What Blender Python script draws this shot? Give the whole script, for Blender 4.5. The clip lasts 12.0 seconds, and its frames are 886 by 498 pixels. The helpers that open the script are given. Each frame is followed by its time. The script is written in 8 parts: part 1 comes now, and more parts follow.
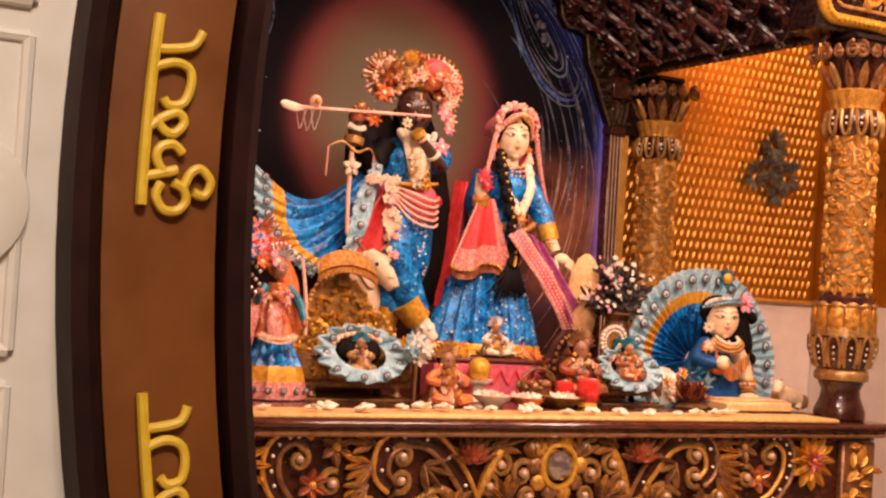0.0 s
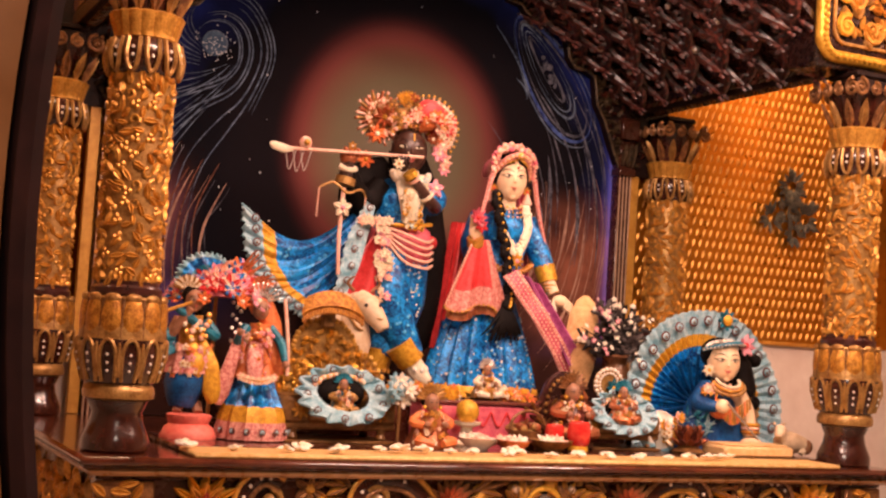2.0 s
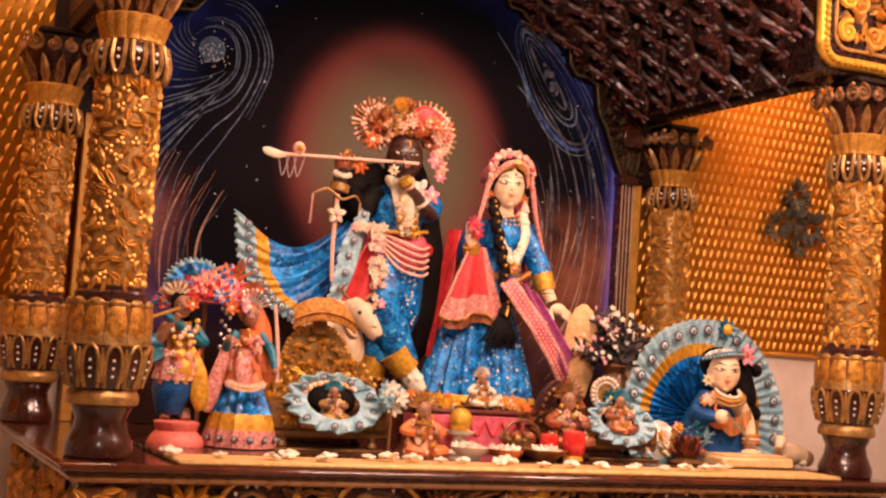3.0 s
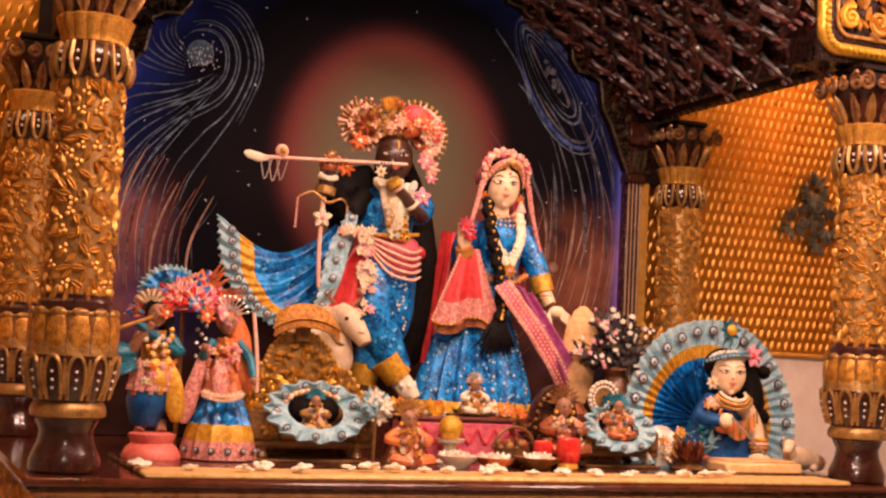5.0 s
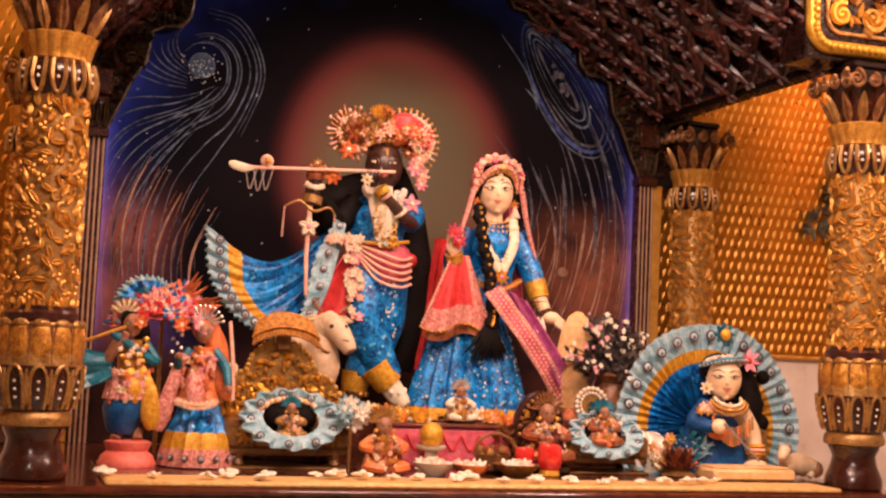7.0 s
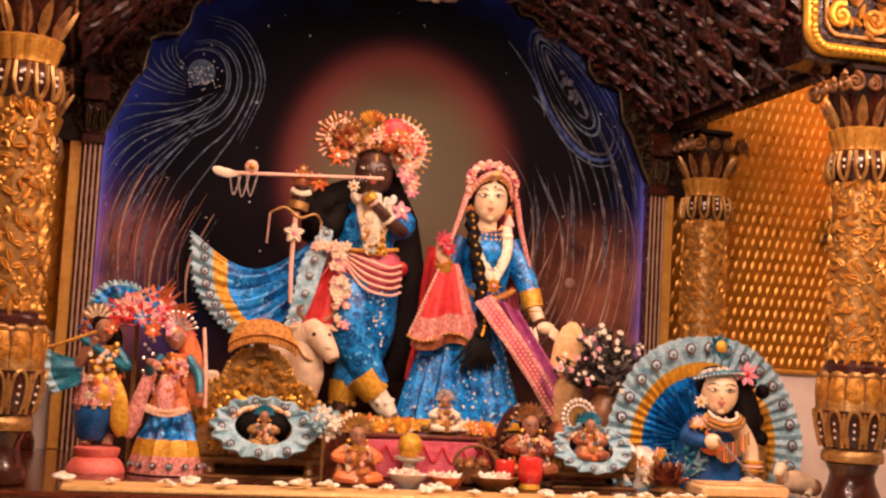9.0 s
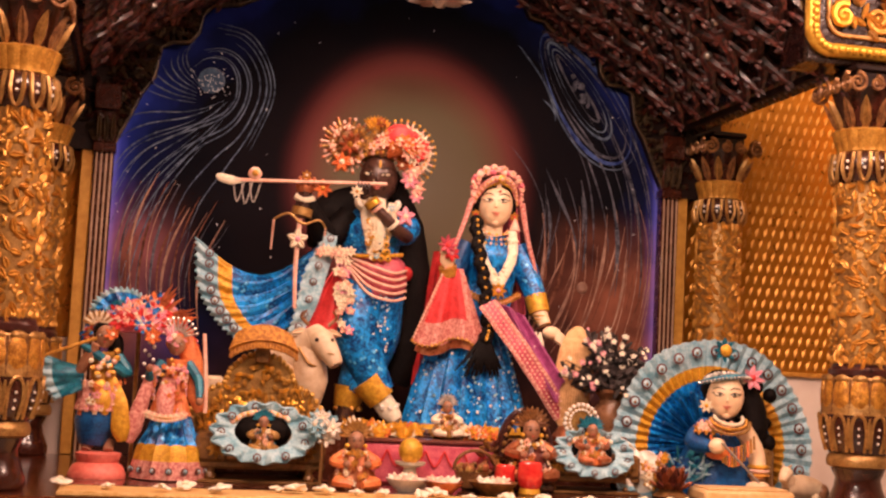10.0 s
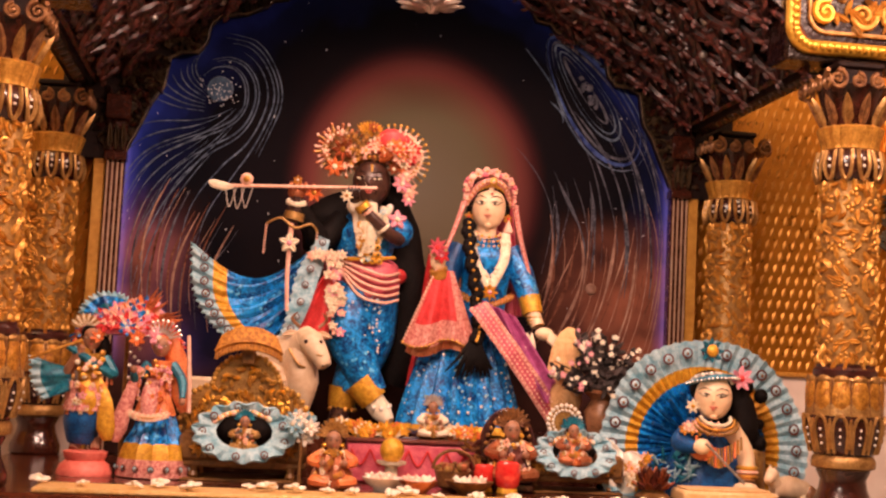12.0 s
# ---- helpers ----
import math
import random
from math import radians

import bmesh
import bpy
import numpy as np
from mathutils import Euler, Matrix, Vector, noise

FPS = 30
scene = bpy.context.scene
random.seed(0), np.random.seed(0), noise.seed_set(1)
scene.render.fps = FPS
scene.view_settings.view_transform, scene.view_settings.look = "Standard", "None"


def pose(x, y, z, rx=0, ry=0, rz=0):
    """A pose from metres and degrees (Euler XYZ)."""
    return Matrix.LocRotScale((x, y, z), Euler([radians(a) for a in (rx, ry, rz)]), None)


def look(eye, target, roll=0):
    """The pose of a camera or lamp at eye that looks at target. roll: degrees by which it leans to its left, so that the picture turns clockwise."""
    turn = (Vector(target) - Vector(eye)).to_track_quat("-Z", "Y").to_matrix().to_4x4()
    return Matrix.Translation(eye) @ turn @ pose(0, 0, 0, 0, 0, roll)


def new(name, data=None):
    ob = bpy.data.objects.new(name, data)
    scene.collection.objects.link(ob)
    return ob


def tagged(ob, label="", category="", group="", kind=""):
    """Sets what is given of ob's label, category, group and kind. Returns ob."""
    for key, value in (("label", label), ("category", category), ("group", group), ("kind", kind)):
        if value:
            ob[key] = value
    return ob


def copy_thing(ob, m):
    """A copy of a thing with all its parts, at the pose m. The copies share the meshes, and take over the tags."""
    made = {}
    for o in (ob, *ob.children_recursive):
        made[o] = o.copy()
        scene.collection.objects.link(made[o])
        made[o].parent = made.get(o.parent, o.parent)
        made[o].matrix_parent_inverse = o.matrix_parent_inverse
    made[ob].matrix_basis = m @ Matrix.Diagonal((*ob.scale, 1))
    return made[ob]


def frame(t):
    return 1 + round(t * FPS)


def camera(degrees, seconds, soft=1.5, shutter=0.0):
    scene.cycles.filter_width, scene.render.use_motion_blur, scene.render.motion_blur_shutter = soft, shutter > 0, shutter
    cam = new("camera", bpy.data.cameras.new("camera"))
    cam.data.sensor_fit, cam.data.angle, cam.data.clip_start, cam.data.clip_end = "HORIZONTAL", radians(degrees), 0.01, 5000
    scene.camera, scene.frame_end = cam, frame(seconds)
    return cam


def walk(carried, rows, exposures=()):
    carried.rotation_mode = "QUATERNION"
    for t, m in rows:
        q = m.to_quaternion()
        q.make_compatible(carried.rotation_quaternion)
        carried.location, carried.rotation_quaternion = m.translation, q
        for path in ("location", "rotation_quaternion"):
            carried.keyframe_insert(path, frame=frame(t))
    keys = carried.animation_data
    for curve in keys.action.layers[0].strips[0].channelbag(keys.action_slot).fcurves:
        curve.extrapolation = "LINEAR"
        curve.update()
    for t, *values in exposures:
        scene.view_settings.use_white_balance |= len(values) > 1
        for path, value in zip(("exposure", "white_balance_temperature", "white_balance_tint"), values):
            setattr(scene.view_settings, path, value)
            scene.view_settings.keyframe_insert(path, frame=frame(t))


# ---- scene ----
cam = camera(36.7, 12.0, soft=2.4)
PATH = [
    (0, (-2.177, -3.341, 1.343), (-1.224, -1.584, 1.41), 3.5),
    (0.5, (-2.132, -3.351, 1.345), (-1.197, -1.586, 1.427), 3.5),
    (1, (-2.078, -3.363, 1.346), (-1.165, -1.587, 1.446), 3.6),
    (1.5, (-2.017, -3.394, 1.345), (-1.132, -1.604, 1.462), 3.6),
    (2, (-1.952, -3.423, 1.338), (-1.09, -1.623, 1.47), 3.6),
    (2.5, (-1.905, -3.431, 1.336), (-1.059, -1.624, 1.48), 3.7),
    (3, (-1.856, -3.417, 1.324), (-1.024, -1.605, 1.475), 3.8),
    (5, (-1.634, -3.373, 1.329), (-0.869, -1.532, 1.487), 2.9),
    (5.5, (-1.566, -3.393, 1.332), (-0.831, -1.539, 1.491), 2.6),
    (6, (-1.489, -3.418, 1.344), (-0.787, -1.552, 1.501), 2.4),
    (6.5, (-1.402, -3.455, 1.352), (-0.736, -1.576, 1.509), 2.5),
    (7, (-1.302, -3.503, 1.352), (-0.678, -1.61, 1.51), 2.5),
    (9, (-1.001, -3.511, 1.347), (-0.493, -1.584, 1.523), 3.1),
    (9.5, (-0.942, -3.521, 1.35), (-0.468, -1.586, 1.527), 3.1),
    (10, (-0.859, -3.551, 1.353), (-0.425, -1.607, 1.533), 2.9),
    (10.5, (-0.773, -3.578, 1.363), (-0.379, -1.625, 1.54), 2.8),
    (11, (-0.677, -3.617, 1.367), (-0.324, -1.657, 1.545), 2.7),
    (11.5, (-0.581, -3.66, 1.364), (-0.266, -1.693, 1.542), 2.7),
    (12, (-0.512, -3.666, 1.362), (-0.231, -1.694, 1.54), 2.8),
]
walk(cam, [(t, look(eye, target, roll)) for t, eye, target, roll in PATH],
     exposures=[(0.0, 0.16), (3.0, 0.14), (5.0, 0.03), (9.0, 0.0), (12.0, 0.0)])

# ---------------------------------------------------------------- world, lamps
world = bpy.data.worlds.new("hall_air")
scene.world = world
world.use_nodes = True
world.node_tree.nodes["Background"].inputs[0].default_value = (1.0, 0.66, 0.5, 1)
world.node_tree.nodes["Background"].inputs[1].default_value = 0.03


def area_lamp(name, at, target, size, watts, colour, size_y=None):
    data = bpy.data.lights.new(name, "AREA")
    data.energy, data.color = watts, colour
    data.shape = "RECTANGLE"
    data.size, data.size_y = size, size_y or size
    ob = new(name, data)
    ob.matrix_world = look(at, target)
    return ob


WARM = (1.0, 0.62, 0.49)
# Ceiling lamps assumed out of view; they give the main light.
area_lamp("unseen_hall_lamp", (-0.4, -1.7, 3.25), (0.05, 0.5, 1.5), 1.6, 84, WARM, 0.4)
area_lamp("unseen_hall_lamp", (1.5, -1.5, 3.25), (0.4, 0.6, 1.5), 0.8, 57, WARM, 0.4)
# Unseen lamp added behind the viewpoint to brighten the entrance frame.
area_lamp("unseen_hall_lamp", (-2.2, -4.3, 3.25), (-1.8, -2.2, 1.3), 0.9, 66, (1.0, 0.83, 0.70), 0.4)
# Unseen fill lights added inside the canopy and above the gold walls.
area_lamp("canopy_fill", (0.0, 0.45, 2.70), (0.1, 0.75, 1.2), 0.5, 7, WARM, 0.25)
area_lamp("wall_fill", (1.95, 0.55, 3.1), (1.95, 1.3, 2.0), 1.1, 10, (1.0, 0.62, 0.36), 0.15)
area_lamp("wall_fill", (-1.95, 0.55, 3.1), (-1.95, 1.3, 2.0), 1.1, 21, (1.0, 0.62, 0.36), 0.15)


# ---------------------------------------------------------------- materials
def material(name, a, b, rough=0.5, metal=0.0, scale=30.0, bump=0.15, fine=4.0, coat=0.0, spread=(0.35, 0.65), random_hue=0.0, shine=0.5):
    """A surface of two tones mixed by two sizes of noise, with fine relief."""
    m = bpy.data.materials.new(name)
    m.use_nodes = True
    n, l = m.node_tree.nodes, m.node_tree.links
    p = n["Principled BSDF"]
    tc = n.new("ShaderNodeTexCoord")
    n1 = n.new("ShaderNodeTexNoise")
    n1.inputs["Scale"].default_value, n1.inputs["Detail"].default_value = scale, 5
    n2 = n.new("ShaderNodeTexNoise")
    n2.inputs["Scale"].default_value, n2.inputs["Detail"].default_value = scale * fine, 3
    l.new(tc.outputs["Object"], n1.inputs["Vector"])
    l.new(tc.outputs["Object"], n2.inputs["Vector"])
    mixf = n.new("ShaderNodeMath")
    mixf.operation = "MULTIPLY_ADD"
    mixf.inputs[1].default_value = 0.4
    l.new(n2.outputs["Fac"], mixf.inputs[0])
    sc = n.new("ShaderNodeMath")
    sc.operation = "MULTIPLY"
    sc.inputs[1].default_value = 0.6
    l.new(n1.outputs["Fac"], sc.inputs[0])
    l.new(sc.outputs[0], mixf.inputs[2])
    r = n.new("ShaderNodeValToRGB")
    r.color_ramp.elements[0].position, r.color_ramp.elements[1].position = spread
    r.color_ramp.elements[0].color, r.color_ramp.elements[1].color = (*a, 1), (*b, 1)
    l.new(mixf.outputs[0], r.inputs[0])
    col = r.outputs[0]
    if random_hue:
        oi = n.new("ShaderNodeObjectInfo")
        hs = n.new("ShaderNodeHueSaturation")
        mr = n.new("ShaderNodeMapRange")
        mr.inputs["To Min"].default_value, mr.inputs["To Max"].default_value = 1 - random_hue, 1 + random_hue
        l.new(oi.outputs["Random"], mr.inputs["Value"])
        l.new(mr.outputs[0], hs.inputs["Value"])
        l.new(col, hs.inputs["Color"])
        col = hs.outputs[0]
    l.new(col, p.inputs["Base Color"])
    rr = n.new("ShaderNodeMapRange")
    rr.inputs["To Min"].default_value, rr.inputs["To Max"].default_value = max(0.04, rough - 0.1), min(1, rough + 0.12)
    l.new(n2.outputs["Fac"], rr.inputs["Value"])
    l.new(rr.outputs[0], p.inputs["Roughness"])
    p.inputs["Metallic"].default_value = metal
    p.inputs["Specular IOR Level"].default_value = shine
    p.inputs["Coat Weight"].default_value = coat
    p.inputs["Coat Roughness"].default_value = 0.12
    if bump:
        bp = n.new("ShaderNodeBump")
        bp.inputs["Strength"].default_value, bp.inputs["Distance"].default_value = bump, 0.004
        l.new(mixf.outputs[0], bp.inputs["Height"])
        l.new(bp.outputs[0], p.inputs["Normal"])
    return m


GOLD = material("gilded_carving", (0.40, 0.16, 0.020), (0.80, 0.42, 0.08), 0.34, 0.45, 45, 0.6)
GOLD_BRIGHT = material("bright_gilding", (0.60, 0.28, 0.025), (0.86, 0.50, 0.07), 0.32, 0.55, 40, 0.5)
AMBER = material("hammered_amber_gilding", (0.30, 0.105, 0.010), (0.72, 0.34, 0.05), 0.34, 0.45, 55, 1.0, spread=(0.38, 0.62))
GOLD_DULL = material("antique_gold", (0.24, 0.11, 0.028), (0.56, 0.32, 0.10), 0.34, 0.5, 40, 0.5)
BRONZE = material("gilt_brown_carving", (0.10, 0.035, 0.014), (0.36, 0.17, 0.06), 0.34, 0.35, 40, 0.5)
BROWN = material("lacquered_dark_wood", (0.022, 0.005, 0.003), (0.06, 0.014, 0.007), 0.22, 0.0, 14, 0.12, coat=0.5)
MAROON = material("maroon_lacquer", (0.022, 0.005, 0.004), (0.062, 0.013, 0.009), 0.3, 0.0, 24, 0.6, coat=0.35)
MAROON_LIGHT = material("red_tinted_carving", (0.06, 0.014, 0.010), (0.20, 0.045, 0.03), 0.36, 0.0, 40, 0.6, coat=0.25)
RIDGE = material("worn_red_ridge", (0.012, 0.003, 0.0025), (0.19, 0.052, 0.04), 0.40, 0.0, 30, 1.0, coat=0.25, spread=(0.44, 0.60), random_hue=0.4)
OLD_BRONZE = material("aged_bronze_carving", (0.011, 0.007, 0.004), (0.115, 0.072, 0.034), 0.38, 0.25, 38, 0.8, coat=0.2, spread=(0.40, 0.64))
# Near-black tone puts the shade of the carved recesses into colour.
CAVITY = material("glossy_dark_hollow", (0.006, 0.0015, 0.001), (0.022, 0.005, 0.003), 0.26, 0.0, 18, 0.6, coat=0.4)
SPANDREL = material("matt_dark_carving", (0.005, 0.002, 0.0015), (0.018, 0.006, 0.004), 0.6, 0.0, 26, 0.8, shine=0.2)
SLAB_RED = material("polished_slab_wood", (0.050, 0.010, 0.005), (0.13, 0.030, 0.012), 0.2, 0.0, 9, 0.1, coat=0.6)
SHELF_DARK = material("dark_moulding_wood", (0.035, 0.008, 0.004), (0.08, 0.02, 0.009), 0.25, 0.0, 9, 0.1, coat=0.4)
RED_CARVING = material("red_stained_carving", (0.26, 0.03, 0.02), (0.50, 0.10, 0.06), 0.35, 0.1, 30, 0.4)
GOLD_CLOTH = material("golden_runner", (0.66, 0.36, 0.10), (0.88, 0.60, 0.26), 0.5, 0.15, 60, 0.3)
PANEL_GOLD = material("embossed_gold_sheet", (0.38, 0.145, 0.012), (0.50, 0.21, 0.02), 0.30, 0.7, 6, 0.10)
# Same gold as the sheet, toned lighter: the studs' sparkle put into colour.
STUD_GOLD = material("embossed_gold_stud", (0.46, 0.195, 0.024), (0.68, 0.34, 0.065), 0.40, 0.55, 20, 0.1)
MARBLE = material("white_marble_wall", (0.62, 0.50, 0.42), (0.78, 0.68, 0.60), 0.3, 0.0, 2.2, 0.03, 5)
WHITE_PAINT = material("white_wall_paint", (0.66, 0.60, 0.53), (0.76, 0.71, 0.64), 0.55, 0.0, 5, 0.06)
CREAM_WALL = material("hall_plaster", (0.52, 0.42, 0.32), (0.62, 0.52, 0.40), 0.7, 0.0, 3, 0.06)
FLOOR_STONE = material("hall_marble", (0.45, 0.36, 0.28), (0.62, 0.52, 0.42), 0.25, 0.0, 1.6, 0.03)
POST_BROWN = material("brown_frame_paint", (0.155, 0.045, 0.006), (0.215, 0.068, 0.010), 0.42, 0.0, 5, 0.06)
POST_DARK = material("dark_frame_moulding", (0.014, 0.005, 0.005), (0.032, 0.010, 0.009), 0.6, 0.0, 8, 0.06, shine=0.12)
LETTER_YELLOW = material("yellow_relief_paint", (0.66, 0.40, 0.022), (0.82, 0.54, 0.05), 0.45, 0.0, 20, 0.1)
BEAD_WHITE = material("pearl_bead", (0.75, 0.66, 0.55), (0.88, 0.80, 0.70), 0.25, 0.0, 60, 0.0)


def brocade_material(name, dark, mid, pale, scale):
    """Brocade silk: broad light and dark patches put fold shade into colour, with a scatter of small pale woven
    blossoms.
    """
    m = material(name, dark, mid, 0.34, 0.1, scale, 0.6, spread=(0.40, 0.60))
    n, l = m.node_tree.nodes, m.node_tree.links
    p = n["Principled BSDF"]
    base = p.inputs["Base Color"].links[0].from_socket
    tc = n.new("ShaderNodeTexCoord")
    vo = n.new("ShaderNodeTexVoronoi")
    vo.inputs["Scale"].default_value = scale * 1.9
    l.new(tc.outputs["Object"], vo.inputs["Vector"])
    spot = n.new("ShaderNodeMapRange")
    spot.inputs["From Min"].default_value, spot.inputs["From Max"].default_value = 0.36, 0.22
    l.new(vo.outputs["Distance"], spot.inputs["Value"])
    patch = n.new("ShaderNodeTexNoise")
    patch.inputs["Scale"].default_value = scale * 0.9
    l.new(tc.outputs["Object"], patch.inputs["Vector"])
    some = n.new("ShaderNodeMapRange")
    some.inputs["From Min"].default_value, some.inputs["From Max"].default_value = 0.50, 0.62
    l.new(patch.outputs["Fac"], some.inputs["Value"])
    both = n.new("ShaderNodeMath")
    both.operation = "MULTIPLY"
    l.new(spot.outputs[0], both.inputs[0])
    l.new(some.outputs[0], both.inputs[1])
    mx = n.new("ShaderNodeMix")
    mx.data_type = "RGBA"
    mx.inputs["B"].default_value = (*pale, 1)
    l.new(both.outputs[0], mx.inputs["Factor"])
    l.new(base, mx.inputs["A"])
    l.new(mx.outputs["Result"], p.inputs["Base Color"])
    return m


BLUE_SATIN = brocade_material("blue_brocade", (0.001, 0.030, 0.16), (0.012, 0.33, 0.86), (0.16, 0.56, 0.90), 27)
BLUE_DEEP = material("dark_blue_silk", (0.002, 0.025, 0.12), (0.008, 0.12, 0.36), 0.4, 0.1, 40, 0.4)
SKY_FRILL = material("pale_blue_frill", (0.15, 0.36, 0.45), (0.50, 0.66, 0.71), 0.55, 0.0, 24, 0.5)
TEAL = material("teal_feather", (0.003, 0.07, 0.13), (0.02, 0.24, 0.33), 0.4, 0.1, 50, 0.3)
YELLOW_TRIM = material("gold_thread_trim", (0.50, 0.20, 0.012), (0.88, 0.50, 0.05), 0.42, 0.25, 70, 0.5)
RED_CLOTH = material("red_silk", (0.50, 0.018, 0.02), (0.78, 0.06, 0.06), 0.45, 0.0, 40, 0.3)
PINK_CLOTH = material("rose_silk", (0.50, 0.05, 0.10), (0.74, 0.17, 0.20), 0.45, 0.0, 45, 0.3)
PINK_LACE = material("rose_lace", (0.50, 0.11, 0.10), (0.80, 0.40, 0.32), 0.5, 0.1, 110, 0.6, spread=(0.42, 0.58))
PURPLE = material("purple_silk", (0.24, 0.03, 0.13), (0.46, 0.10, 0.26), 0.4, 0.0, 50, 0.3)
ORANGE_CLOTH = material("orange_silk", (0.58, 0.11, 0.03), (0.84, 0.27, 0.08), 0.45, 0.0, 45, 0.4)
PEACH = material("peach_petal", (0.80, 0.38, 0.26), (0.92, 0.62, 0.48), 0.5, 0.0, 60, 0.3)
PINK_PETAL = material("pink_petal", (0.74, 0.20, 0.30), (0.90, 0.50, 0.54), 0.5, 0.0, 60, 0.3)
DOLL_TAN = material("tan_doll_clay", (0.24, 0.10, 0.055), (0.42, 0.20, 0.11), 0.45, 0.0, 20, 0.1)
SKIN = material("painted_pale_stone", (0.84, 0.57, 0.34), (0.92, 0.69, 0.45), 0.35, 0.0, 12, 0.02)
BLACK_STONE = material("black_polished_stone", (0.018, 0.008, 0.006), (0.05, 0.02, 0.015), 0.28, 0.0, 15, 0.05)
BLACK_HAIR = material("black_thread", (0.003, 0.002, 0.002), (0.010, 0.006, 0.005), 0.65, 0.0, 80, 0.6, shine=0.12)
CREAM = material("cream_garland", (0.74, 0.60, 0.40), (0.90, 0.80, 0.62), 0.5, 0.0, 90, 0.6)
STRAW = material("straw_whisk", (0.66, 0.34, 0.13), (0.86, 0.53, 0.25), 0.6, 0.0, 60, 0.5)
COW_WHITE = material("painted_cream_wood", (0.62, 0.43, 0.26), (0.80, 0.62, 0.42), 0.45, 0.0, 14, 0.08)
THRONE_GOLD = material("carved_throne_gold", (0.34, 0.16, 0.025), (0.80, 0.46, 0.10), 0.4, 0.4, 60, 0.8)
THRONE_WOOD = material("throne_wood", (0.11, 0.045, 0.012), (0.27, 0.13, 0.04), 0.35, 0.1, 25, 0.4)
COPPER = material("copper", (0.34, 0.09, 0.035), (0.60, 0.22, 0.10), 0.3, 0.6, 30, 0.2)
PETAL_WHITE = material("white_petal", (0.78, 0.68, 0.52), (0.92, 0.86, 0.74), 0.55, 0.0, 80, 0.3)
LEAF_DARK = material("dark_leaf", (0.016, 0.012, 0.012), (0.07, 0.05, 0.045), 0.5, 0.0, 30, 0.3)
LEAF_GREY = material("grey_green_leaf", (0.045, 0.042, 0.034), (0.15, 0.13, 0.09), 0.5, 0.1, 30, 0.3)
VASE_BROWN = material("brown_vase_glaze", (0.20, 0.085, 0.035), (0.38, 0.18, 0.09), 0.3, 0.0, 20, 0.1)
PINK_PLINTH = material("coral_plinth_paint", (0.72, 0.12, 0.09), (0.86, 0.24, 0.18), 0.5, 0.0, 20, 0.2)
BOARD = material("pale_gold_board", (0.66, 0.40, 0.16), (0.82, 0.56, 0.28), 0.45, 0.1, 20, 0.2)
EYE_DARK = material("dark_eye_paint", (0.02, 0.008, 0.006), (0.04, 0.015, 0.01), 0.3, 0.0, 20, 0.0)
LIP = material("red_lip_paint", (0.5, 0.08, 0.06), (0.6, 0.12, 0.09), 0.4, 0.0, 20, 0.0)
GLASS_RED = material("red_votive_glass", (0.62, 0.02, 0.02), (0.80, 0.07, 0.05), 0.15, 0.0, 20, 0.02, coat=0.6)
GEM = material("cut_glass", (0.30, 0.27, 0.25), (0.66, 0.60, 0.55), 0.06, 0.85, 60, 0.0)
SILVER = material("silver_filigree", (0.45, 0.40, 0.36), (0.72, 0.66, 0.60), 0.3, 0.7, 40, 0.3)
STRIP_GOLD = material("gilded_strip", (0.50, 0.23, 0.035), (0.70, 0.37, 0.07), 0.4, 0.2, 12, 0.1)
TAN_MOULDING = material("tan_moulding_wood", (0.26, 0.105, 0.038), (0.44, 0.21, 0.085), 0.28, 0.0, 8, 0.1, coat=0.4)
STRIP_PALE = material("pale_gilt_bead", (0.45, 0.29, 0.19), (0.62, 0.43, 0.30), 0.4, 0.3, 20, 0.1)
CREST = material("embroidered_crest", (0.30, 0.10, 0.012), (0.62, 0.28, 0.04), 0.5, 0.2, 90, 0.8, spread=(0.42, 0.58))
DARK_FACE = material("dark_brown_stone", (0.035, 0.014, 0.010), (0.085, 0.036, 0.024), 0.3, 0.0, 14, 0.05)
STROKE = material("painted_pale_streak", (0.010, 0.018, 0.040), (0.20, 0.26, 0.36), 0.8, 0.0, 11, 0.0, shine=0.1)
STROKE_GREY = material("painted_grey_band", (0.010, 0.011, 0.020), (0.17, 0.17, 0.21), 0.85, 0.0, 26, 0.0, shine=0.1)
STROKE_BLUE = material("painted_blue_band", (0.012, 0.024, 0.12), (0.10, 0.16, 0.42), 0.85, 0.0, 14, 0.0, shine=0.1)
STROKE_RUST = material("painted_rust_band", (0.07, 0.022, 0.014), (0.26, 0.11, 0.07), 0.85, 0.0, 16, 0.0, shine=0.1)
STROKE_WARM = material("painted_dusky_streak", (0.16, 0.07, 0.05), (0.52, 0.30, 0.21), 0.6, 0.0, 9, 0.0)
GALAXY_CORE = material("painted_galaxy_core", (0.02, 0.05, 0.10), (0.08, 0.14, 0.22), 0.8, 0.0, 60, 0.0)
STAR = material("painted_star", (0.55, 0.58, 0.62), (0.8, 0.8, 0.8), 0.6, 0.0, 9, 0.0)


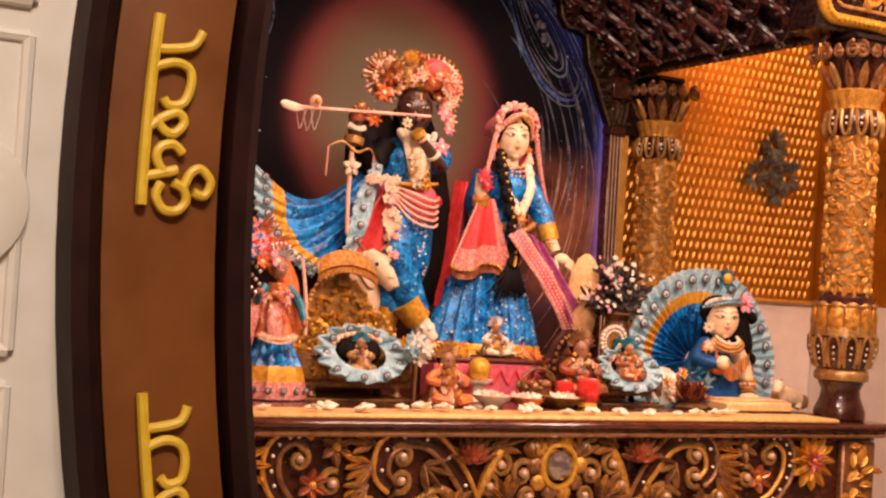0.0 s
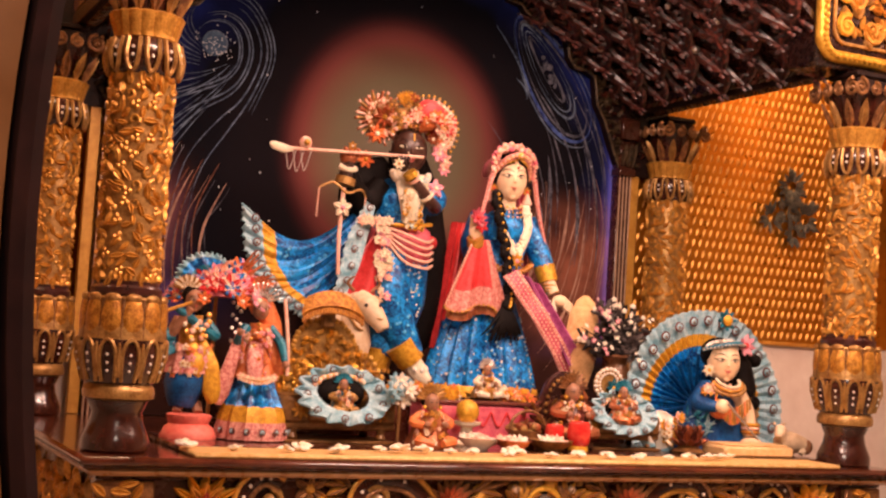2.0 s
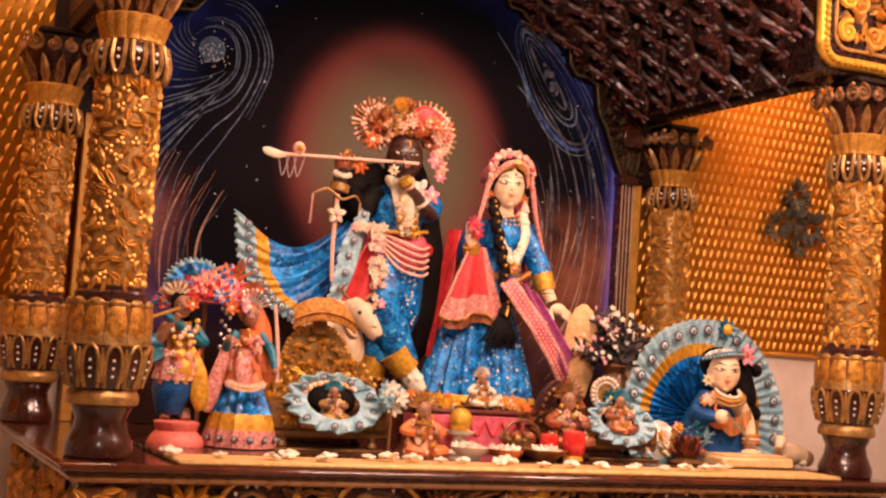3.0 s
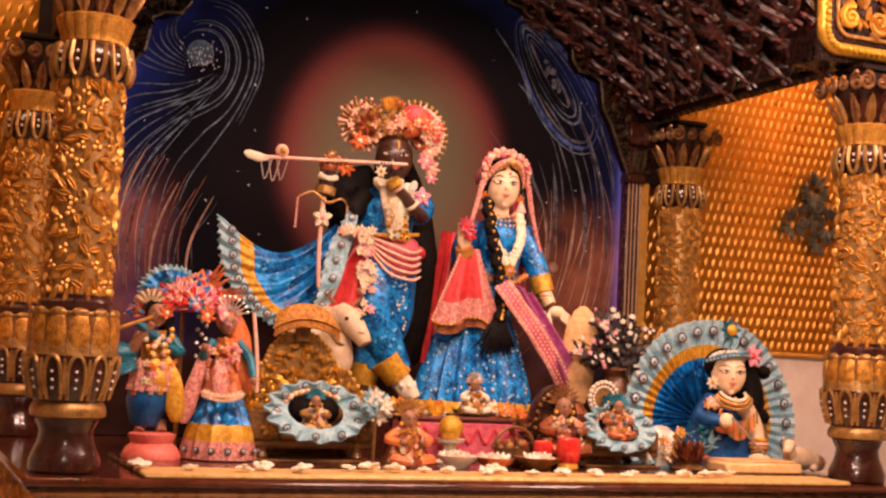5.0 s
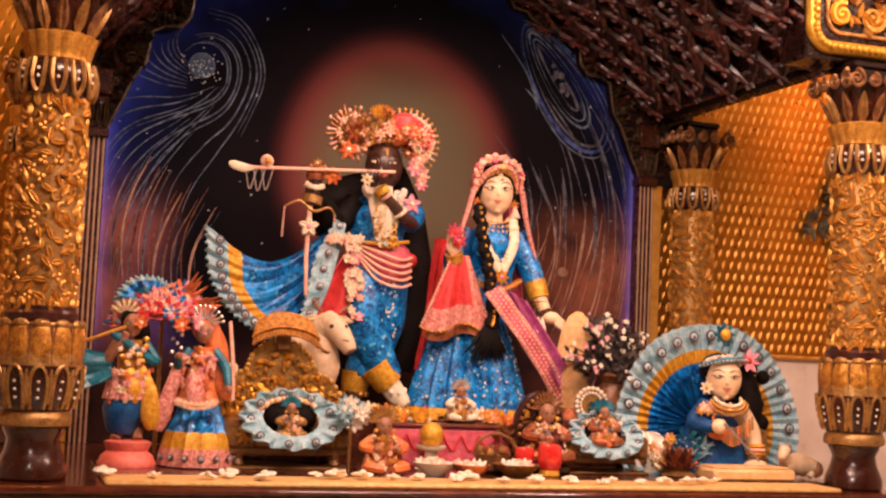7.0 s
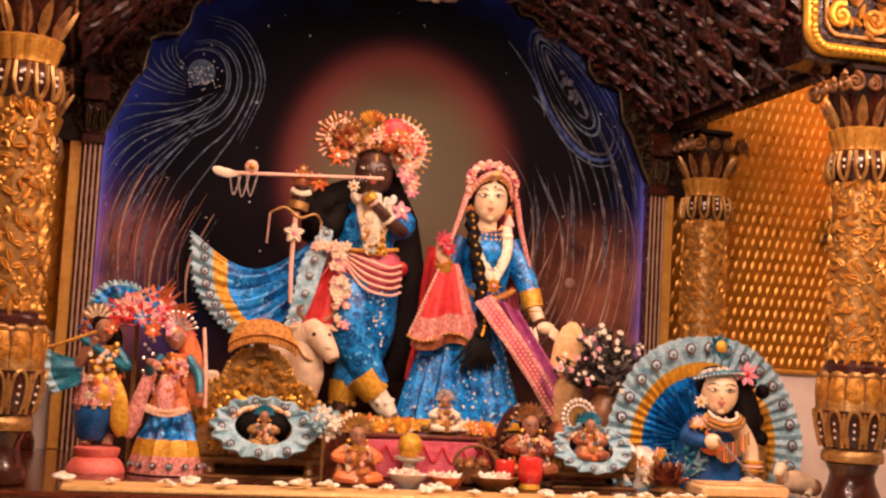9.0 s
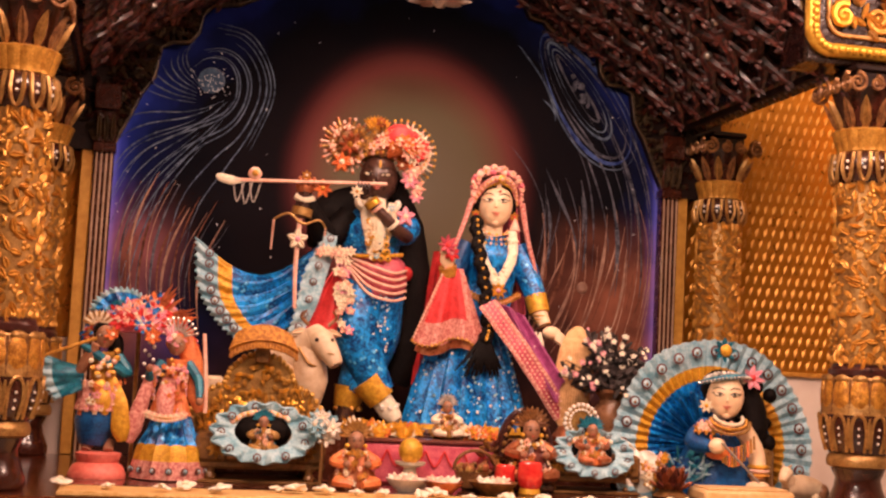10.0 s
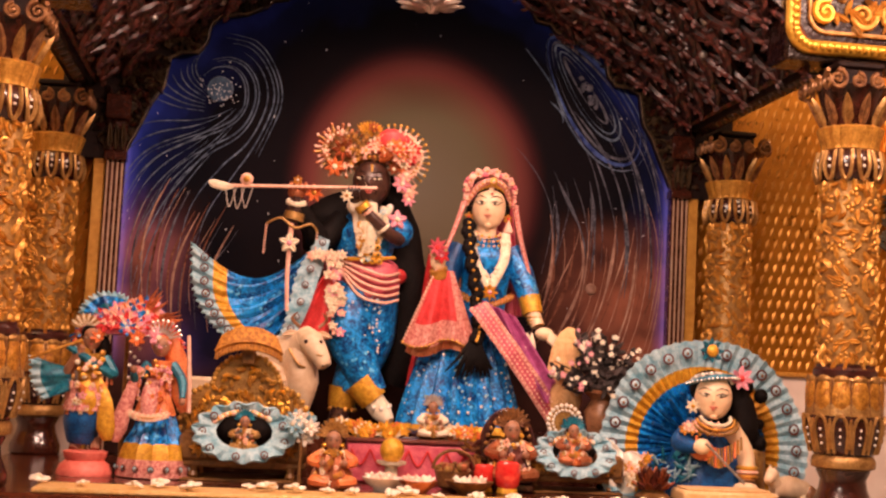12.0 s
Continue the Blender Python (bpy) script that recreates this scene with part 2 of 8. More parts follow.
def painting_material():
    """Night sky with a dusky halo behind the figures, blue edges with a backlight glow put into colour and a russet
    lower part.
    """
    m = bpy.data.materials.new("painted_night_sky")
    m.use_nodes = True
    n, l = m.node_tree.nodes, m.node_tree.links
    p = n["Principled BSDF"]
    p.inputs["Roughness"].default_value = 0.9
    p.inputs["Specular IOR Level"].default_value = 0.1
    tc = n.new("ShaderNodeTexCoord")

    def dist(cx, cz, sx, sz):
        mp = n.new("ShaderNodeMapping")
        mp.inputs["Location"].default_value = (-cx / sx, 0, -cz / sz)
        mp.inputs["Scale"].default_value = (1 / sx, 0.0, 1 / sz)
        l.new(tc.outputs["Object"], mp.inputs["Vector"])
        ln = n.new("ShaderNodeVectorMath")
        ln.operation = "LENGTH"
        l.new(mp.outputs[0], ln.inputs[0])
        return ln.outputs["Value"]

    def ramp(v, stops):
        r = n.new("ShaderNodeValToRGB")
        e = r.color_ramp.elements
        while len(e) < len(stops):
            e.new(0.5)
        for k, (pos, c) in zip(e, stops):
            k.position, k.color = pos, (*c, 1)
        l.new(v, r.inputs[0])
        return r.outputs[0]

    def mix(f, a, b, how="MIX"):
        x = n.new("ShaderNodeMix")
        x.data_type, x.blend_type = "RGBA", how
        l.new(f, x.inputs["Factor"])
        l.new(a, x.inputs["A"])
        l.new(b, x.inputs["B"])
        return x.outputs["Result"]

    noise1 = n.new("ShaderNodeTexNoise")
    noise1.inputs["Scale"].default_value, noise1.inputs["Detail"].default_value = 5.0, 6
    l.new(tc.outputs["Object"], noise1.inputs["Vector"])
    edge = dist(0.075, 1.95, 1.20, 1.05)
    wob = n.new("ShaderNodeMath")
    wob.operation = "MULTIPLY_ADD"
    wob.inputs[1].default_value = 0.22
    l.new(noise1.outputs["Fac"], wob.inputs[0])
    l.new(edge, wob.inputs[2])
    base = ramp(wob.outputs[0], [(0.0, (0.010, 0.006, 0.007)), (0.66, (0.007, 0.005, 0.007)), (0.80, (0.003, 0.003, 0.006)), (0.90, (0.006, 0.010, 0.055)), (0.965, (0.014, 0.026, 0.19)), (1.0, (0.026, 0.050, 0.36))])
    sep = n.new("ShaderNodeSeparateXYZ")
    l.new(tc.outputs["Object"], sep.inputs[0])
    mr = n.new("ShaderNodeMapRange")
    mr.interpolation_type = "SMOOTHSTEP"
    mr.inputs["From Min"].default_value, mr.inputs["From Max"].default_value = 2.02, 1.72
    l.new(sep.outputs["Z"], mr.inputs["Value"])
    side = dist(0.035, 1.5, 1.02, 10.0)
    sr = n.new("ShaderNodeMapRange")
    sr.interpolation_type = "SMOOTHSTEP"
    sr.inputs["From Min"].default_value, sr.inputs["From Max"].default_value = 0.58, 0.90
    mul = n.new("ShaderNodeMath")
    mul.operation = "MULTIPLY"
    fade = n.new("ShaderNodeMapRange")
    fade.interpolation_type = "SMOOTHSTEP"
    fade.inputs["From Min"].default_value, fade.inputs["From Max"].default_value = 1.20, 1.42
    l.new(sep.outputs["Z"], fade.inputs["Value"])
    band = n.new("ShaderNodeMath")
    band.operation = "MULTIPLY"
    l.new(mr.outputs[0], band.inputs[0])
    l.new(fade.outputs[0], band.inputs[1])
    l.new(band.outputs[0], mul.inputs[0])
    l.new(sr.outputs[0], mul.inputs[1])
    flank = dist(-0.07, 1.5, 1.0, 10.0)
    l.new(flank, sr.inputs["Value"])
    russet = ramp(noise1.outputs["Fac"], [(0.3, (0.06, 0.020, 0.016)), (0.7, (0.36, 0.125, 0.075))])
    c1 = mix(mul.outputs[0], base, russet)
    # violet glow of the edge backlight, added to the canvas colour
    edge_glow = ramp(side, [(0.0, (0, 0, 0)), (0.955, (0, 0, 0)), (0.985, (0.022, 0.024, 0.18)), (1.0, (0.10, 0.105, 0.50))])
    one = n.new("ShaderNodeValue")
    one.outputs[0].default_value = 1.0
    c2 = mix(one.outputs[0], c1, edge_glow, "ADD")
    lowmix = n.new("ShaderNodeMapRange")
    lowmix.interpolation_type = "SMOOTHSTEP"
    lowmix.inputs["From Min"].default_value, lowmix.inputs["From Max"].default_value = 1.52, 1.25
    l.new(sep.outputs["Z"], lowmix.inputs["Value"])
    dusk = ramp(noise1.outputs["Fac"], [(0.35, (0.012, 0.006, 0.006)), (0.7, (0.06, 0.022, 0.016))])
    c2 = mix(lowmix.outputs[0], c2, dusk)
    h = dist(0.083, 2.035, 0.52, 0.57)
    halo = ramp(h, [(0.0, (0.16, 0.135, 0.10)), (0.5, (0.145, 0.115, 0.07)), (0.64, (0.16, 0.085, 0.055)), (0.76, (0.165, 0.046, 0.040)), (0.88, (0.055, 0.014, 0.015)), (1.0, (0.012, 0.007, 0.008))])
    hm = n.new("ShaderNodeMapRange")
    hm.interpolation_type = "SMOOTHSTEP"
    hm.inputs["From Min"].default_value, hm.inputs["From Max"].default_value = 1.0, 0.84
    l.new(h, hm.inputs["Value"])
    c3 = mix(hm.outputs[0], c2, halo)
    l.new(c3, p.inputs["Base Color"])
    return m


PAINTING = painting_material()


# ---------------------------------------------------------------- mesh builder
class Shape:
    """Collects surfaces with their materials and turns them into one mesh."""

    def __init__(self):
        self.v, self.f, self.m, self.mats = [], [], [], []

    def add(self, verts, faces, mat, place=None):
        if mat not in self.mats:
            self.mats.append(mat)
        k, o = self.mats.index(mat), len(self.v)
        self.v += [tuple(place @ Vector(p)) if place else tuple(p) for p in verts]
        self.f += [tuple(o + i for i in face) for face in faces]
        self.m += [k] * len(faces)
        return self

    def lathe(self, profile, mat, seg=28, place=None, lobes=0, depth=0.0, arc=1.0):
        verts, faces, n = [], [], len(profile)
        ring = seg if arc == 1.0 else seg + 1
        for r, z in profile:
            for i in range(ring):
                a = 2 * math.pi * arc * i / seg
                k = 1 - depth * (1 - abs(math.sin(lobes * a / 2))) if lobes else 1
                verts.append((r * k * math.cos(a), r * k * math.sin(a), z))
        for j in range(n - 1):
            for i in range(seg):
                i2 = (i + 1) % ring
                faces.append((j * ring + i, j * ring + i2, (j + 1) * ring + i2, (j + 1) * ring + i))
        if arc == 1.0:
            faces.append(tuple(range(ring - 1, -1, -1)))
            faces.append(tuple((n - 1) * ring + i for i in range(ring)))
        return self.add(verts, faces, mat, place)

    def ball(self, at, radii, mat, seg=10, rings=6, turn=(0, 0, 0)):
        if isinstance(radii, (int, float)):
            radii = (radii,) * 3
        place = pose(*at, *turn)
        verts = [(0, 0, -radii[2])]
        for j in range(1, rings):
            b = -math.pi / 2 + math.pi * j / rings
            for i in range(seg):
                a = 2 * math.pi * i / seg
                verts.append((radii[0] * math.cos(b) * math.cos(a), radii[1] * math.cos(b) * math.sin(a), radii[2] * math.sin(b)))
        verts.append((0, 0, radii[2]))
        faces = [(0, 1 + (i + 1) % seg, 1 + i) for i in range(seg)]
        for j in range(rings - 2):
            for i in range(seg):
                a, b = 1 + j * seg + i, 1 + j * seg + (i + 1) % seg
                faces.append((a, b, b + seg, a + seg))
        o = 1 + (rings - 2) * seg
        faces += [(o + i, o + (i + 1) % seg, len(verts) - 1) for i in range(seg)]
        return self.add(verts, faces, mat, place)

    def tube(self, points, radius, mat, seg=8, flat=1.0):
        pts = [Vector(p) for p in points]
        n = len(pts)
        rad = [radius] * n if isinstance(radius, (int, float)) else radius
        verts, faces, side = [], [], None
        for k, p in enumerate(pts):
            d = (pts[min(k + 1, n - 1)] - pts[max(k - 1, 0)])
            d = d.normalized() if d.length > 1e-9 else Vector((0, 0, 1))
            if side is None:
                side = d.cross(Vector((0.0, 1, 0.0)) if abs(d.y) < 0.9 else Vector((1, 0, 0))).normalized()
            side = (side - d * side.dot(d)).normalized()
            up = d.cross(side)
            for i in range(seg):
                a = 2 * math.pi * i / seg
                verts.append(p + rad[k] * (side * math.cos(a) + up * math.sin(a) * flat))
        for k in range(n - 1):
            for i in range(seg):
                i2 = (i + 1) % seg
                faces.append((k * seg + i, k * seg + i2, (k + 1) * seg + i2, (k + 1) * seg + i))
        faces.append(tuple(range(seg - 1, -1, -1)))
        faces.append(tuple((n - 1) * seg + i for i in range(seg)))
        return self.add(verts, faces, mat)

    def box(self, lo, hi, mat, bevel=0.004, place=None):
        lo, hi = Vector(lo), Vector(hi)
        b = min(bevel, 0.45 * min(hi - lo))
        idx, verts = {}, []
        for s in [(x, y, z) for x in (0, 1) for y in (0, 1) for z in (0, 1)]:
            c = [hi[i] if s[i] else lo[i] for i in range(3)]
            for ax in range(3):
                q = [c[i] + (0 if i == ax else (-b if s[i] else b)) for i in range(3)]
                idx[s, ax] = len(verts)
                verts.append(q)
        faces = []
        for ax in range(3):
            o = [i for i in range(3) if i != ax]
            for sgn in (0, 1):
                loop = []
                for a, c in ((0, 0), (1, 0), (1, 1), (0, 1)):
                    s = [0, 0, 0]
                    s[ax], s[o[0]], s[o[1]] = sgn, a, c
                    loop.append(idx[tuple(s), ax])
                faces.append(loop)
            for a in (0, 1):
                for c in (0, 1):
                    s0 = [0, 0, 0]
                    s0[o[0]], s0[o[1]] = a, c
                    s1 = list(s0)
                    s1[ax] = 1
                    faces.append([idx[tuple(s0), o[0]], idx[tuple(s1), o[0]], idx[tuple(s1), o[1]], idx[tuple(s0), o[1]]])
        for s in [(x, y, z) for x in (0, 1) for y in (0, 1) for z in (0, 1)]:
            faces.append([idx[s, 0], idx[s, 1], idx[s, 2]])
        return self.add(verts, faces, mat, place)

    def sheet(self, fn, nu, nv, mat, thick=0.004):
        """A cloth or plate given by fn(u, v), u and v from 0 to 1, with thickness. mat may be a function of (u, v)."""
        p = [[Vector(fn(i / nu, j / nv)) for j in range(nv + 1)] for i in range(nu + 1)]
        front, back = [], []
        for i in range(nu + 1):
            for j in range(nv + 1):
                du = p[min(i + 1, nu)][j] - p[max(i - 1, 0)][j]
                dv = p[i][min(j + 1, nv)] - p[i][max(j - 1, 0)]
                nn = du.cross(dv)
                nn = nn.normalized() if nn.length > 1e-12 else Vector((0, -1, 0))
                front.append(p[i][j] + nn * thick / 2)
                back.append(p[i][j] - nn * thick / 2)
        w = nv + 1
        groups = {}
        for i in range(nu):
            for j in range(nv):
                mt = mat((i + 0.5) / nu, (j + 0.5) / nv) if callable(mat) else mat
                a, b, c, d = i * w + j, (i + 1) * w + j, (i + 1) * w + j + 1, i * w + j + 1
                o = len(front)
                fs = groups.setdefault(mt, [])
                fs += [(a, b, c, d), (o + d, o + c, o + b, o + a)]
                if i == 0:
                    fs.append((a, d, o + d, o + a))
                if i == nu - 1:
                    fs.append((b, o + b, o + c, c))
                if j == 0:
                    fs.append((a, o + a, o + b, b))
                if j == nv - 1:
                    fs.append((d, c, o + c, o + d))
        start = len(self.v)
        self.v += [tuple(q) for q in front + back]
        for mt, fs in groups.items():
            if mt not in self.mats:
                self.mats.append(mt)
            self.f += [tuple(start + i for i in q) for q in fs]
            self.m += [self.mats.index(mt)] * len(fs)
        return self

    def leaf(self, at, along, out, length, width, rise, mat, curl=0.0):
        at, d, n = Vector(at), Vector(along).normalized(), Vector(out).normalized()
        n = (n - d * n.dot(d)).normalized()
        s = d.cross(n)
        verts = []
        for t, w, h in ((0, 0.25, 0.3), (0.3, 0.9, 0.9), (0.62, 0.8, 1.0), (0.85, 0.42, 0.7)):
            c = at + d * length * t + n * curl * t * t
            verts += [c + s * width / 2 * w, c + s * width / 4 * w + n * rise * h, c + n * rise * h * 0.55, c - s * width / 4 * w + n * rise * h, c - s * width / 2 * w]
        verts.append(at + d * length + n * (curl + rise * 0.2))
        faces = []
        for k in range(3):
            for i in range(4):
                a = k * 5 + i
                faces.append((a, a + 1, a + 6, a + 5))
        faces += [(15 + i, 16 + i, 20) for i in range(4)]
        return self.add(verts, faces, mat)

    def flower(self, at, out, radius, petals, mat, heart=None, rise=None, up=(0, 0, 1), curl=0.0):
        n = Vector(out).normalized()
        u = Vector(up) - n * Vector(up).dot(n)
        u = u.normalized() if u.length > 1e-6 else n.orthogonal().normalized()
        w = n.cross(u)
        for k in range(petals):
            a = 2 * math.pi * k / petals
            d = u * math.cos(a) + w * math.sin(a)
            self.leaf(Vector(at) + d * radius * 0.1, d, n, radius * 0.9, radius * 2.6 * math.pi / petals / 2.2, rise or radius * 0.25, mat, curl)
        if heart:
            self.ball(Vector(at) + n * radius * 0.1, radius * 0.28, heart, 7, 5)
        return self

    def scroll(self, at, radius, turns, thick, mat, plane=("x", "z"), start=0.0, hand=1, normal_lift=0.0, steps=30):
        pts, rad = [], []
        ax = {"x": Vector((1, 0, 0)), "y": Vector((0, 1, 0)), "z": Vector((0, 0, 1))}
        e1, e2 = ax[plane[0]], ax[plane[1]]
        for k in range(steps + 1):
            t = k / steps
            r = radius * (1 - 0.88 * t)
            a = start + hand * 2 * math.pi * turns * t
            pts.append(Vector(at) + e1 * r * math.cos(a) + e2 * r * math.sin(a))
            rad.append(thick * (1 - 0.55 * t))
        self.tube(pts, rad, mat, 6)
        self.ball(pts[-1], thick * 1.0, mat, 7, 5)
        return pts[0]

    def mesh(self, name, smooth=38):
        me = bpy.data.meshes.new(name)
        me.from_pydata(self.v, [], self.f)
        for mt in self.mats:
            me.materials.append(mt)
        me.polygons.foreach_set("material_index", self.m)
        me.polygons.foreach_set("use_smooth", [True] * len(self.f))
        me.update()
        bm = bmesh.new()
        bm.from_mesh(me)
        bmesh.ops.recalc_face_normals(bm, faces=bm.faces)
        bm.to_mesh(me)
        bm.free()
        me.set_sharp_from_angle(angle=radians(smooth))
        return me


def part(name, shape, parent, label="", smooth=38):
    ob = new(name, shape.mesh(name, smooth))
    ob.parent = parent
    return tagged(ob, label)


def thing(name, label, category, group="", at=(0, 0, 0), kind="", turn=(0, 0, 0)):
    ob = new(name)
    ob.empty_display_size = 0.05
    ob.matrix_basis = pose(*at, *turn)
    return tagged(ob, label, category, group, kind)


def single(name, shape, label, category, group="", kind="", smooth=38):
    return tagged(new(name, shape.mesh(name, smooth)), label, category, group, kind)


# ---------------------------------------------------------------- the hall
SHELF = 1.0
BACK = 1.30


def setting(name, shape, smooth=38):
    return tagged(new(name, shape.mesh(name, smooth)), kind="structure")


def build_hall():
    setting("floor", Shape().box((-4.2, -7.2, -0.1), (4.2, 1.6, 0.0), FLOOR_STONE))
    setting("ceiling", Shape().box((-4.2, -7.2, 3.4), (4.2, 1.6, 3.5), CREAM_WALL))
    setting("wall_west", Shape().box((-4.2, -7.2, 0.0), (-4.0, 1.6, 3.4), CREAM_WALL))
    setting("wall_east", Shape().box((4.0, -7.2, 0.0), (4.2, 1.6, 3.4), CREAM_WALL))
    setting("wall_south", Shape().box((-4.0, -7.2, 0.0), (4.0, -7.0, 3.4), CREAM_WALL))
    north = Shape()
    north.box((-4.0, BACK + 0.012, 0.0), (4.0, 1.6, 1.40), MARBLE)
    north.box((-4.0, BACK + 0.012, 1.40), (4.0, 1.6, 3.4), PANEL_GOLD)
    wall = setting("wall_north", north)
    # unseen side walls of a shallow recess in the same gold sheet, inferred from its reflections
    for name, s in (("wall_recess_west", -1), ("wall_recess_east", 1)):
        x0, x1 = sorted((s * 2.32, s * 2.5))
        side = Shape().box((x0, 0.32, 1.40), (x1, BACK + 0.010, 3.4), PANEL_GOLD).box((x0, 0.32, 0.0), (x1, BACK + 0.010, 1.40), MARBLE)
        setting(name, side)
    trim = Shape()
    for s in (-1, 1):
        trim.box((min(s * 1.15, s * 3.9), BACK - 0.012, 1.395), (max(s * 1.15, s * 3.9), BACK + 0.01, 1.412), GOLD)
    tagged(new("trim", trim.mesh("trim")), kind="structure")
    for s in (-1, 1):
        sh = Shape()
        for j in range(28):
            for i in range(33):
                x = s * (1.12 + 0.036 * (i + 0.5 * (j % 2)))
                z = 1.44 + 0.047 * j
                verts = [(x - 0.007, BACK + 0.012, z - 0.021), (x + 0.009, BACK + 0.012, z - 0.006), (x + 0.007, BACK + 0.012, z + 0.021), (x - 0.009, BACK + 0.012, z + 0.006), (x, BACK + 0.005, z)]
                sh.add(verts, [(0, 1, 4), (1, 2, 4), (2, 3, 4), (3, 0, 4)], STUD_GOLD)
        studs = part("embossing", sh, wall)
        tagged(studs, "rows of small raised gold studs", kind="stuff")


def build_wall_ornament():
    sh = Shape()
    r = random.Random(3)
    for cx, cz, rad in ((2.02, 2.11, 0.075), (1.91, 1.96, 0.065), (2.10, 1.97, 0.08), (2.00, 2.0, 0.07), (2.04, 1.90, 0.06)):
        for k in range(26):
            a = r.uniform(0, 6.28)
            sh.leaf((cx + 0.3 * rad * math.cos(a), BACK - 0.012, cz + 0.3 * rad * math.sin(a)), (math.cos(a), r.uniform(-0.5, 0.0), math.sin(a)), (0, -1, 0.2), rad * r.uniform(0.5, 1.0), rad * 0.32, 0.008, LEAF_GREY)
    sh.tube([(2.02, BACK - 0.01, 2.10), (2.0, BACK - 0.02, 1.98), (2.04, BACK - 0.01, 1.84)], 0.006, LEAF_GREY, 6)
    single("wall_flower_ornament", sh, "dark grey-green flower spray fixed to the gold wall", "ornament")


def arch_outline():
    """Half of the cusped arch behind the figures: x and z, from the middle outwards and down."""
    pts = [(0.0, 2.93), (0.20, 2.91), (0.36, 2.86), (0.435, 2.79), (0.446, 2.753), (0.472, 2.70), (0.527, 2.691), (0.547, 2.665), (0.62, 2.63), (0.712, 2.616), (0.75, 2.575), (0.76, 2.51), (0.79, 2.472), (0.846, 2.468), (0.888, 2.444), (0.905, 2.335), (0.945, 2.272), (0.98, 2.187), (1.02, 2.10), (1.04, 2.055)]
    out = []
    for (x0, z0), (x1, z1) in zip(pts, pts[1:]):
        for k in range(2):
            t = k / 2
            out.append((x0 + (x1 - x0) * t, z0 + (z1 - z0) * t))
    return out + [pts[-1]]


def build_backdrop():
    """The painted screen behind the figures, with its raised brush strokes and stars."""
    top = thing("painted_backdrop", "dark night-sky painting with a dusky halo and swirling pale streaks", "painting")
    part("canvas", Shape().box((-1.06, BACK - 0.02, 1.0), (1.13, BACK + 0.008, 3.0), PAINTING, 0.002), top)
    y = BACK - 0.021
    gx, gz = -0.67, 2.35
    r = random.Random(11)
    sh = Shape()
    def bezier(p0, p1_, p2_, p3_, m=22):
        out = []
        for q in range(m + 1):
            t = q / m
            out.append(p0 * (1 - t) ** 3 + p1_ * 3 * t * (1 - t) ** 2 + p2_ * 3 * t * t * (1 - t) + p3_ * t ** 3)
        return out

    def stroke(pts, w, mat):
        n = len(pts)
        sh.tube([(min(1.05, max(-1.05, p.x)), y, p.z) for p in pts], [w * math.sin(math.pi * (0.05 + 0.93 * q / (n - 1))) + 0.0003 for q in range(n)], mat, 4, 0.3)

    def blend(p, q, f):
        """A line between two template lines, both given in metres from the galaxy's core."""
        return curve_through([Vector((gx + a + (c - a) * f, y, gz + b + (d - b) * f)) for (a, b), (c, d) in zip(p, q)])

    def curve_through(p, m=5):
        p = [p[0] * 2 - p[1]] + p + [p[-1] * 2 - p[-2]]
        out = []
        for k in range(1, len(p) - 2):
            for q in range(m):
                t = q / m
                out.append(0.5 * (2 * p[k] + (p[k + 1] - p[k - 1]) * t + (2 * p[k - 1] - 5 * p[k] + 4 * p[k + 1] - p[k + 2]) * t * t + (3 * p[k] - p[k - 1] - 3 * p[k + 1] + p[k + 2]) * t ** 3))
        return out + [p[-2]]

    # arms sweep over the core, round its far side and fall into long tails
    tight = ((-0.062, 0.045), (-0.02, 0.080), (0.041, 0.082), (0.082, 0.045), (0.096, -0.016), (0.082, -0.078), (0.02, -0.135), (-0.154, -0.211), (-0.257, -0.273), (-0.345, -0.42))
    wide = ((0.0, 0.178), (0.092, 0.168), (0.154, 0.117), (0.195, 0.035), (0.199, -0.047), (0.164, -0.15), (0.123, -0.232), (0.072, -0.314), (-0.03, -0.50), (-0.07, -0.80))
    for k, f in enumerate((0.0, 0.10, 0.36, 0.48, 0.78, 1.0)):
        line = blend(tight, wide, f)
        stroke(line[(0, 6, 2)[k % 3]:], r.uniform(0.0018, 0.0030), STROKE)
    for f in (1.14, 1.27):
        stroke(blend(tight, wide, f)[:30], 0.0022, STROKE)
    # a fan of tails under the core
    near = ((0.052, -0.068), (-0.01, -0.10), (-0.092, -0.123), (-0.215, -0.135), (-0.30, -0.165), (-0.37, -0.22))
    far = ((0.086, -0.07), (0.05, -0.16), (-0.06, -0.30), (-0.16, -0.46), (-0.22, -0.62), (-0.26, -0.86))
    for k in range(9):
        f = k / 8
        stroke(blend(near, far, f)[4 * (k % 3):], r.uniform(0.0014, 0.0027), STROKE)
    # short arms that curl up on the near side
    low, high = ((-0.05, -0.085), (-0.13, -0.08), (-0.20, -0.062), (-0.26, -0.04)), ((-0.045, 0.0), (-0.085, 0.05), (-0.09, 0.10), (-0.06, 0.15))
    for k in range(8):
        stroke(blend(low, high, k / 7), r.uniform(0.0014, 0.0024), STROKE)
    # trails low on the side
    for k in range(17):
        x0 = -0.98 + 0.019 * k + r.uniform(-0.01, 0.01)
        z0, z1 = 2.0 - 0.008 * k + r.uniform(-0.05, 0.03), 1.38 + r.uniform(0, 0.18)
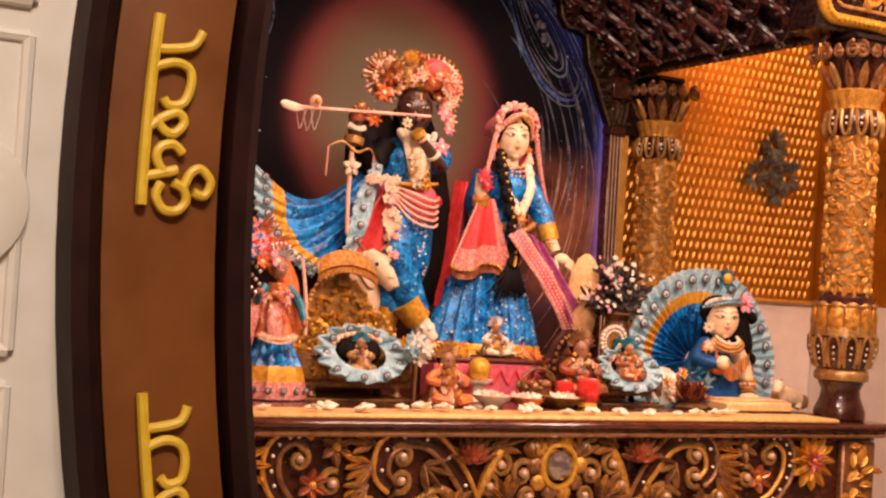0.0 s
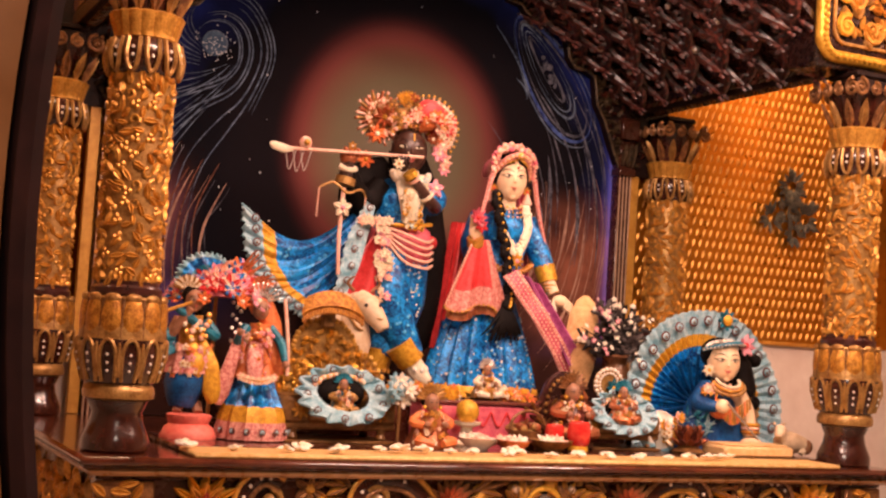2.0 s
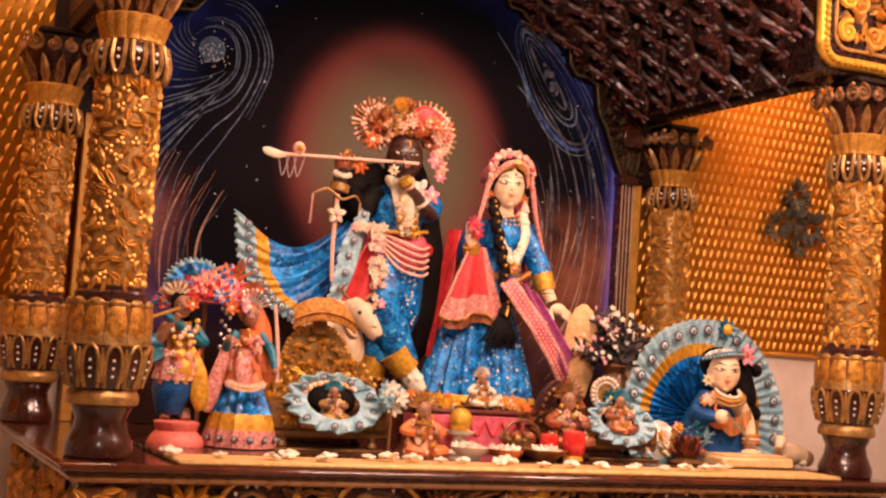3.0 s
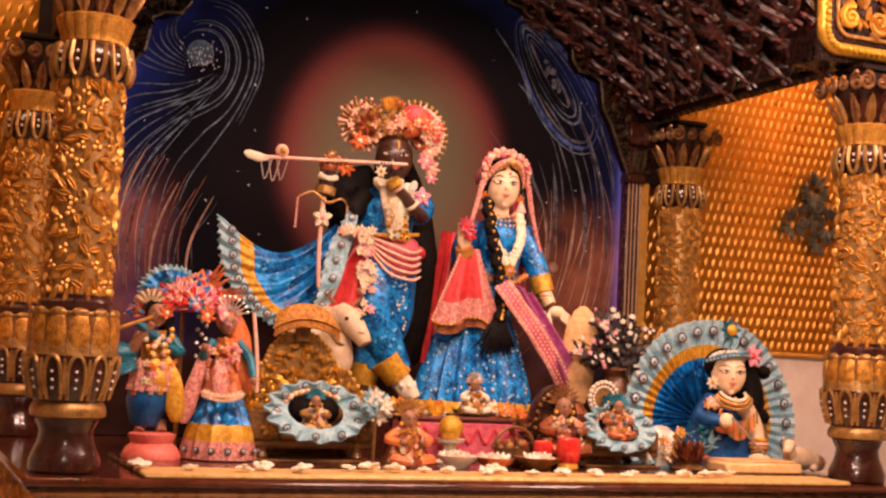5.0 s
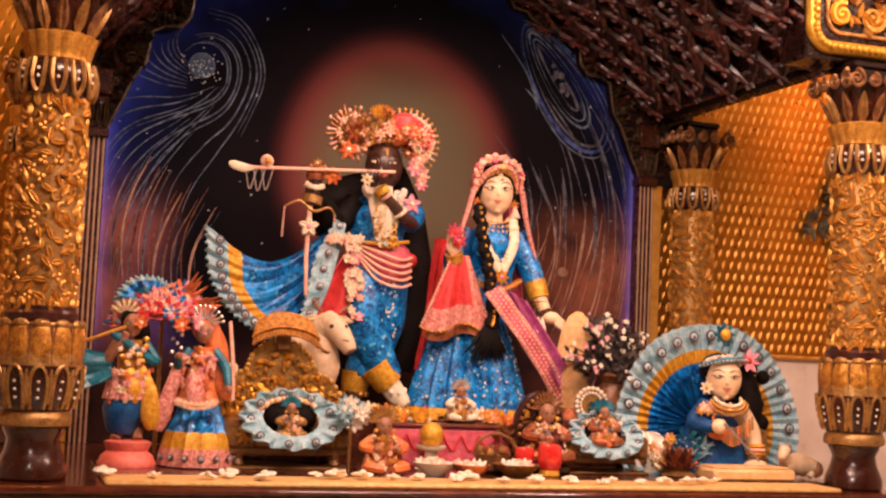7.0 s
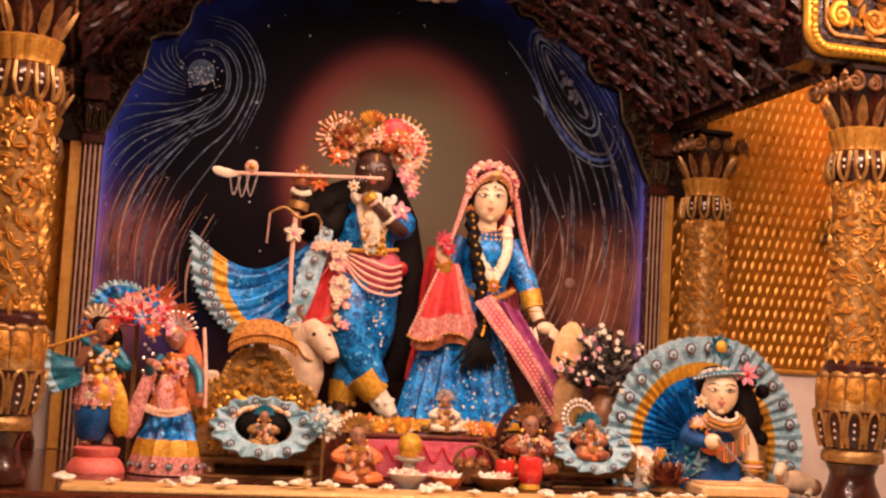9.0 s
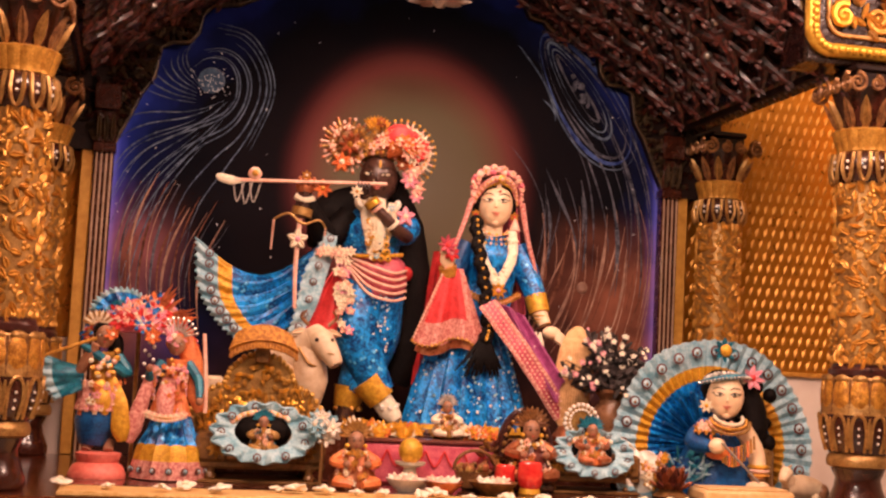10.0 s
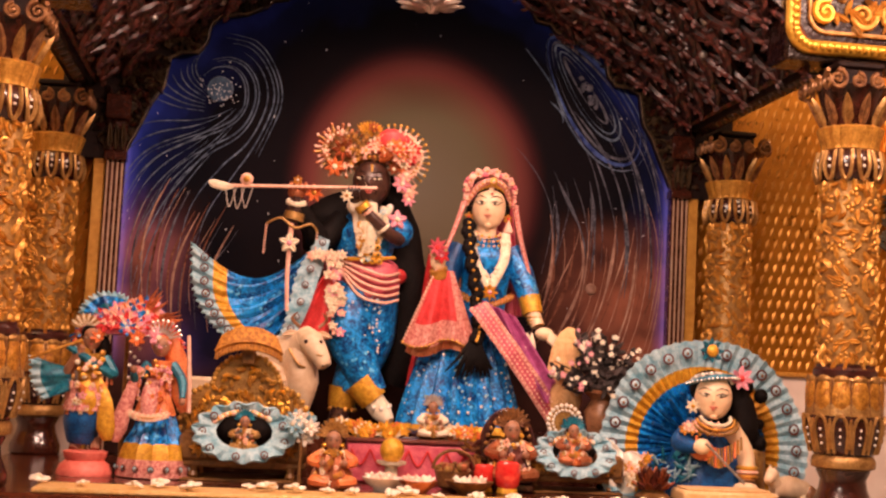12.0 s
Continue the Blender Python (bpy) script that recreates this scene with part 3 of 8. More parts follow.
        stroke(bezier(Vector((x0 + 0.10, y, z0)), Vector((x0 + 0.02, y, z0 - 0.16)), Vector((x0, y, z1 + 0.2)), Vector((x0 + 0.03, y, z1))), r.uniform(0.0012, 0.0048), (STROKE_WARM, STROKE_GREY, STROKE_RUST)[k % 3])
    sh.tube([(gx + 0.047 * math.cos(0.3 * q), y, gz + 0.047 * math.sin(0.3 * q)) for q in range(-3, 9)], [0.0006, 0.002, 0.0036, 0.004, 0.004, 0.004, 0.0036, 0.003, 0.002, 0.0015, 0.001, 0.0005], STROKE, 4, 0.3)
    sh.lathe([(0.046, 0.0), (0.042, 0.0012), (0.02, 0.0014)], GALAXY_CORE, 22, pose(gx, y + 0.001, gz, 90))
    part("brush_strokes", sh, top, "pale spiral streaks of a painted galaxy")
    sh = Shape()
    # long nested loops high on the other side
    for long, thin, slide, w, mat in ((0.150, 0.022, -0.01, 0.0060, STROKE_GREY), (0.185, 0.046, 0.0, 0.0030, STROKE), (0.215, 0.060, 0.0, 0.0052, STROKE), (0.262, 0.092, 0.035, 0.0062, STROKE_GREY), (0.285, 0.112, 0.035, 0.0085, STROKE_BLUE), (0.30, 0.128, 0.045, 0.0034, STROKE)):
        pts, rad = [], []
        for q in range(57):
            a = 2 * math.pi * q / 56
            u, v = long * math.cos(a) + slide, thin * math.sin(a) * (1 + 0.25 * math.cos(a))
            pts.append((0.722 + u * 0.585 + v * 0.81, y, 2.447 - u * 0.81 + v * 0.585))
            rad.append(w * (0.55 + 0.45 * math.sin(2.0 * a + 30 * thin)))
        sh.tube(pts, rad, mat, 4, 0.25)
    for k in range(14):
        f = k / 13
        sh.ball((0.70 + 0.07 * f + r.gauss(0, 0.010), y + 0.002, 2.48 - 0.10 * f + r.gauss(0, 0.012)), (r.uniform(0.008, 0.018), 0.003, r.uniform(0.008, 0.018)), STROKE_GREY, 8, 5)
    # falling trails that bend round the halo
    for k in range(44):
        ring = 0.54 + 0.0114 * k + r.uniform(-0.012, 0.012)
        a0, a1 = radians(r.uniform(14, 40)), radians(-r.uniform(12, 46))
        lean, wave = r.uniform(-0.05, 0.07), r.uniform(2.0, 5.0)
        fat = r.choice((0.0016, 0.0022, 0.0034, 0.0075))
        tone = (STROKE_GREY, STROKE_WARM, STROKE_GREY, STROKE_WARM, STROKE_RUST)[k % 5]
        if tone is STROKE_GREY:
            a1 = radians(-r.uniform(2, 14))
        else:
            a0 = radians(r.uniform(-4, 12))
        pts, rad = [], []
        for q in range(26):
            t = q / 25
            a = a0 + (a1 - a0) * t
            bend = lean * (t - 0.4) + 0.012 * math.sin(wave * t + k)
            pts.append((min(1.07, 0.05 + ring * math.cos(a) + bend), y, 1.86 + ring * 1.0 * math.sin(a)))
            rad.append(fat * math.sin(math.pi * (0.06 + 0.9 * t)) * (0.7 + 0.3 * math.sin(11 * t + k)) + 0.0003)
        sh.tube(pts, rad, tone, 4, 0.25)
    for x, z, dx, dz in ((0.475, 2.60, 0.17, -0.26), (0.58, 2.40, 0.05, -0.08)):
        sh.tube([(x + dx * t + 0.02 * math.sin(3 * t), y, z + dz * t) for t in (0, 0.2, 0.4, 0.6, 0.8, 1.0)], [0.001, 0.0028, 0.0032, 0.0028, 0.0032, 0.001], STROKE, 4, 0.3)
    part("brush_strokes", sh, top, "pale looping streaks and falling trails")
    sh = Shape()
    for k in range(90):
        x, z = r.uniform(-1.05, 1.05), r.uniform(1.6, 2.85)
        if (x - 0.07) ** 2 / 0.25 + (z - 2.06) ** 2 / 0.3 < 1:
            continue
        sh.ball((x, y, z), (0.0038 * r.uniform(0.3, 1.0),) * 3, STAR, 5, 4)
    for k in range(60):
        sh.ball((gx + r.gauss(0, 0.035), y, gz + r.gauss(-0.01, 0.03)), 0.0028, STAR, 5, 4)
    tagged(part("stars", sh, top, "small painted stars"), kind="stuff")
    sh = Shape()
    sh.ball((0.768, y, 1.69), (0.022, 0.012, 0.022), STROKE_WARM, 12, 7)
    part("painted_comet", sh, top)


def build_column():
    top = thing("altar_column", "gilded carved altar column with ribbed bulb and leaf capital", "column", "columns of the altar canopy")
    sh = Shape()
    sh.lathe([(0.080, 0.0), (0.086, 0.006), (0.086, 0.03), (0.078, 0.05), (0.068, 0.075), (0.064, 0.10), (0.074, 0.122), (0.076, 0.13)], BROWN, 28)
    part("foot", sh, top, "dark lacquered turned foot")
    sh = Shape()
    sh.lathe([(0.078, 0.13), (0.094, 0.136), (0.096, 0.150), (0.092, 0.164), (0.086, 0.17)], GOLD_DULL, 36, None, 36, 0.05)
    part("ring", sh, top, "beaded gold ring")
    sh = Shape()
    sh.lathe([(0.080, 0.168), (0.094, 0.185), (0.106, 0.225), (0.111, 0.27), (0.108, 0.285)], BROWN, 32)
    sh.lathe([(0.110, 0.283), (0.108, 0.31), (0.100, 0.35), (0.097, 0.385), (0.094, 0.39)], GOLD_DULL, 32)
    bulb = part("bulb", sh, top, "ribbed bulb with gold petals")
    sh = Shape()
    for k in range(12):
        a = 2 * math.pi * k / 12
        c, s = math.cos(a), math.sin(a)
        # gold arch round every dark petal
        path = []
        for q in range(15):
            t = q / 14
            b = a + 0.235 * math.cos(math.pi * t) * (1 - 0.25 * abs(2 * t - 1) ** 3)
            z = 0.178 + 0.105 * math.sin(math.pi * t) ** 0.7
            rr = 0.093 + 0.020 * math.sin(min(1, (z - 0.178) / 0.1) * math.pi / 2)
            path.append((rr * math.cos(b), rr * math.sin(b), z))
        sh.tube(path, 0.0052, GOLD_DULL, 5)
        sh.tube([(rr * math.cos(a + math.pi / 12), rr * math.sin(a + math.pi / 12), z) for rr, z in ((0.094, 0.19), (0.110, 0.24), (0.113, 0.275))], [0.004, 0.008, 0.003], GOLD_DULL, 6)
        for j in range(3):
            z = 0.205 + 0.02 * j
            rr = 0.1035 + 0.004 * j
            sh.ball((rr * c, rr * s, z), 0.004, BEAD_WHITE, 6, 4)
        # bright ribs above
        sh.ball((0.101 * math.cos(a), 0.101 * math.sin(a), 0.336), (0.010, 0.0265, 0.054), AMBER, 10, 8, (0, 0, math.degrees(a)))
        sh.tube([((0.106 - 0.008 * q / 3) * math.cos(a + math.pi / 12), (0.106 - 0.008 * q / 3) * math.sin(a + math.pi / 12), 0.288 + 0.032 * q) for q in range(4)], 0.0042, BRONZE, 6)
        sh.ball((0.100 * math.cos(a), 0.100 * math.sin(a), 0.386), (0.010, 0.022, 0.012), GOLD_DULL, 8, 6, (0, 0, math.degrees(a)))
    part("petals", sh, bulb, "gold ribs and dotted petals")
    sh = Shape()
    sh.lathe([(0.082, 0.388), (0.090, 0.396), (0.090, 0.412), (0.083, 0.42), (0.083, 0.43)], MAROON, 28)
    part("collar", sh, top, "dark lacquered collar")
    sh = Shape()
    sh.lathe([(0.080, 0.425), (0.079, 0.60), (0.077, 0.80), (0.076, 0.97)], GOLD_DULL, 24)
    shaft = part("shaft", sh, top, "shaft wrapped in gilded leaf carving")
    sh = Shape()
    r = random.Random(5)
    for j in range(24):
        for i in range(13):
            a = 2 * math.pi * (i + 0.5 * (j % 2)) / 13 + r.uniform(-0.12, 0.12)
            z = 0.432 + 0.0222 * j + r.uniform(-0.006, 0.006)
            n = Vector((math.cos(a), math.sin(a), 0))
            tang = Vector((-math.sin(a), math.cos(a), 0))
            b = r.uniform(0, 2 * math.pi)
            d = tang * math.cos(b) + Vector((0, 0, 1)) * math.sin(b)
            kind = r.random()
            at = n * 0.0775 + Vector((0, 0, z))
            if kind < 0.62:
                sh.leaf(at - d * 0.015, d, n, r.uniform(0.03, 0.044), r.uniform(0.016, 0.024), r.uniform(0.007, 0.012), GOLD, 0.005)
            elif kind < 0.82:
                for q in range(3):
                    e = tang * math.cos(b + 2.1 * q) + Vector((0, 0, 1)) * math.sin(b + 2.1 * q)
                    sh.ball(at + e * 0.008, 0.0078, GOLD, 6, 4)
            else:
                pts = []
                for q in range(9):
                    t = q / 8
                    rr = 0.016 * (1 - 0.8 * t)
                    ang = b + 5.5 * t
                    pts.append(at + n * 0.003 + tang * rr * math.cos(ang) + Vector((0, 0, 1)) * rr * math.sin(ang))
                sh.tube(pts, [0.005 - 0.003 * q / 8 for q in range(9)], GOLD, 5)
    for k in range(14):
        a = 2 * math.pi * k / 14
        sh.leaf((0.077 * math.cos(a), 0.077 * math.sin(a), 0.425), (0, 0, 1), (math.cos(a), math.sin(a), 0), 0.03, 0.032, 0.012, GOLD)
        sh.leaf((0.075 * math.cos(a), 0.075 * math.sin(a), 0.968), (0, 0, -1), (math.cos(a), math.sin(a), 0), 0.045, 0.022, 0.008, GOLD)
    part("carving", sh, shaft, "dense gilded leaves, buds and tendrils")
    sh = Shape()
    sh.lathe([(0.075, 0.955), (0.086, 0.97), (0.094, 0.99), (0.096, 1.015), (0.09, 1.04), (0.078, 1.05)], BROWN, 28)
    neck = part("neck_ring", sh, top, "ribbed neck ring")
    sh = Shape()
    for k in range(12):
        a = 2 * math.pi * k / 12
        path = []
        for q in range(11):
            t = q / 10
            b = a + 0.17 * math.cos(math.pi * t)
            z = 1.045 - 0.085 * math.sin(math.pi * t) ** 0.6
            rr = 0.088 + 0.012 * math.sin(math.pi * (z - 0.95) / 0.1)
            path.append((rr * math.cos(b), rr * math.sin(b), z))
        sh.tube(path, 0.0062, GOLD_DULL, 5)
        for j in range(2):
            sh.ball((0.096 * math.cos(a), 0.096 * math.sin(a), 0.998 + 0.02 * j), 0.005, BEAD_WHITE, 6, 4)
    part("ribs", sh, neck, "gold ribs with pale beads")
    sh = Shape()
    sh.lathe([(0.074, 1.048), (0.082, 1.052), (0.082, 1.062), (0.084, 1.068), (0.094, 1.10), (0.098, 1.112), (0.09, 1.118)], GOLD, 48, None, 16, 0.07)
    part("flared_ring", sh, top, "flared gold ring")
    sh = Shape()
    sh.lathe([(0.070, 1.115), (0.074, 1.15), (0.088, 1.20), (0.10, 1.235)], BROWN, 24)
    sh.box((-0.066, -0.066, 1.23), (0.066, 0.066, 1.285), SPANDREL, 0.006)
    sh.box((-0.072, -0.072, 1.285), (0.072, 0.072, 1.306), SPANDREL, 0.006)
    bell = part("capital", sh, top, "dark capital with volutes")
    sh = Shape()
    for k in range(12):
        a = 2 * math.pi * k / 12
        n = (math.cos(a), math.sin(a), 0.25)
        sh.leaf((0.074 * math.cos(a), 0.074 * math.sin(a), 1.112), (0.30 * math.cos(a), 0.30 * math.sin(a), 1), n, 0.105, 0.036, 0.012, BRONZE if k % 2 else GOLD_DULL, 0.018)
    for sx in (-1, 1):
        for ax in (0, 1):
            for q in (-1, 1):
                for off, rr in ((0.092, 0.030), (0.030, 0.022)):
                    c = [q * off, sx * 0.112, 1.240] if ax == 0 else [sx * 0.112, q * off, 1.240]
                    sh.scroll(c, rr, 1.7, 0.0075, BRONZE, ("x", "z") if ax == 0 else ("y", "z"), math.pi / 2, q, steps=20)
    part("volutes", sh, bell, "gilt scrolls and leaves")
    return top


def build_columns():
    first = build_column()
    first.matrix_basis = pose(-1.2, 0, SHELF)
    for x, y in ((1.2, 0.0), (-1.22, 1.17), (1.27, 1.17)):
        copy_thing(first, pose(x, y, SHELF))


def build_pilasters():
    """Fluted uprights that frame the painting."""
    for s in (-1, 1):
        top = thing("pilaster", "dark fluted pilaster with pale gilt beading beside the painting", "pilaster", "pilasters of the painting", (MIDDLE + s * 1.057, BACK - 0.06, SHELF))
        part("body", Shape().box((-0.034, -0.012, 0.0), (0.034, 0.038, 1.05), SHELF_DARK), top)
        for k in range(4):
            x = -0.0255 + 0.017 * k
            part("bead", Shape().tube([(x, -0.014, 0.0), (x, -0.014, 1.05)], 0.0038, STRIP_PALE, 6), top)
        sh = Shape().box((-0.040, -0.03, 1.05), (0.040, 0.038, 1.085), BROWN).box((-0.044, -0.04, 1.20), (0.044, 0.038, 1.29), BROWN)
        sh.box((-0.036, -0.02, 1.085), (0.036, 0.038, 1.20), BROWN)
        for k in range(3):
            sh.leaf((-0.024 + 0.024 * k, -0.02, 1.09), (0, -0.2, 1), (0, -1, 0), 0.10, 0.026, 0.012, OLD_BRONZE, 0.01)
        part("capital", sh, top, "small dark leaf capital")
        # plain gilded strip outside
        part("gilt_strip", Shape().box((min(s * 0.036, s * 0.078), 0.0, 0.0), (max(s * 0.036, s * 0.078), 0.03, 1.29), STRIP_GOLD), top)


MIDDLE = 0.035


def build_back_arch():
    out = arch_outline()
    top = thing("cusped_arch", "dark carved wooden cusped arch in front of the painting", "arch")
    sh = Shape()
    y0, y1 = BACK - 0.065, BACK - 0.022
    for s in (-1, 1):
        prof = [(MIDDLE + s * x, z) for x, z in out]
        n = len(prof)
        verts = []
        for y in (y0, y1):
            verts += [(x, y, z) for x, z in prof]
            verts += [(MIDDLE + s * min(1.26, 2.6 * k / (n - 1)), y, 3.0 - 0.94 * max(0.0, 2 * k / (n - 1) - 1)) for k in range(n)]
        faces = []
        for k in range(n - 1):
            faces.append((k, k + 1, n + k + 1, n + k))
            faces.append((2 * n + k, 2 * n + k + 1, 3 * n + k + 1, 3 * n + k))
            faces.append((k, k + 1, 2 * n + k + 1, 2 * n + k))
        sh.add(verts, faces, SPANDREL)
    part("spandrel", sh, top, "dark lacquered spandrel")
    r = random.Random(21)
    for s in (-1, 1):
        sh = Shape()
        rim = [Vector((MIDDLE + s * x, y0 - 0.004, z)) for x, z in out]
        sh.tube(rim, 0.0075, OLD_BRONZE, 7)
        for k in range(1, len(out)):
            d = (rim[k] - rim[k - 1]).normalized()
            nrm = Vector((-d.z * s, 0, d.x * s))
            nrm = nrm if nrm.x * s + nrm.z > 0 else -nrm
            step = max(1, int((rim[k] - rim[k - 1]).length / 0.017))
            for i in range(step):
                base = rim[k - 1].lerp(rim[k], i / step)
                # a frill of short curled leaves on the edge, tangled foliage behind it
                sh.leaf(base + nrm * 0.006, nrm + d * r.uniform(-0.9, 0.9), (0, -1, 0), r.uniform(0.022, 0.034), 0.016, 0.012, OLD_BRONZE, r.uniform(0.0, 0.012))
                for q in range(6):
                    a = base + nrm * (0.028 + 0.022 * q + r.uniform(-0.008, 0.008)) + d * r.uniform(-0.012, 0.012)
                    if abs(a.x - MIDDLE) > 1.16:
                        continue
                    b = r.uniform(0, 6.28)
                    e = d * math.cos(b) + nrm * math.sin(b)
                    sh.leaf(a, e, (0, -1, 0), r.uniform(0.026, 0.046), r.uniform(0.012, 0.022), r.uniform(0.008, 0.018), (OLD_BRONZE, BROWN, OLD_BRONZE, MAROON)[r.randrange(4)], r.uniform(0.0, 0.016))
            if k % 3 == 0:
                sh.scroll(rim[k] + nrm * 0.05 + Vector((0, -0.008, 0)), 0.022, 1.5, 0.005, OLD_BRONZE, ("x", "z"), r.uniform(0, 6.28), s, steps=16)
        tagged(part("carving", sh, top, "carved leaves along the cusped edge"), kind="stuff")


def vault_point(s, y, side):
    """Cove of the canopy: s from 0 at the beam to 1 at the crown."""
    a, b, c = (1 - s) ** 2, 2 * s * (1 - s), s * s
    return Vector((side * (1.13 * a + 0.80 * b + 0.30 * c), y, 2.335 * a + 2.655 * b + 2.835 * c))


def vault_normal(s, side):
    d = vault_point(s + 0.02, 0.0, side) - vault_point(s - 0.02, 0.0, side)
    n = Vector((d.z, 0, -d.x)).normalized()
    return n if n.z < 0 else -n


def build_canopy():
    top = thing("altar_canopy", "dark maroon carved wooden canopy with coved sides over the altar", "canopy")
    lf = Shape()
    # hollow leaf coloured darker than its ridges, recess shade included in the colour
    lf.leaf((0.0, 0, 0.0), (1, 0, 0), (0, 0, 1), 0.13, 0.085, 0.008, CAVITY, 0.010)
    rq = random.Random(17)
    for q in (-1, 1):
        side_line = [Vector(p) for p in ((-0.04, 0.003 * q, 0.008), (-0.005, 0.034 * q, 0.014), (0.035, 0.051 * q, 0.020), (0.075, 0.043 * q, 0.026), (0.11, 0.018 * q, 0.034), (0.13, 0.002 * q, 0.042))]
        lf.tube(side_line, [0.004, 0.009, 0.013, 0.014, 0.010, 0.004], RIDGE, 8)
        # small carved curls that roughen the ridge
        for k in range(5):
            a, b = side_line[k % 5], side_line[k % 5 + 1]
            p = a.lerp(b, rq.random()) + Vector((0, 0, 0.010))
            lf.leaf(p, (rq.uniform(-1, 1), rq.uniform(-1, 1), 0.2), (0, 0, 1), rq.uniform(0.018, 0.028), 0.014, 0.007, RIDGE, 0.004)
    lf.ball((-0.03, 0, 0.018), (0.017, 0.017, 0.013), MAROON, 9, 6)
    leaf_mesh = lf.mesh("carved_leaf")
    rl = random.Random(31)
    for side in (-1, 1):
        sh = Shape()
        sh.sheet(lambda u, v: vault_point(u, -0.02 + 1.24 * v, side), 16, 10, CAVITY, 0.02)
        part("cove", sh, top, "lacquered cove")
        # overlapping carved leaves in rows, each a piece of its own
        for j in range(7):
            for i in range(7):
                s = 0.17 + 0.112 * j
                y = 0.07 + 0.178 * (i + 0.5 * (j % 2))
                p = vault_point(s, y, side)
                d = (vault_point(s - 0.06, y, side) - p).normalized()
                n = vault_normal(s, side)
                n = (n - d * n.dot(d)).normalized()
                w = d.cross(n)
                m = Matrix((d, w, n)).transposed().to_4x4()
                ob = new("carved_leaf", leaf_mesh)
                ob.parent = top
                k = rl.uniform(0.88, 1.2)
                ob.matrix_basis = Matrix.Translation(p - d * 0.02) @ m @ pose(0, 0, 0, rl.uniform(-6, 6), rl.uniform(-5, 5), rl.uniform(-9, 9)) @ Matrix.Diagonal((1.2 * k, 1.62 * k, 1.15 * k, 1))
        x0, x1 = sorted((side * 1.12, side * 1.19))
        beam = part("beam", Shape().box((x0, 0.122, 2.308), (x1, 1.2, 2.36), SPANDREL).box((x0, 0.122, 2.36), (x1 + (0.02 if side > 0 else 0), 1.2, 2.50), MAROON), top, "side beam on the capitals")
        sh = Shape()
        for i in range(26):
            y = 0.13 + 0.0415 * i
            sh.leaf((side * 1.118, y, 2.352), (0, 0.9, -0.6), (-side, 0, -0.2), 0.046, 0.022, 0.010, (OLD_BRONZE, MAROON_LIGHT)[i % 2], 0.008)
            sh.leaf((side * 1.128, y, 2.310), (side * 0.75, 0.7, 0), (0, 0, -1), 0.058, 0.024, 0.010, (BROWN, OLD_BRONZE)[i % 2], 0.006)
        part("leaf_border", sh, beam, "row of small carved leaves")
    # a few bosses belong here; the rest are silver beads added to imitate glints
    for side in (-1, 1):
        for k in range(16):
            s, yy = rl.uniform(0.15, 0.80), rl.uniform(0.25, 1.12)
            p = vault_point(s, yy, side)
            n = vault_normal(s, side)
            part("crystal", Shape().ball(p + n * 0.034, rl.uniform(0.009, 0.017), SILVER, 9, 7), top, "small round crystal boss")
    part("crown_panel", Shape().box((-0.32, -0.02, 2.83), (0.32, 1.22, 2.87), MAROON), top)
    # front entablature with framed gilt panels above the front columns
    for side in (-1, 1):
        x0, x1 = sorted((side * 0.982, side * 1.55))
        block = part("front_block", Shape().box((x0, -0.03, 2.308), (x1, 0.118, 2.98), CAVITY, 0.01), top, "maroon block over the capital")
        sh = Shape()
        a0, a1 = sorted((side * 1.0, side * 1.52))
        zlo, zhi, c = 2.345, 2.94, 0.06
        path = []
        for cx, cz, st in ((a1 - c, zlo + c, -90), (a1 - c, zhi - c, 0), (a0 + c, zhi - c, 90), (a0 + c, zlo + c, 180)):
            for k in range(7):
                b = radians(st + 15 * k)
                path.append((cx + c * math.cos(b), -0.035, cz + c * math.sin(b)))
        path.append(path[0])
        sh.tube(path, 0.022, GOLD_BRIGHT, 10)
        for k in range(len(path) - 1):
            p, q = Vector(path[k]), Vector(path[k + 1])
            n = max(1, int((q - p).length / 0.022))
            for i in range(n):
                sh.ball(p.lerp(q, i / n) + Vector((0, -0.018, 0)), 0.0125, GOLD_BRIGHT, 6, 5)
        inner = [((x - (a0 + a1) / 2) * 0.80 + (a0 + a1) / 2, y, (z - (zlo + zhi) / 2) * 0.84 + (zlo + zhi) / 2) for x, y, z in path]
        sh.tube(inner, 0.007, GOLD_DULL, 6)
        part("gilt_frame", sh, block, "bright gilt frame with beaded edge")
        sh = Shape()
        r = random.Random(41)
        cx, cz = (a0 + a1) / 2, 2.53
        for k in range(5):
            for q in (-1, 1):
                sh.scroll((cx + q * (0.045 + 0.075 * (k % 3)), -0.038, 2.45 + 0.10 * k), 0.042, 1.6, 0.011, GOLD, ("x", "z"), 1.57 * k, q, steps=22)
                sh.leaf((cx + q * (0.03 + 0.06 * (k % 2)), -0.032, 2.42 + 0.1 * k), (q * 0.8, 0, 0.6), (0, -1, 0), 0.08, 0.035, 0.018, GOLD, 0.01)
        sh.flower((cx, -0.034, 2.62), (0, -1, 0), 0.07, 8, GOLD, GOLD_BRIGHT)
        for k in range(170):
            b = r.uniform(0, 6.28)
            at = (r.uniform(a0 + 0.075, a1 - 0.075), -0.031, r.uniform(zlo + 0.07, zhi - 0.07))
            sh.leaf(at, (math.cos(b), 0, math.sin(b)), (0, -1, 0), r.uniform(0.035, 0.06), r.uniform(0.018, 0.028), r.uniform(0.010, 0.018), (GOLD, GOLD_DULL, GOLD)[k % 3], 0.010)
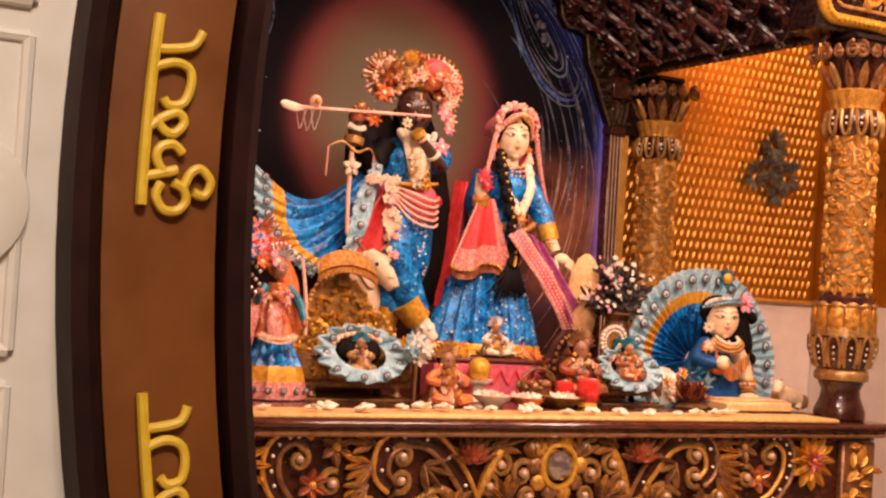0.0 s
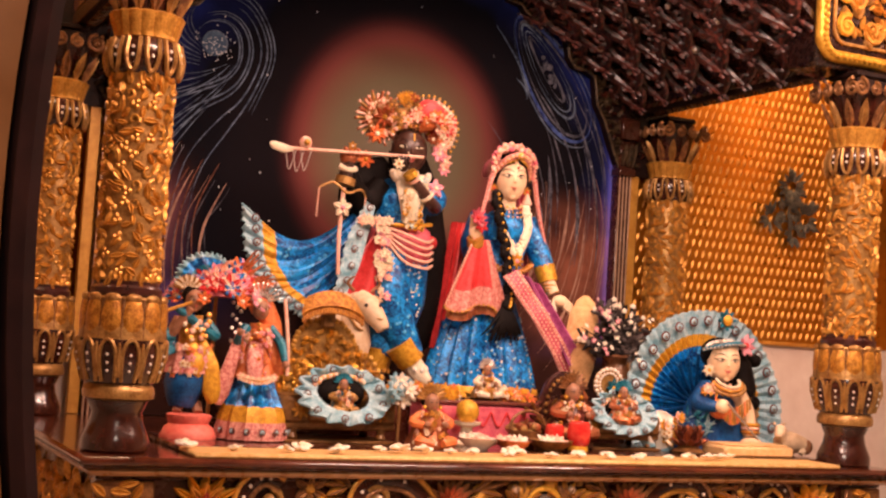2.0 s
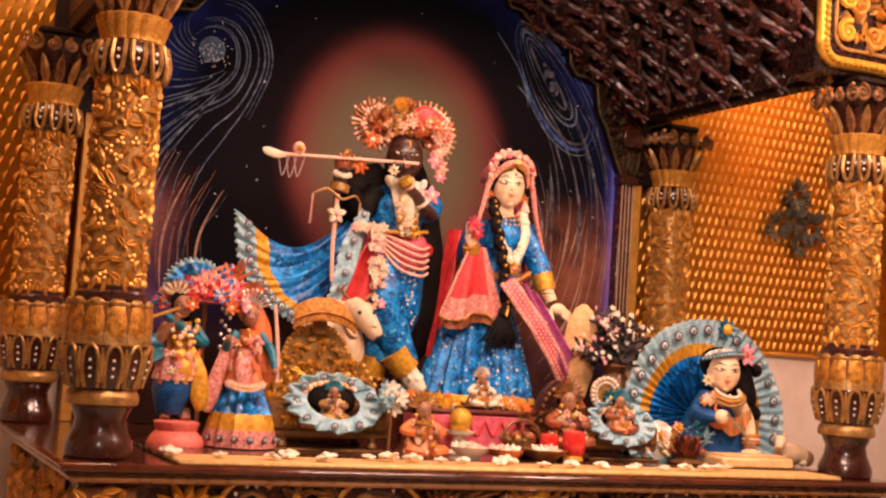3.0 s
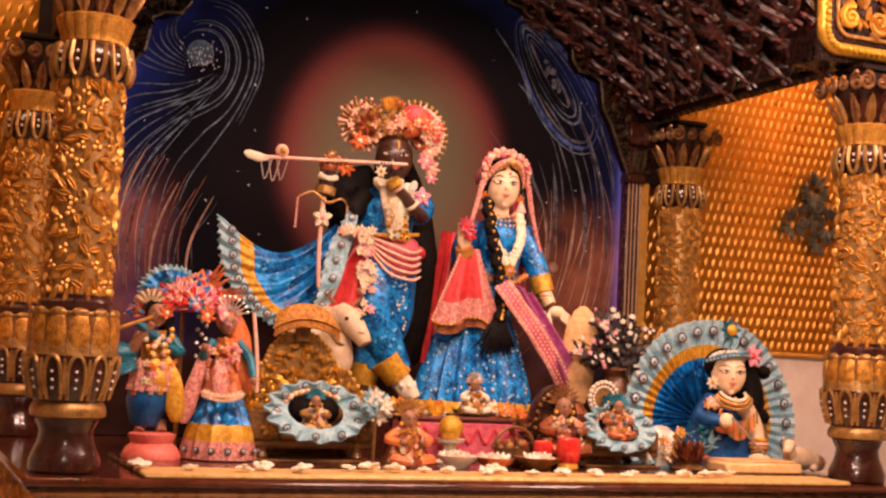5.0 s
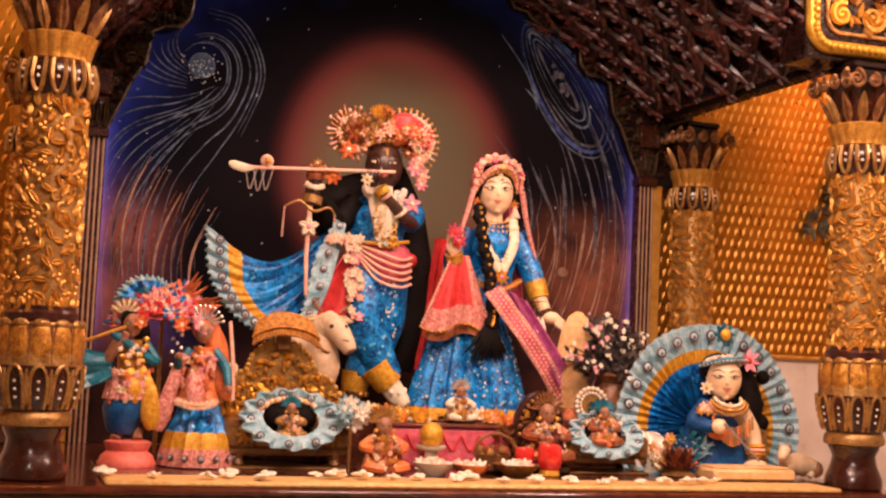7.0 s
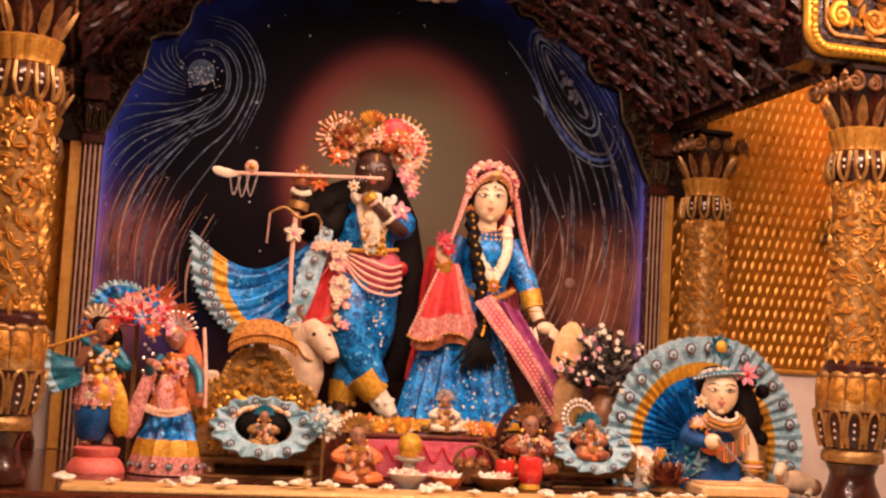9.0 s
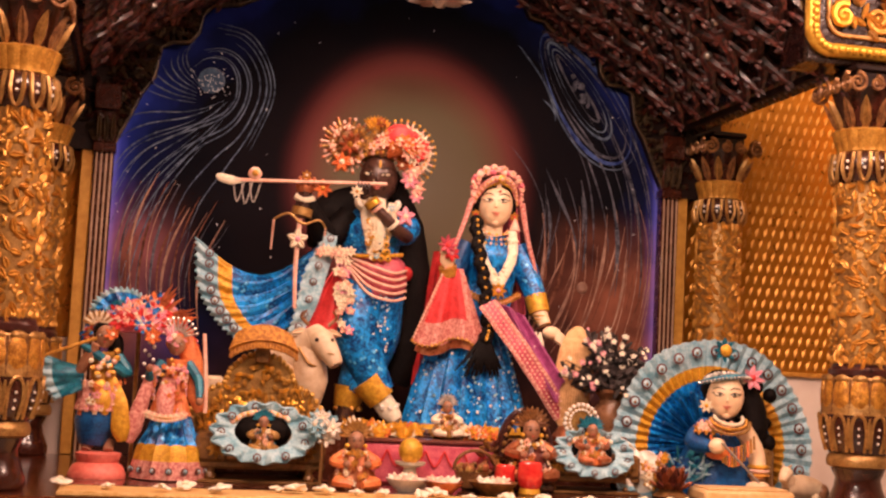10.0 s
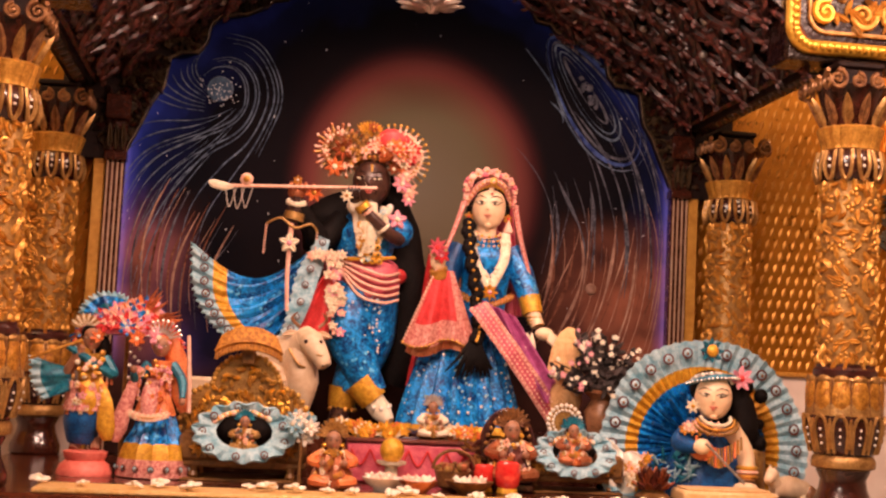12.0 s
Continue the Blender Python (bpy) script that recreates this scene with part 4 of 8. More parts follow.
        for cz2 in (zlo + 0.105, zlo + 0.215):
            sh.scroll((a0 + 0.095 if side > 0 else a1 - 0.095, -0.046, cz2), 0.038, 1.6, 0.012, GOLD_BRIGHT, ("x", "z"), 1.2, side, steps=22)
        tagged(part("carving", sh, block, "gilded scrolls inside the frame"), kind="stuff")


def build_pendant():
    top = thing("hanging_pendant", "silvery filigree pendant hanging under the canopy crown", "pendant lamp", at=(0.02, 0.64, 2.53))
    sh = Shape().lathe([(0.004, 0.0), (0.02, 0.012), (0.05, 0.03), (0.085, 0.05), (0.10, 0.07), (0.06, 0.08)], SILVER, 20, None, 10, 0.25)
    part("dish", sh, top)
    sh = Shape()
    for k in range(10):
        a = 2 * math.pi * k / 10
        sh.leaf((0.03 * math.cos(a), 0.03 * math.sin(a), 0.02), (math.cos(a), math.sin(a), 0.35), (0, 0, -1), 0.085, 0.045, 0.01, SILVER, 0.015)
    part("petals", sh, top)
    part("stem", Shape().tube([(0, 0, 0.06), (0, 0, 0.30)], 0.006, SILVER, 8), top)


def build_altar():
    top = thing("altar_table", "polished dark wooden altar base with gilded scroll-carved frieze", "altar")
    body = part("body", Shape().box((-1.24, -0.085, 0.0), (1.24, 1.24, 0.952), SHELF_DARK, 0.006), top)
    sh = Shape()
    sh.box((-1.31, -0.155, 0.978), (1.31, 1.25, SHELF), SLAB_RED, 0.009)
    part("top_slab", sh, top, "polished dark reddish-brown top slab")
    sh = Shape().box((-1.30, -0.145, 0.972), (1.30, 1.247, 0.978), SHELF_DARK, 0.002).box((-1.288, -0.138, 0.952), (1.288, 1.245, 0.972), TAN_MOULDING, 0.008)
    part("moulding", sh, top, "tan rounded moulding under the slab")
    part("lower_moulding", Shape().box((-1.262, -0.106, 0.940), (1.262, 1.243, 0.952), SHELF_DARK, 0.003), top, "dark fillet under the moulding")
    # frieze: dotted bands, volutes, leaves and flowers, each a carved piece, mirrored about the medallion
    y = -0.088
    r = random.Random(2)
    lift = 0.045

    def fx(x):
        return x * (0.78 + 0.18 * x)

    def smooth_line(pts, m=6):
        p = [Vector(q) for q in pts]
        p = [p[0] * 2 - p[1]] + p + [p[-1] * 2 - p[-2]]
        out = []
        for k in range(1, len(p) - 2):
            for i in range(m):
                t = i / m
                out.append(0.5 * (2 * p[k] + (p[k + 1] - p[k - 1]) * t + (2 * p[k - 1] - 5 * p[k] + 4 * p[k + 1] - p[k + 2]) * t * t + (3 * p[k] - p[k - 1] - 3 * p[k + 1] + p[k + 2]) * t ** 3))
        return out + [p[-2]]

    def band(side, pts, wide, dotted):
        """A broad carved stem with raised rims, a dark groove and a row of dots."""
        line = smooth_line([(side * fx(x), y - 0.006, z + lift) for x, z in pts])
        n = len(line)
        sh = Shape()
        rims = ([], [])
        for k, p in enumerate(line):
            d = (line[min(k + 1, n - 1)] - line[max(k - 1, 0)]).normalized()
            w = wide * (0.45 + 0.55 * math.sin(math.pi * (0.15 + 0.75 * k / n)))
            for i, q in enumerate((-1, 1)):
                rims[i].append(p + Vector((-d.z, 0, d.x)) * w * q + Vector((0, -0.010, 0)))
        for i in (0, 1):
            sh.tube(rims[i], 0.0075, (GOLD, BRONZE)[i], 7)
        sh.tube(line, [(u - v).length / 2 for u, v in zip(*rims)], BROWN, 8, 0.55)
        if dotted:
            for k in range(4, n - 3, dotted):
                sh.ball(line[k] + Vector((0, -0.016, 0)), 0.0052, BEAD_WHITE, 7, 5)
        part("dotted_band", sh, top, "carved band with a dark groove and pale dots")

    def volute(side, x, z, rad, start, hand, turns=1.35, thick=0.011):
        x, z = fx(x), z + lift
        sh = Shape()
        sh.scroll((side * x, y - 0.012, z), rad, turns, thick, GOLD_DULL, ("x", "z"), start if side > 0 else math.pi - start, hand * side, steps=30)
        sh.ball((side * x, y - 0.022, z), (rad * 0.36, rad * 0.3, rad * 0.36), STRIP_PALE, 10, 7)
        part("volute", sh, top, "gilded volute with a pale bead")

    def stem(side, pts, thick, mat):
        line = smooth_line([(side * fx(x), y - 0.008, z + lift) for x, z in pts])
        n = len(line)
        sh = Shape().tube(line, [thick * (0.5 + 0.7 * math.sin(math.pi * (k + 0.5) / n)) for k in range(n)], mat, 8)
        part("stem", sh, top, "gilded stem")

    def leaf_spray(side, x, z, angle, size, count, fan, mats):
        x, z = fx(x), z + lift
        sh = Shape()
        for k in range(count):
            b = radians(angle + fan * (k - (count - 1) / 2))
            d = Vector((side * math.cos(b), 0, math.sin(b)))
            sh.leaf(Vector((side * x, y - 0.002, z)), d, (0, -1, 0), size * r.uniform(0.85, 1.1), size * 0.34, 0.020, mats[k % len(mats)], 0.022)
            sh.tube([Vector((side * x, y - 0.012, z)), Vector((side * x, y - 0.030, z)) + d * size * 0.5, Vector((side * x, y - 0.034, z)) + d * size * 0.85], [0.003, 0.003, 0.0015], BRONZE, 5)
        part("leaf_spray", sh, top, "spray of gilded leaves")

    def carnation(side, x, z, size):
        x, z = fx(x), z + lift
        sh, petals = Shape(), []
        for ring, (rad, m) in enumerate(((1.0, BRONZE), (0.72, COPPER), (0.45, COPPER))):
            for k in range(9 - 2 * ring):
                b = radians(15 + 150 * k / (8 - 2 * ring))
                petals.append(Shape().leaf((side * x, y - 0.004 - 0.010 * ring, z), (math.cos(b), -0.1, math.sin(b)), (0, -1, 0), size * rad, size * 0.27, 0.014, m, 0.016))
        sh.ball((side * x, y - 0.03, z + size * 0.12), (size * 0.16, 0.012, size * 0.16), RED_CARVING, 9, 6)
        bloom = part("carnation", sh, top, "carved carnation with a red heart")
        for q in petals:
            part("petal", q, bloom)

    for side in (-1, 1):
        band(side, [(0.325, 0.71), (0.385, 0.80), (0.47, 0.885), (0.56, 0.905), (0.625, 0.87), (0.635, 0.805), (0.60, 0.765)], 0.026, 5)
        band(side, [(0.84, 0.885), (0.885, 0.905), (0.93, 0.865), (0.93, 0.79), (0.885, 0.72), (0.83, 0.69)], 0.022, 3)
        stem(side, [(0.315, 0.72), (0.285, 0.79), (0.24, 0.86), (0.185, 0.895)], 0.014, GOLD)
        stem(side, [(0.64, 0.86), (0.69, 0.78), (0.745, 0.71), (0.80, 0.69)], 0.013, BRONZE)
        stem(side, [(0.30, 0.715), (0.37, 0.725), (0.45, 0.76), (0.52, 0.73)], 0.012, GOLD_DULL)
        for x, z, rad, st, hand in ((0.235, 0.825, 0.034, 1.8, 1), (0.275, 0.765, 0.034, 1.2, 1), (0.575, 0.85, 0.036, 0.6, 1), (0.575, 0.785, 0.034, 5.2, -1), (0.775, 0.78, 0.036, 2.0, -1), (0.865, 0.845, 0.032, 1.6, 1), (0.115, 0.88, 0.036, 0.4, 1), (0.145, 0.80, 0.038, 2.2, -1), (0.12, 0.735, 0.034, 4.0, 1), (0.46, 0.725, 0.036, 2.0, 1), (0.67, 0.725, 0.034, 1.0, -1)):
            volute(side, x, z, rad, st, hand)
        carnation(side, 0.345, 0.835, 0.085)
        leaf_spray(side, 0.26, 0.875, 165, 0.095, 3, 24, (GOLD, BRONZE))
        leaf_spray(side, 0.50, 0.825, 215, 0.075, 4, 34, (BRONZE, GOLD_DULL))
        leaf_spray(side, 0.655, 0.885, 15, 0.085, 4, 22, (GOLD, GOLD_DULL))
        leaf_spray(side, 0.66, 0.83, -15, 0.095, 4, 20, (GOLD, GOLD_BRIGHT))
        leaf_spray(side, 0.67, 0.775, -30, 0.085, 4, 20, (GOLD_BRIGHT, GOLD))
        leaf_spray(side, 0.09, 0.84, 95, 0.075, 5, 30, (GOLD, GOLD_BRIGHT))
        leaf_spray(side, 0.20, 0.72, 60, 0.085, 5, 26, (BRONZE, GOLD))
        leaf_spray(side, 0.40, 0.70, 80, 0.07, 5, 26, (GOLD_DULL, GOLD))
        for x, z, rad, m in ((0.765, 0.875, 0.052, BRONZE), (0.825, 0.775, 0.048, COPPER), (0.70, 0.90, 0.03, GOLD), (0.60, 0.705, 0.045, BRONZE)):
            sh = Shape().flower((side * fx(x), y - 0.006, z + lift), (0, -1, 0), rad, 6, m, GOLD, 0.016, curl=0.014)
            part("carved_flower", sh, top, "small carved flower")
        sh = Shape().flower((side * 0.985, y, 0.875), (0, -1, 0), 0.098, 12, GOLD_BRIGHT, None, curl=0.018)
        sh.flower((side * 0.985, y - 0.014, 0.875), (0, -1, 0), 0.068, 9, GOLD, None, curl=0.018)
        sh.flower((side * 0.985, y - 0.026, 0.875), (0, -1, 0), 0.040, 7, RED_CARVING, COPPER, curl=0.012)
        part("carved_flower", sh, top, "large gilded flower with a red heart")
    sh, knobs = Shape(), []
    for k in range(10):
        b = 2 * math.pi * k / 10
        knobs.append(Shape().ball((0.078 * math.cos(b), y - 0.012, 0.868 + 0.082 * math.sin(b)), (0.026, 0.018, 0.026), (GOLD, BRONZE)[k % 2], 10, 7))
    sh.tube([(0.056 * math.cos(0.2 * k), y - 0.022, 0.868 + 0.062 * math.sin(0.2 * k)) for k in range(33)], 0.010, GOLD_BRIGHT, 8)
    boss = part("medallion", sh, top, "gilded medallion rim")
    for q in knobs:
        part("knob", q, boss)
    part("gem", Shape().lathe([(0.001, 0.0), (0.03, 0.004), (0.048, 0.010), (0.040, 0.028), (0.026, 0.044), (0.012, 0.050), (0.001, 0.051)][::-1], GEM, 10, pose(0, y - 0.006, 0.868, 90)), boss, "round cut glass gem", 5)
    for side in (-1, 1):
        x0, x1 = sorted((side * 1.115, side * 1.262))
        sh = Shape().box((x0, -0.112, 0.10), (x1, -0.084, 0.938), BRONZE, 0.006)
        for k in range(26):
            a = r.uniform(0, 6.28)
            sh.leaf((r.uniform(x0 + 0.02, x1 - 0.02), -0.112, 0.63 + 0.0118 * k), (math.cos(a), 0, math.sin(a)), (0, -1, 0), 0.05, 0.028, 0.014, GOLD, 0.008)
        part("corner_block", sh, top, "gilded carved corner block")
    # carved side panel
    for side in (-1, 1):
        sh = Shape()
        for k in range(360):
            a = r.uniform(0, 6.28)
            sh.leaf((side * 1.241, r.uniform(0.0, 1.15), r.uniform(0.55, 0.90)), (0, math.cos(a), math.sin(a)), (side, 0, 0), 0.07, 0.035, 0.018, (GOLD, GOLD_DULL)[k % 2], 0.010)
        tagged(part("side_carving", sh, top, "gilded side carving"), kind="stuff")
    part("runner", Shape().box((-1.03, -0.147, SHELF), (1.06, 0.02, SHELF + 0.014), GOLD_CLOTH, 0.005), top, "golden cloth runner")
    part("tray_board", Shape().box((-1.03, 0.022, SHELF), (1.13, 0.418, SHELF + 0.014), SHELF_DARK, 0.004), top, "dark brown board under the small things")
    part("step", Shape().box((-0.62, 0.42, SHELF), (0.62, 1.10, SHELF + 0.15), SHELF_DARK, 0.006), top, "raised step under the figures")


def frame_x(z, off):
    """Curved jamb: x of a line that lies off metres inside the outer edge of the arch frame."""
    R = 1.75
    return -1.77 + R - math.sqrt(max(0.0, R * R - (z - 1.44) ** 2)) - off


def build_entrance():
    """White wall with the curved brown frame of the hall's opening."""
    zs = [0.10 + 0.06 * k for k in range(50)]
    zs = [z for z in zs if abs(z - 1.44) < 1.40]
    sh = Shape()
    y0, y1 = -2.20, -2.10
    verts, faces = [], []
    pts = [0.0] + zs + [3.4]
    for z in pts:
        zz = min(max(z, zs[0]), zs[-1])
        x = frame_x(zz, 0.15)
        for y in (y0, y1):
            verts += [(-4.0, y, z), (x, y, z)]
    for k in range(len(pts) - 1):
        a = 4 * k
        faces += [(a, a + 1, a + 5, a + 4), (a + 2, a + 3, a + 7, a + 6), (a + 1, a + 3, a + 7, a + 5)]
    sh.add(verts, faces, WHITE_PAINT)
    wall = setting("wall_entrance", sh)
    # raised mouldings on the white wall
    for zlo, zhi in ((1.275, 1.535), (0.95, 1.245), (1.565, 1.86)):
        sh = Shape()
        x1, x0 = -1.962, -2.26
        for a, b in (((x0, zlo), (x1, zlo)), ((x1, zlo), (x1, zhi)), ((x1, zhi), (x0, zhi)), ((x0, zhi), (x0, zlo))):
            sh.tube([(a[0], y0 - 0.002, a[1]), (b[0], y0 - 0.002, b[1])], 0.006, WHITE_PAINT, 8)
        sh.box((x0, y0 - 0.003, zlo), (x1, y0 + 0.001, zhi), WHITE_PAINT, 0.001)
        part("panel_moulding", sh, wall)
    sh = Shape().lathe([(0.06, 0.0), (0.058, 0.008), (0.045, 0.012), (0.02, 0.009), (0.002, 0.009)], WHITE_PAINT, 30, pose(-2.012, y0 - 0.003, 1.395, 90))
    part("round_moulding", sh, wall)

    top = thing("arch_frame", "brown painted curved door frame with dark edges and raised yellow letters", "door frame")

    def band(off0, off1, yf, yb, mat, lift=0.0):
        verts, faces = [], []
        m = 4
        for z in zs:
            a, b = frame_x(z, off0), frame_x(z, off1)
            mid = (a + b) / 2
            verts += [(a, yb, z), (a - 0.004, yf, z), (mid, yf - lift, z), (b + 0.004, yf, z), (b, yb, z)]
        for k in range(len(zs) - 1):
            for i in range(4):
                p = 5 * k + i
                faces.append((p, p + 1, p + 6, p + 5))
        return Shape().add(verts, faces, mat)
    part("face_board", band(0.028, 0.134, -2.235, -2.12, POST_BROWN, 0.003), top, "reddish-brown board")
    part("inner_moulding", band(0.0, 0.030, -2.25, -2.09, POST_DARK, 0.012), top, "dark rounded moulding")
    part("outer_moulding", band(0.132, 0.162, -2.25, -2.12, POST_DARK, 0.012), top, "dark rounded moulding")
    # the raised letters repeat up the board
    for base in (1.40, 1.082, 1.718):
        sh = Shape()
        yl = -2.243

        def at(u, v):
            z = base + v
            return (frame_x(z, 0.134) + u, yl, z)
        bar = [at(0.0337 + 0.0016 * t / 8, 0.002 + 0.161 * t / 8) for t in range(9)]
        sh.tube(bar, 0.0050, LETTER_YELLOW, 8)
        strokes = (
            [(0.038, 0.134), (0.048, 0.135), (0.067, 0.140), (0.074, 0.153)],
            [(0.036, 0.118), (0.053, 0.124), (0.066, 0.120), (0.069, 0.107), (0.064, 0.091), (0.052, 0.087), (0.046, 0.093)],
            [(0.037, 0.068), (0.048, 0.077), (0.060, 0.082), (0.066, 0.074), (0.058, 0.064), (0.048, 0.067), (0.043, 0.076)],
            [(0.036, 0.026), (0.050, 0.030), (0.063, 0.034)],
            [(0.067, 0.048), (0.058, 0.055), (0.047, 0.051), (0.045, 0.041), (0.052, 0.031), (0.061, 0.033)],
            [(0.050, 0.022), (0.046, 0.011), (0.052, 0.0), (0.064, -0.001), (0.072, 0.008), (0.069, 0.018), (0.060, 0.023)],
            [(0.069, 0.018), (0.075, 0.032), (0.084, 0.036), (0.093, 0.026), (0.088, 0.014), (0.078, 0.016)],
        )
        for st in strokes:
            fine = []
            for k in range(len(st) - 1):
                p0, p1, p2, p3 = (st[max(0, min(len(st) - 1, k + d))] for d in (-1, 0, 1, 2))
                for q in range(5):
                    t = q / 5
                    fine.append(tuple(0.5 * (2 * p1[i] + (p2[i] - p0[i]) * t + (2 * p0[i] - 5 * p1[i] + 4 * p2[i] - p3[i]) * t * t + (3 * p1[i] - p0[i] - 3 * p2[i] + p3[i]) * t ** 3) for i in (0, 1)))
            fine.append(st[-1])
            sh.tube([at(*p) for p in fine], 0.0042, LETTER_YELLOW, 8)
        part("raised_lettering", sh, top, "raised yellow lettering")


build_hall()
build_wall_ornament()
build_backdrop()
build_altar()
build_columns()
build_pilasters()
build_back_arch()
build_canopy()
build_pendant()
build_entrance()


# ---------------------------------------------------------------- figures on the altar
def curve(points, n=6):
    """Smooth way through the given points."""
    pts = [Vector(p) for p in points]
    out = []
    for k in range(len(pts) - 1):
        p0, p1, p2, p3 = (pts[max(0, min(len(pts) - 1, k + d))] for d in (-1, 0, 1, 2))
        for q in range(n):
            t = q / n
            out.append(0.5 * (2 * p1 + (p2 - p0) * t + (2 * p0 - 5 * p1 + 4 * p2 - p3) * t * t + (3 * p1 - p0 - 3 * p2 + p3) * t ** 3))
    out.append(pts[-1])
    return out


def taper(n, *stops):
    """n radii running through the given stops."""
    out = []
    for k in range(n):
        t = k / (n - 1) * (len(stops) - 1)
        i = min(int(t), len(stops) - 2)
        out.append(stops[i] + (stops[i + 1] - stops[i]) * (t - i))
    return out


def limb(sh, points, radii, mat, seg=10, flat=1.0):
    c = curve(points)
    sh.tube(c, taper(len(c), *radii), mat, seg, flat)


def beads(sh, points, radius, mat, gap=2.0):
    c = curve(points, 10)
    left = 0.0
    for a, b in zip(c, c[1:]):
        d = (b - a).length
        while left < d:
            sh.ball(a.lerp(b, left / d), radius, mat, 6, 4)
            left += radius * gap
        left -= d


def carved_face(sh, at, size, skin, eye=EYE_DARK, white=None, turn=0.0):
    """A simple carved face that looks along -y: head, nose, brows, eyes, mouth."""
    w, d, h = size
    m = Matrix.Translation(at) @ pose(0, 0, 0, 0, 0, turn)
    sh.ball(at, size, skin, 16, 12)

    def q(x, y, z):
        return m @ Vector((x * w, -d * y, z * h))
    sh.ball(q(0, 0.22, -0.40), (w * 0.74, d * 0.66, h * 0.58), skin, 16, 10)
    sh.ball(q(0, 0.50, -0.82), (w * 0.24, d * 0.26, h * 0.16), skin, 10, 6)
    for s in (-1, 1):
        sh.ball(q(0.36 * s, 0.58, -0.22), (w * 0.32, d * 0.26, h * 0.27), skin, 10, 7)
    limb(sh, [q(0, 0.92, 0.20), q(0, 0.99, -0.06), q(0, 1.03, -0.20)], (w * 0.05, w * 0.065, w * 0.095), skin, 7)
    for s in (-1, 1):
        # long almond eye between a heavy upper lid and a fine lower line
        sh.ball(q(0.40 * s, 0.865, 0.07), (w * 0.27, d * 0.085, h * 0.062), white or skin, 10, 6, (0, -8 * s, 0))
        sh.ball(q(0.38 * s, 0.915, 0.075), (w * 0.085, d * 0.06, h * 0.060), eye, 8, 5)
        limb(sh, [q(0.13 * s, 0.96, 0.06), q(0.40 * s, 0.965, 0.150), q(0.64 * s, 0.80, 0.11), q(0.82 * s, 0.60, 0.16)], (w * 0.018, w * 0.040, w * 0.030, w * 0.012), eye, 5)
        limb(sh, [q(0.16 * s, 0.95, 0.035), q(0.42 * s, 0.93, -0.005), q(0.66 * s, 0.78, 0.07)], (w * 0.010, w * 0.016, w * 0.010), eye, 5)
        limb(sh, [q(0.12 * s, 0.95, 0.27), q(0.40 * s, 0.90, 0.38), q(0.66 * s, 0.72, 0.34), q(0.82 * s, 0.54, 0.24)], (w * 0.014, w * 0.026, w * 0.020, w * 0.008), eye, 5)
    limb(sh, [q(-0.22, 0.88, -0.42), q(-0.07, 0.965, -0.445), q(0.07, 0.965, -0.445), q(0.22, 0.88, -0.42)], (w * 0.016, w * 0.036, w * 0.036, w * 0.016), LIP, 6)
    limb(sh, [q(-0.14, 0.91, -0.50), q(0, 0.965, -0.53), q(0.14, 0.91, -0.50)], (w * 0.016, w * 0.038, w * 0.016), LIP, 6)


def pleat_fan(sh, rim, hub, bands, depth, pleats, nu=48, nv=14, sag=0.0, lean=0.0):
    """Pleated cloth between a rim curve and a hub curve; bands: (limit, material) from the rim inwards."""
    r, h = curve(rim, 12), curve(hub, 12)

    def on(c, t):
        f = t * (len(c) - 1)
        i = min(int(f), len(c) - 2)
        return c[i].lerp(c[i + 1], f - i)

    def fn(u, v):
        p = on(r, u).lerp(on(h, u), v)
        p = p + Vector((0, 0, -sag * math.sin(math.pi * v) * (1 - u)))
        p.y += depth * math.sin(2 * math.pi * pleats * u) * max(0.12, 1 - 2.6 * v) + depth * 1.6 * math.sin(2 * math.pi * pleats / 3.3 * u + 3 * v) * min(1, 2 * v) * (1 - 0.6 * v) + lean * v
        if v == 0:
            p += (on(r, u) - on(h, u)).normalized() * 0.006 * math.cos(4 * math.pi * pleats * u)
        return p

    def mat(u, v):
        return next(m for lim, m in bands if v <= lim)
    sh.sheet(fn, nu, nv, mat, 0.004)
    return lambda u, v: Vector(fn(u, v))


def feather_eye(sh, at, radius, out=(0, -1, 0)):
    """Peacock eye: dark horseshoe ring round a pale field with a bronze heart."""
    n = Vector(out).normalized()
    place = Matrix.Translation(at) @ n.to_track_quat("Z", "Y").to_matrix().to_4x4()
    sh.lathe([(radius * 0.70, 0.0), (radius, 0.001), (radius * 0.95, 0.003), (radius * 0.72, 0.003)], MAROON_LIGHT, 14, place)
    sh.ball(Vector(at) + n * 0.0025, (radius * 0.72, radius * 0.2, radius * 0.72), SKY_FRILL, 9, 5)
    sh.ball(Vector(at) + n * 0.005 - Vector((0, 0, radius * 0.12)), (radius * 0.30, radius * 0.16, radius * 0.32), BRONZE, 7, 5)


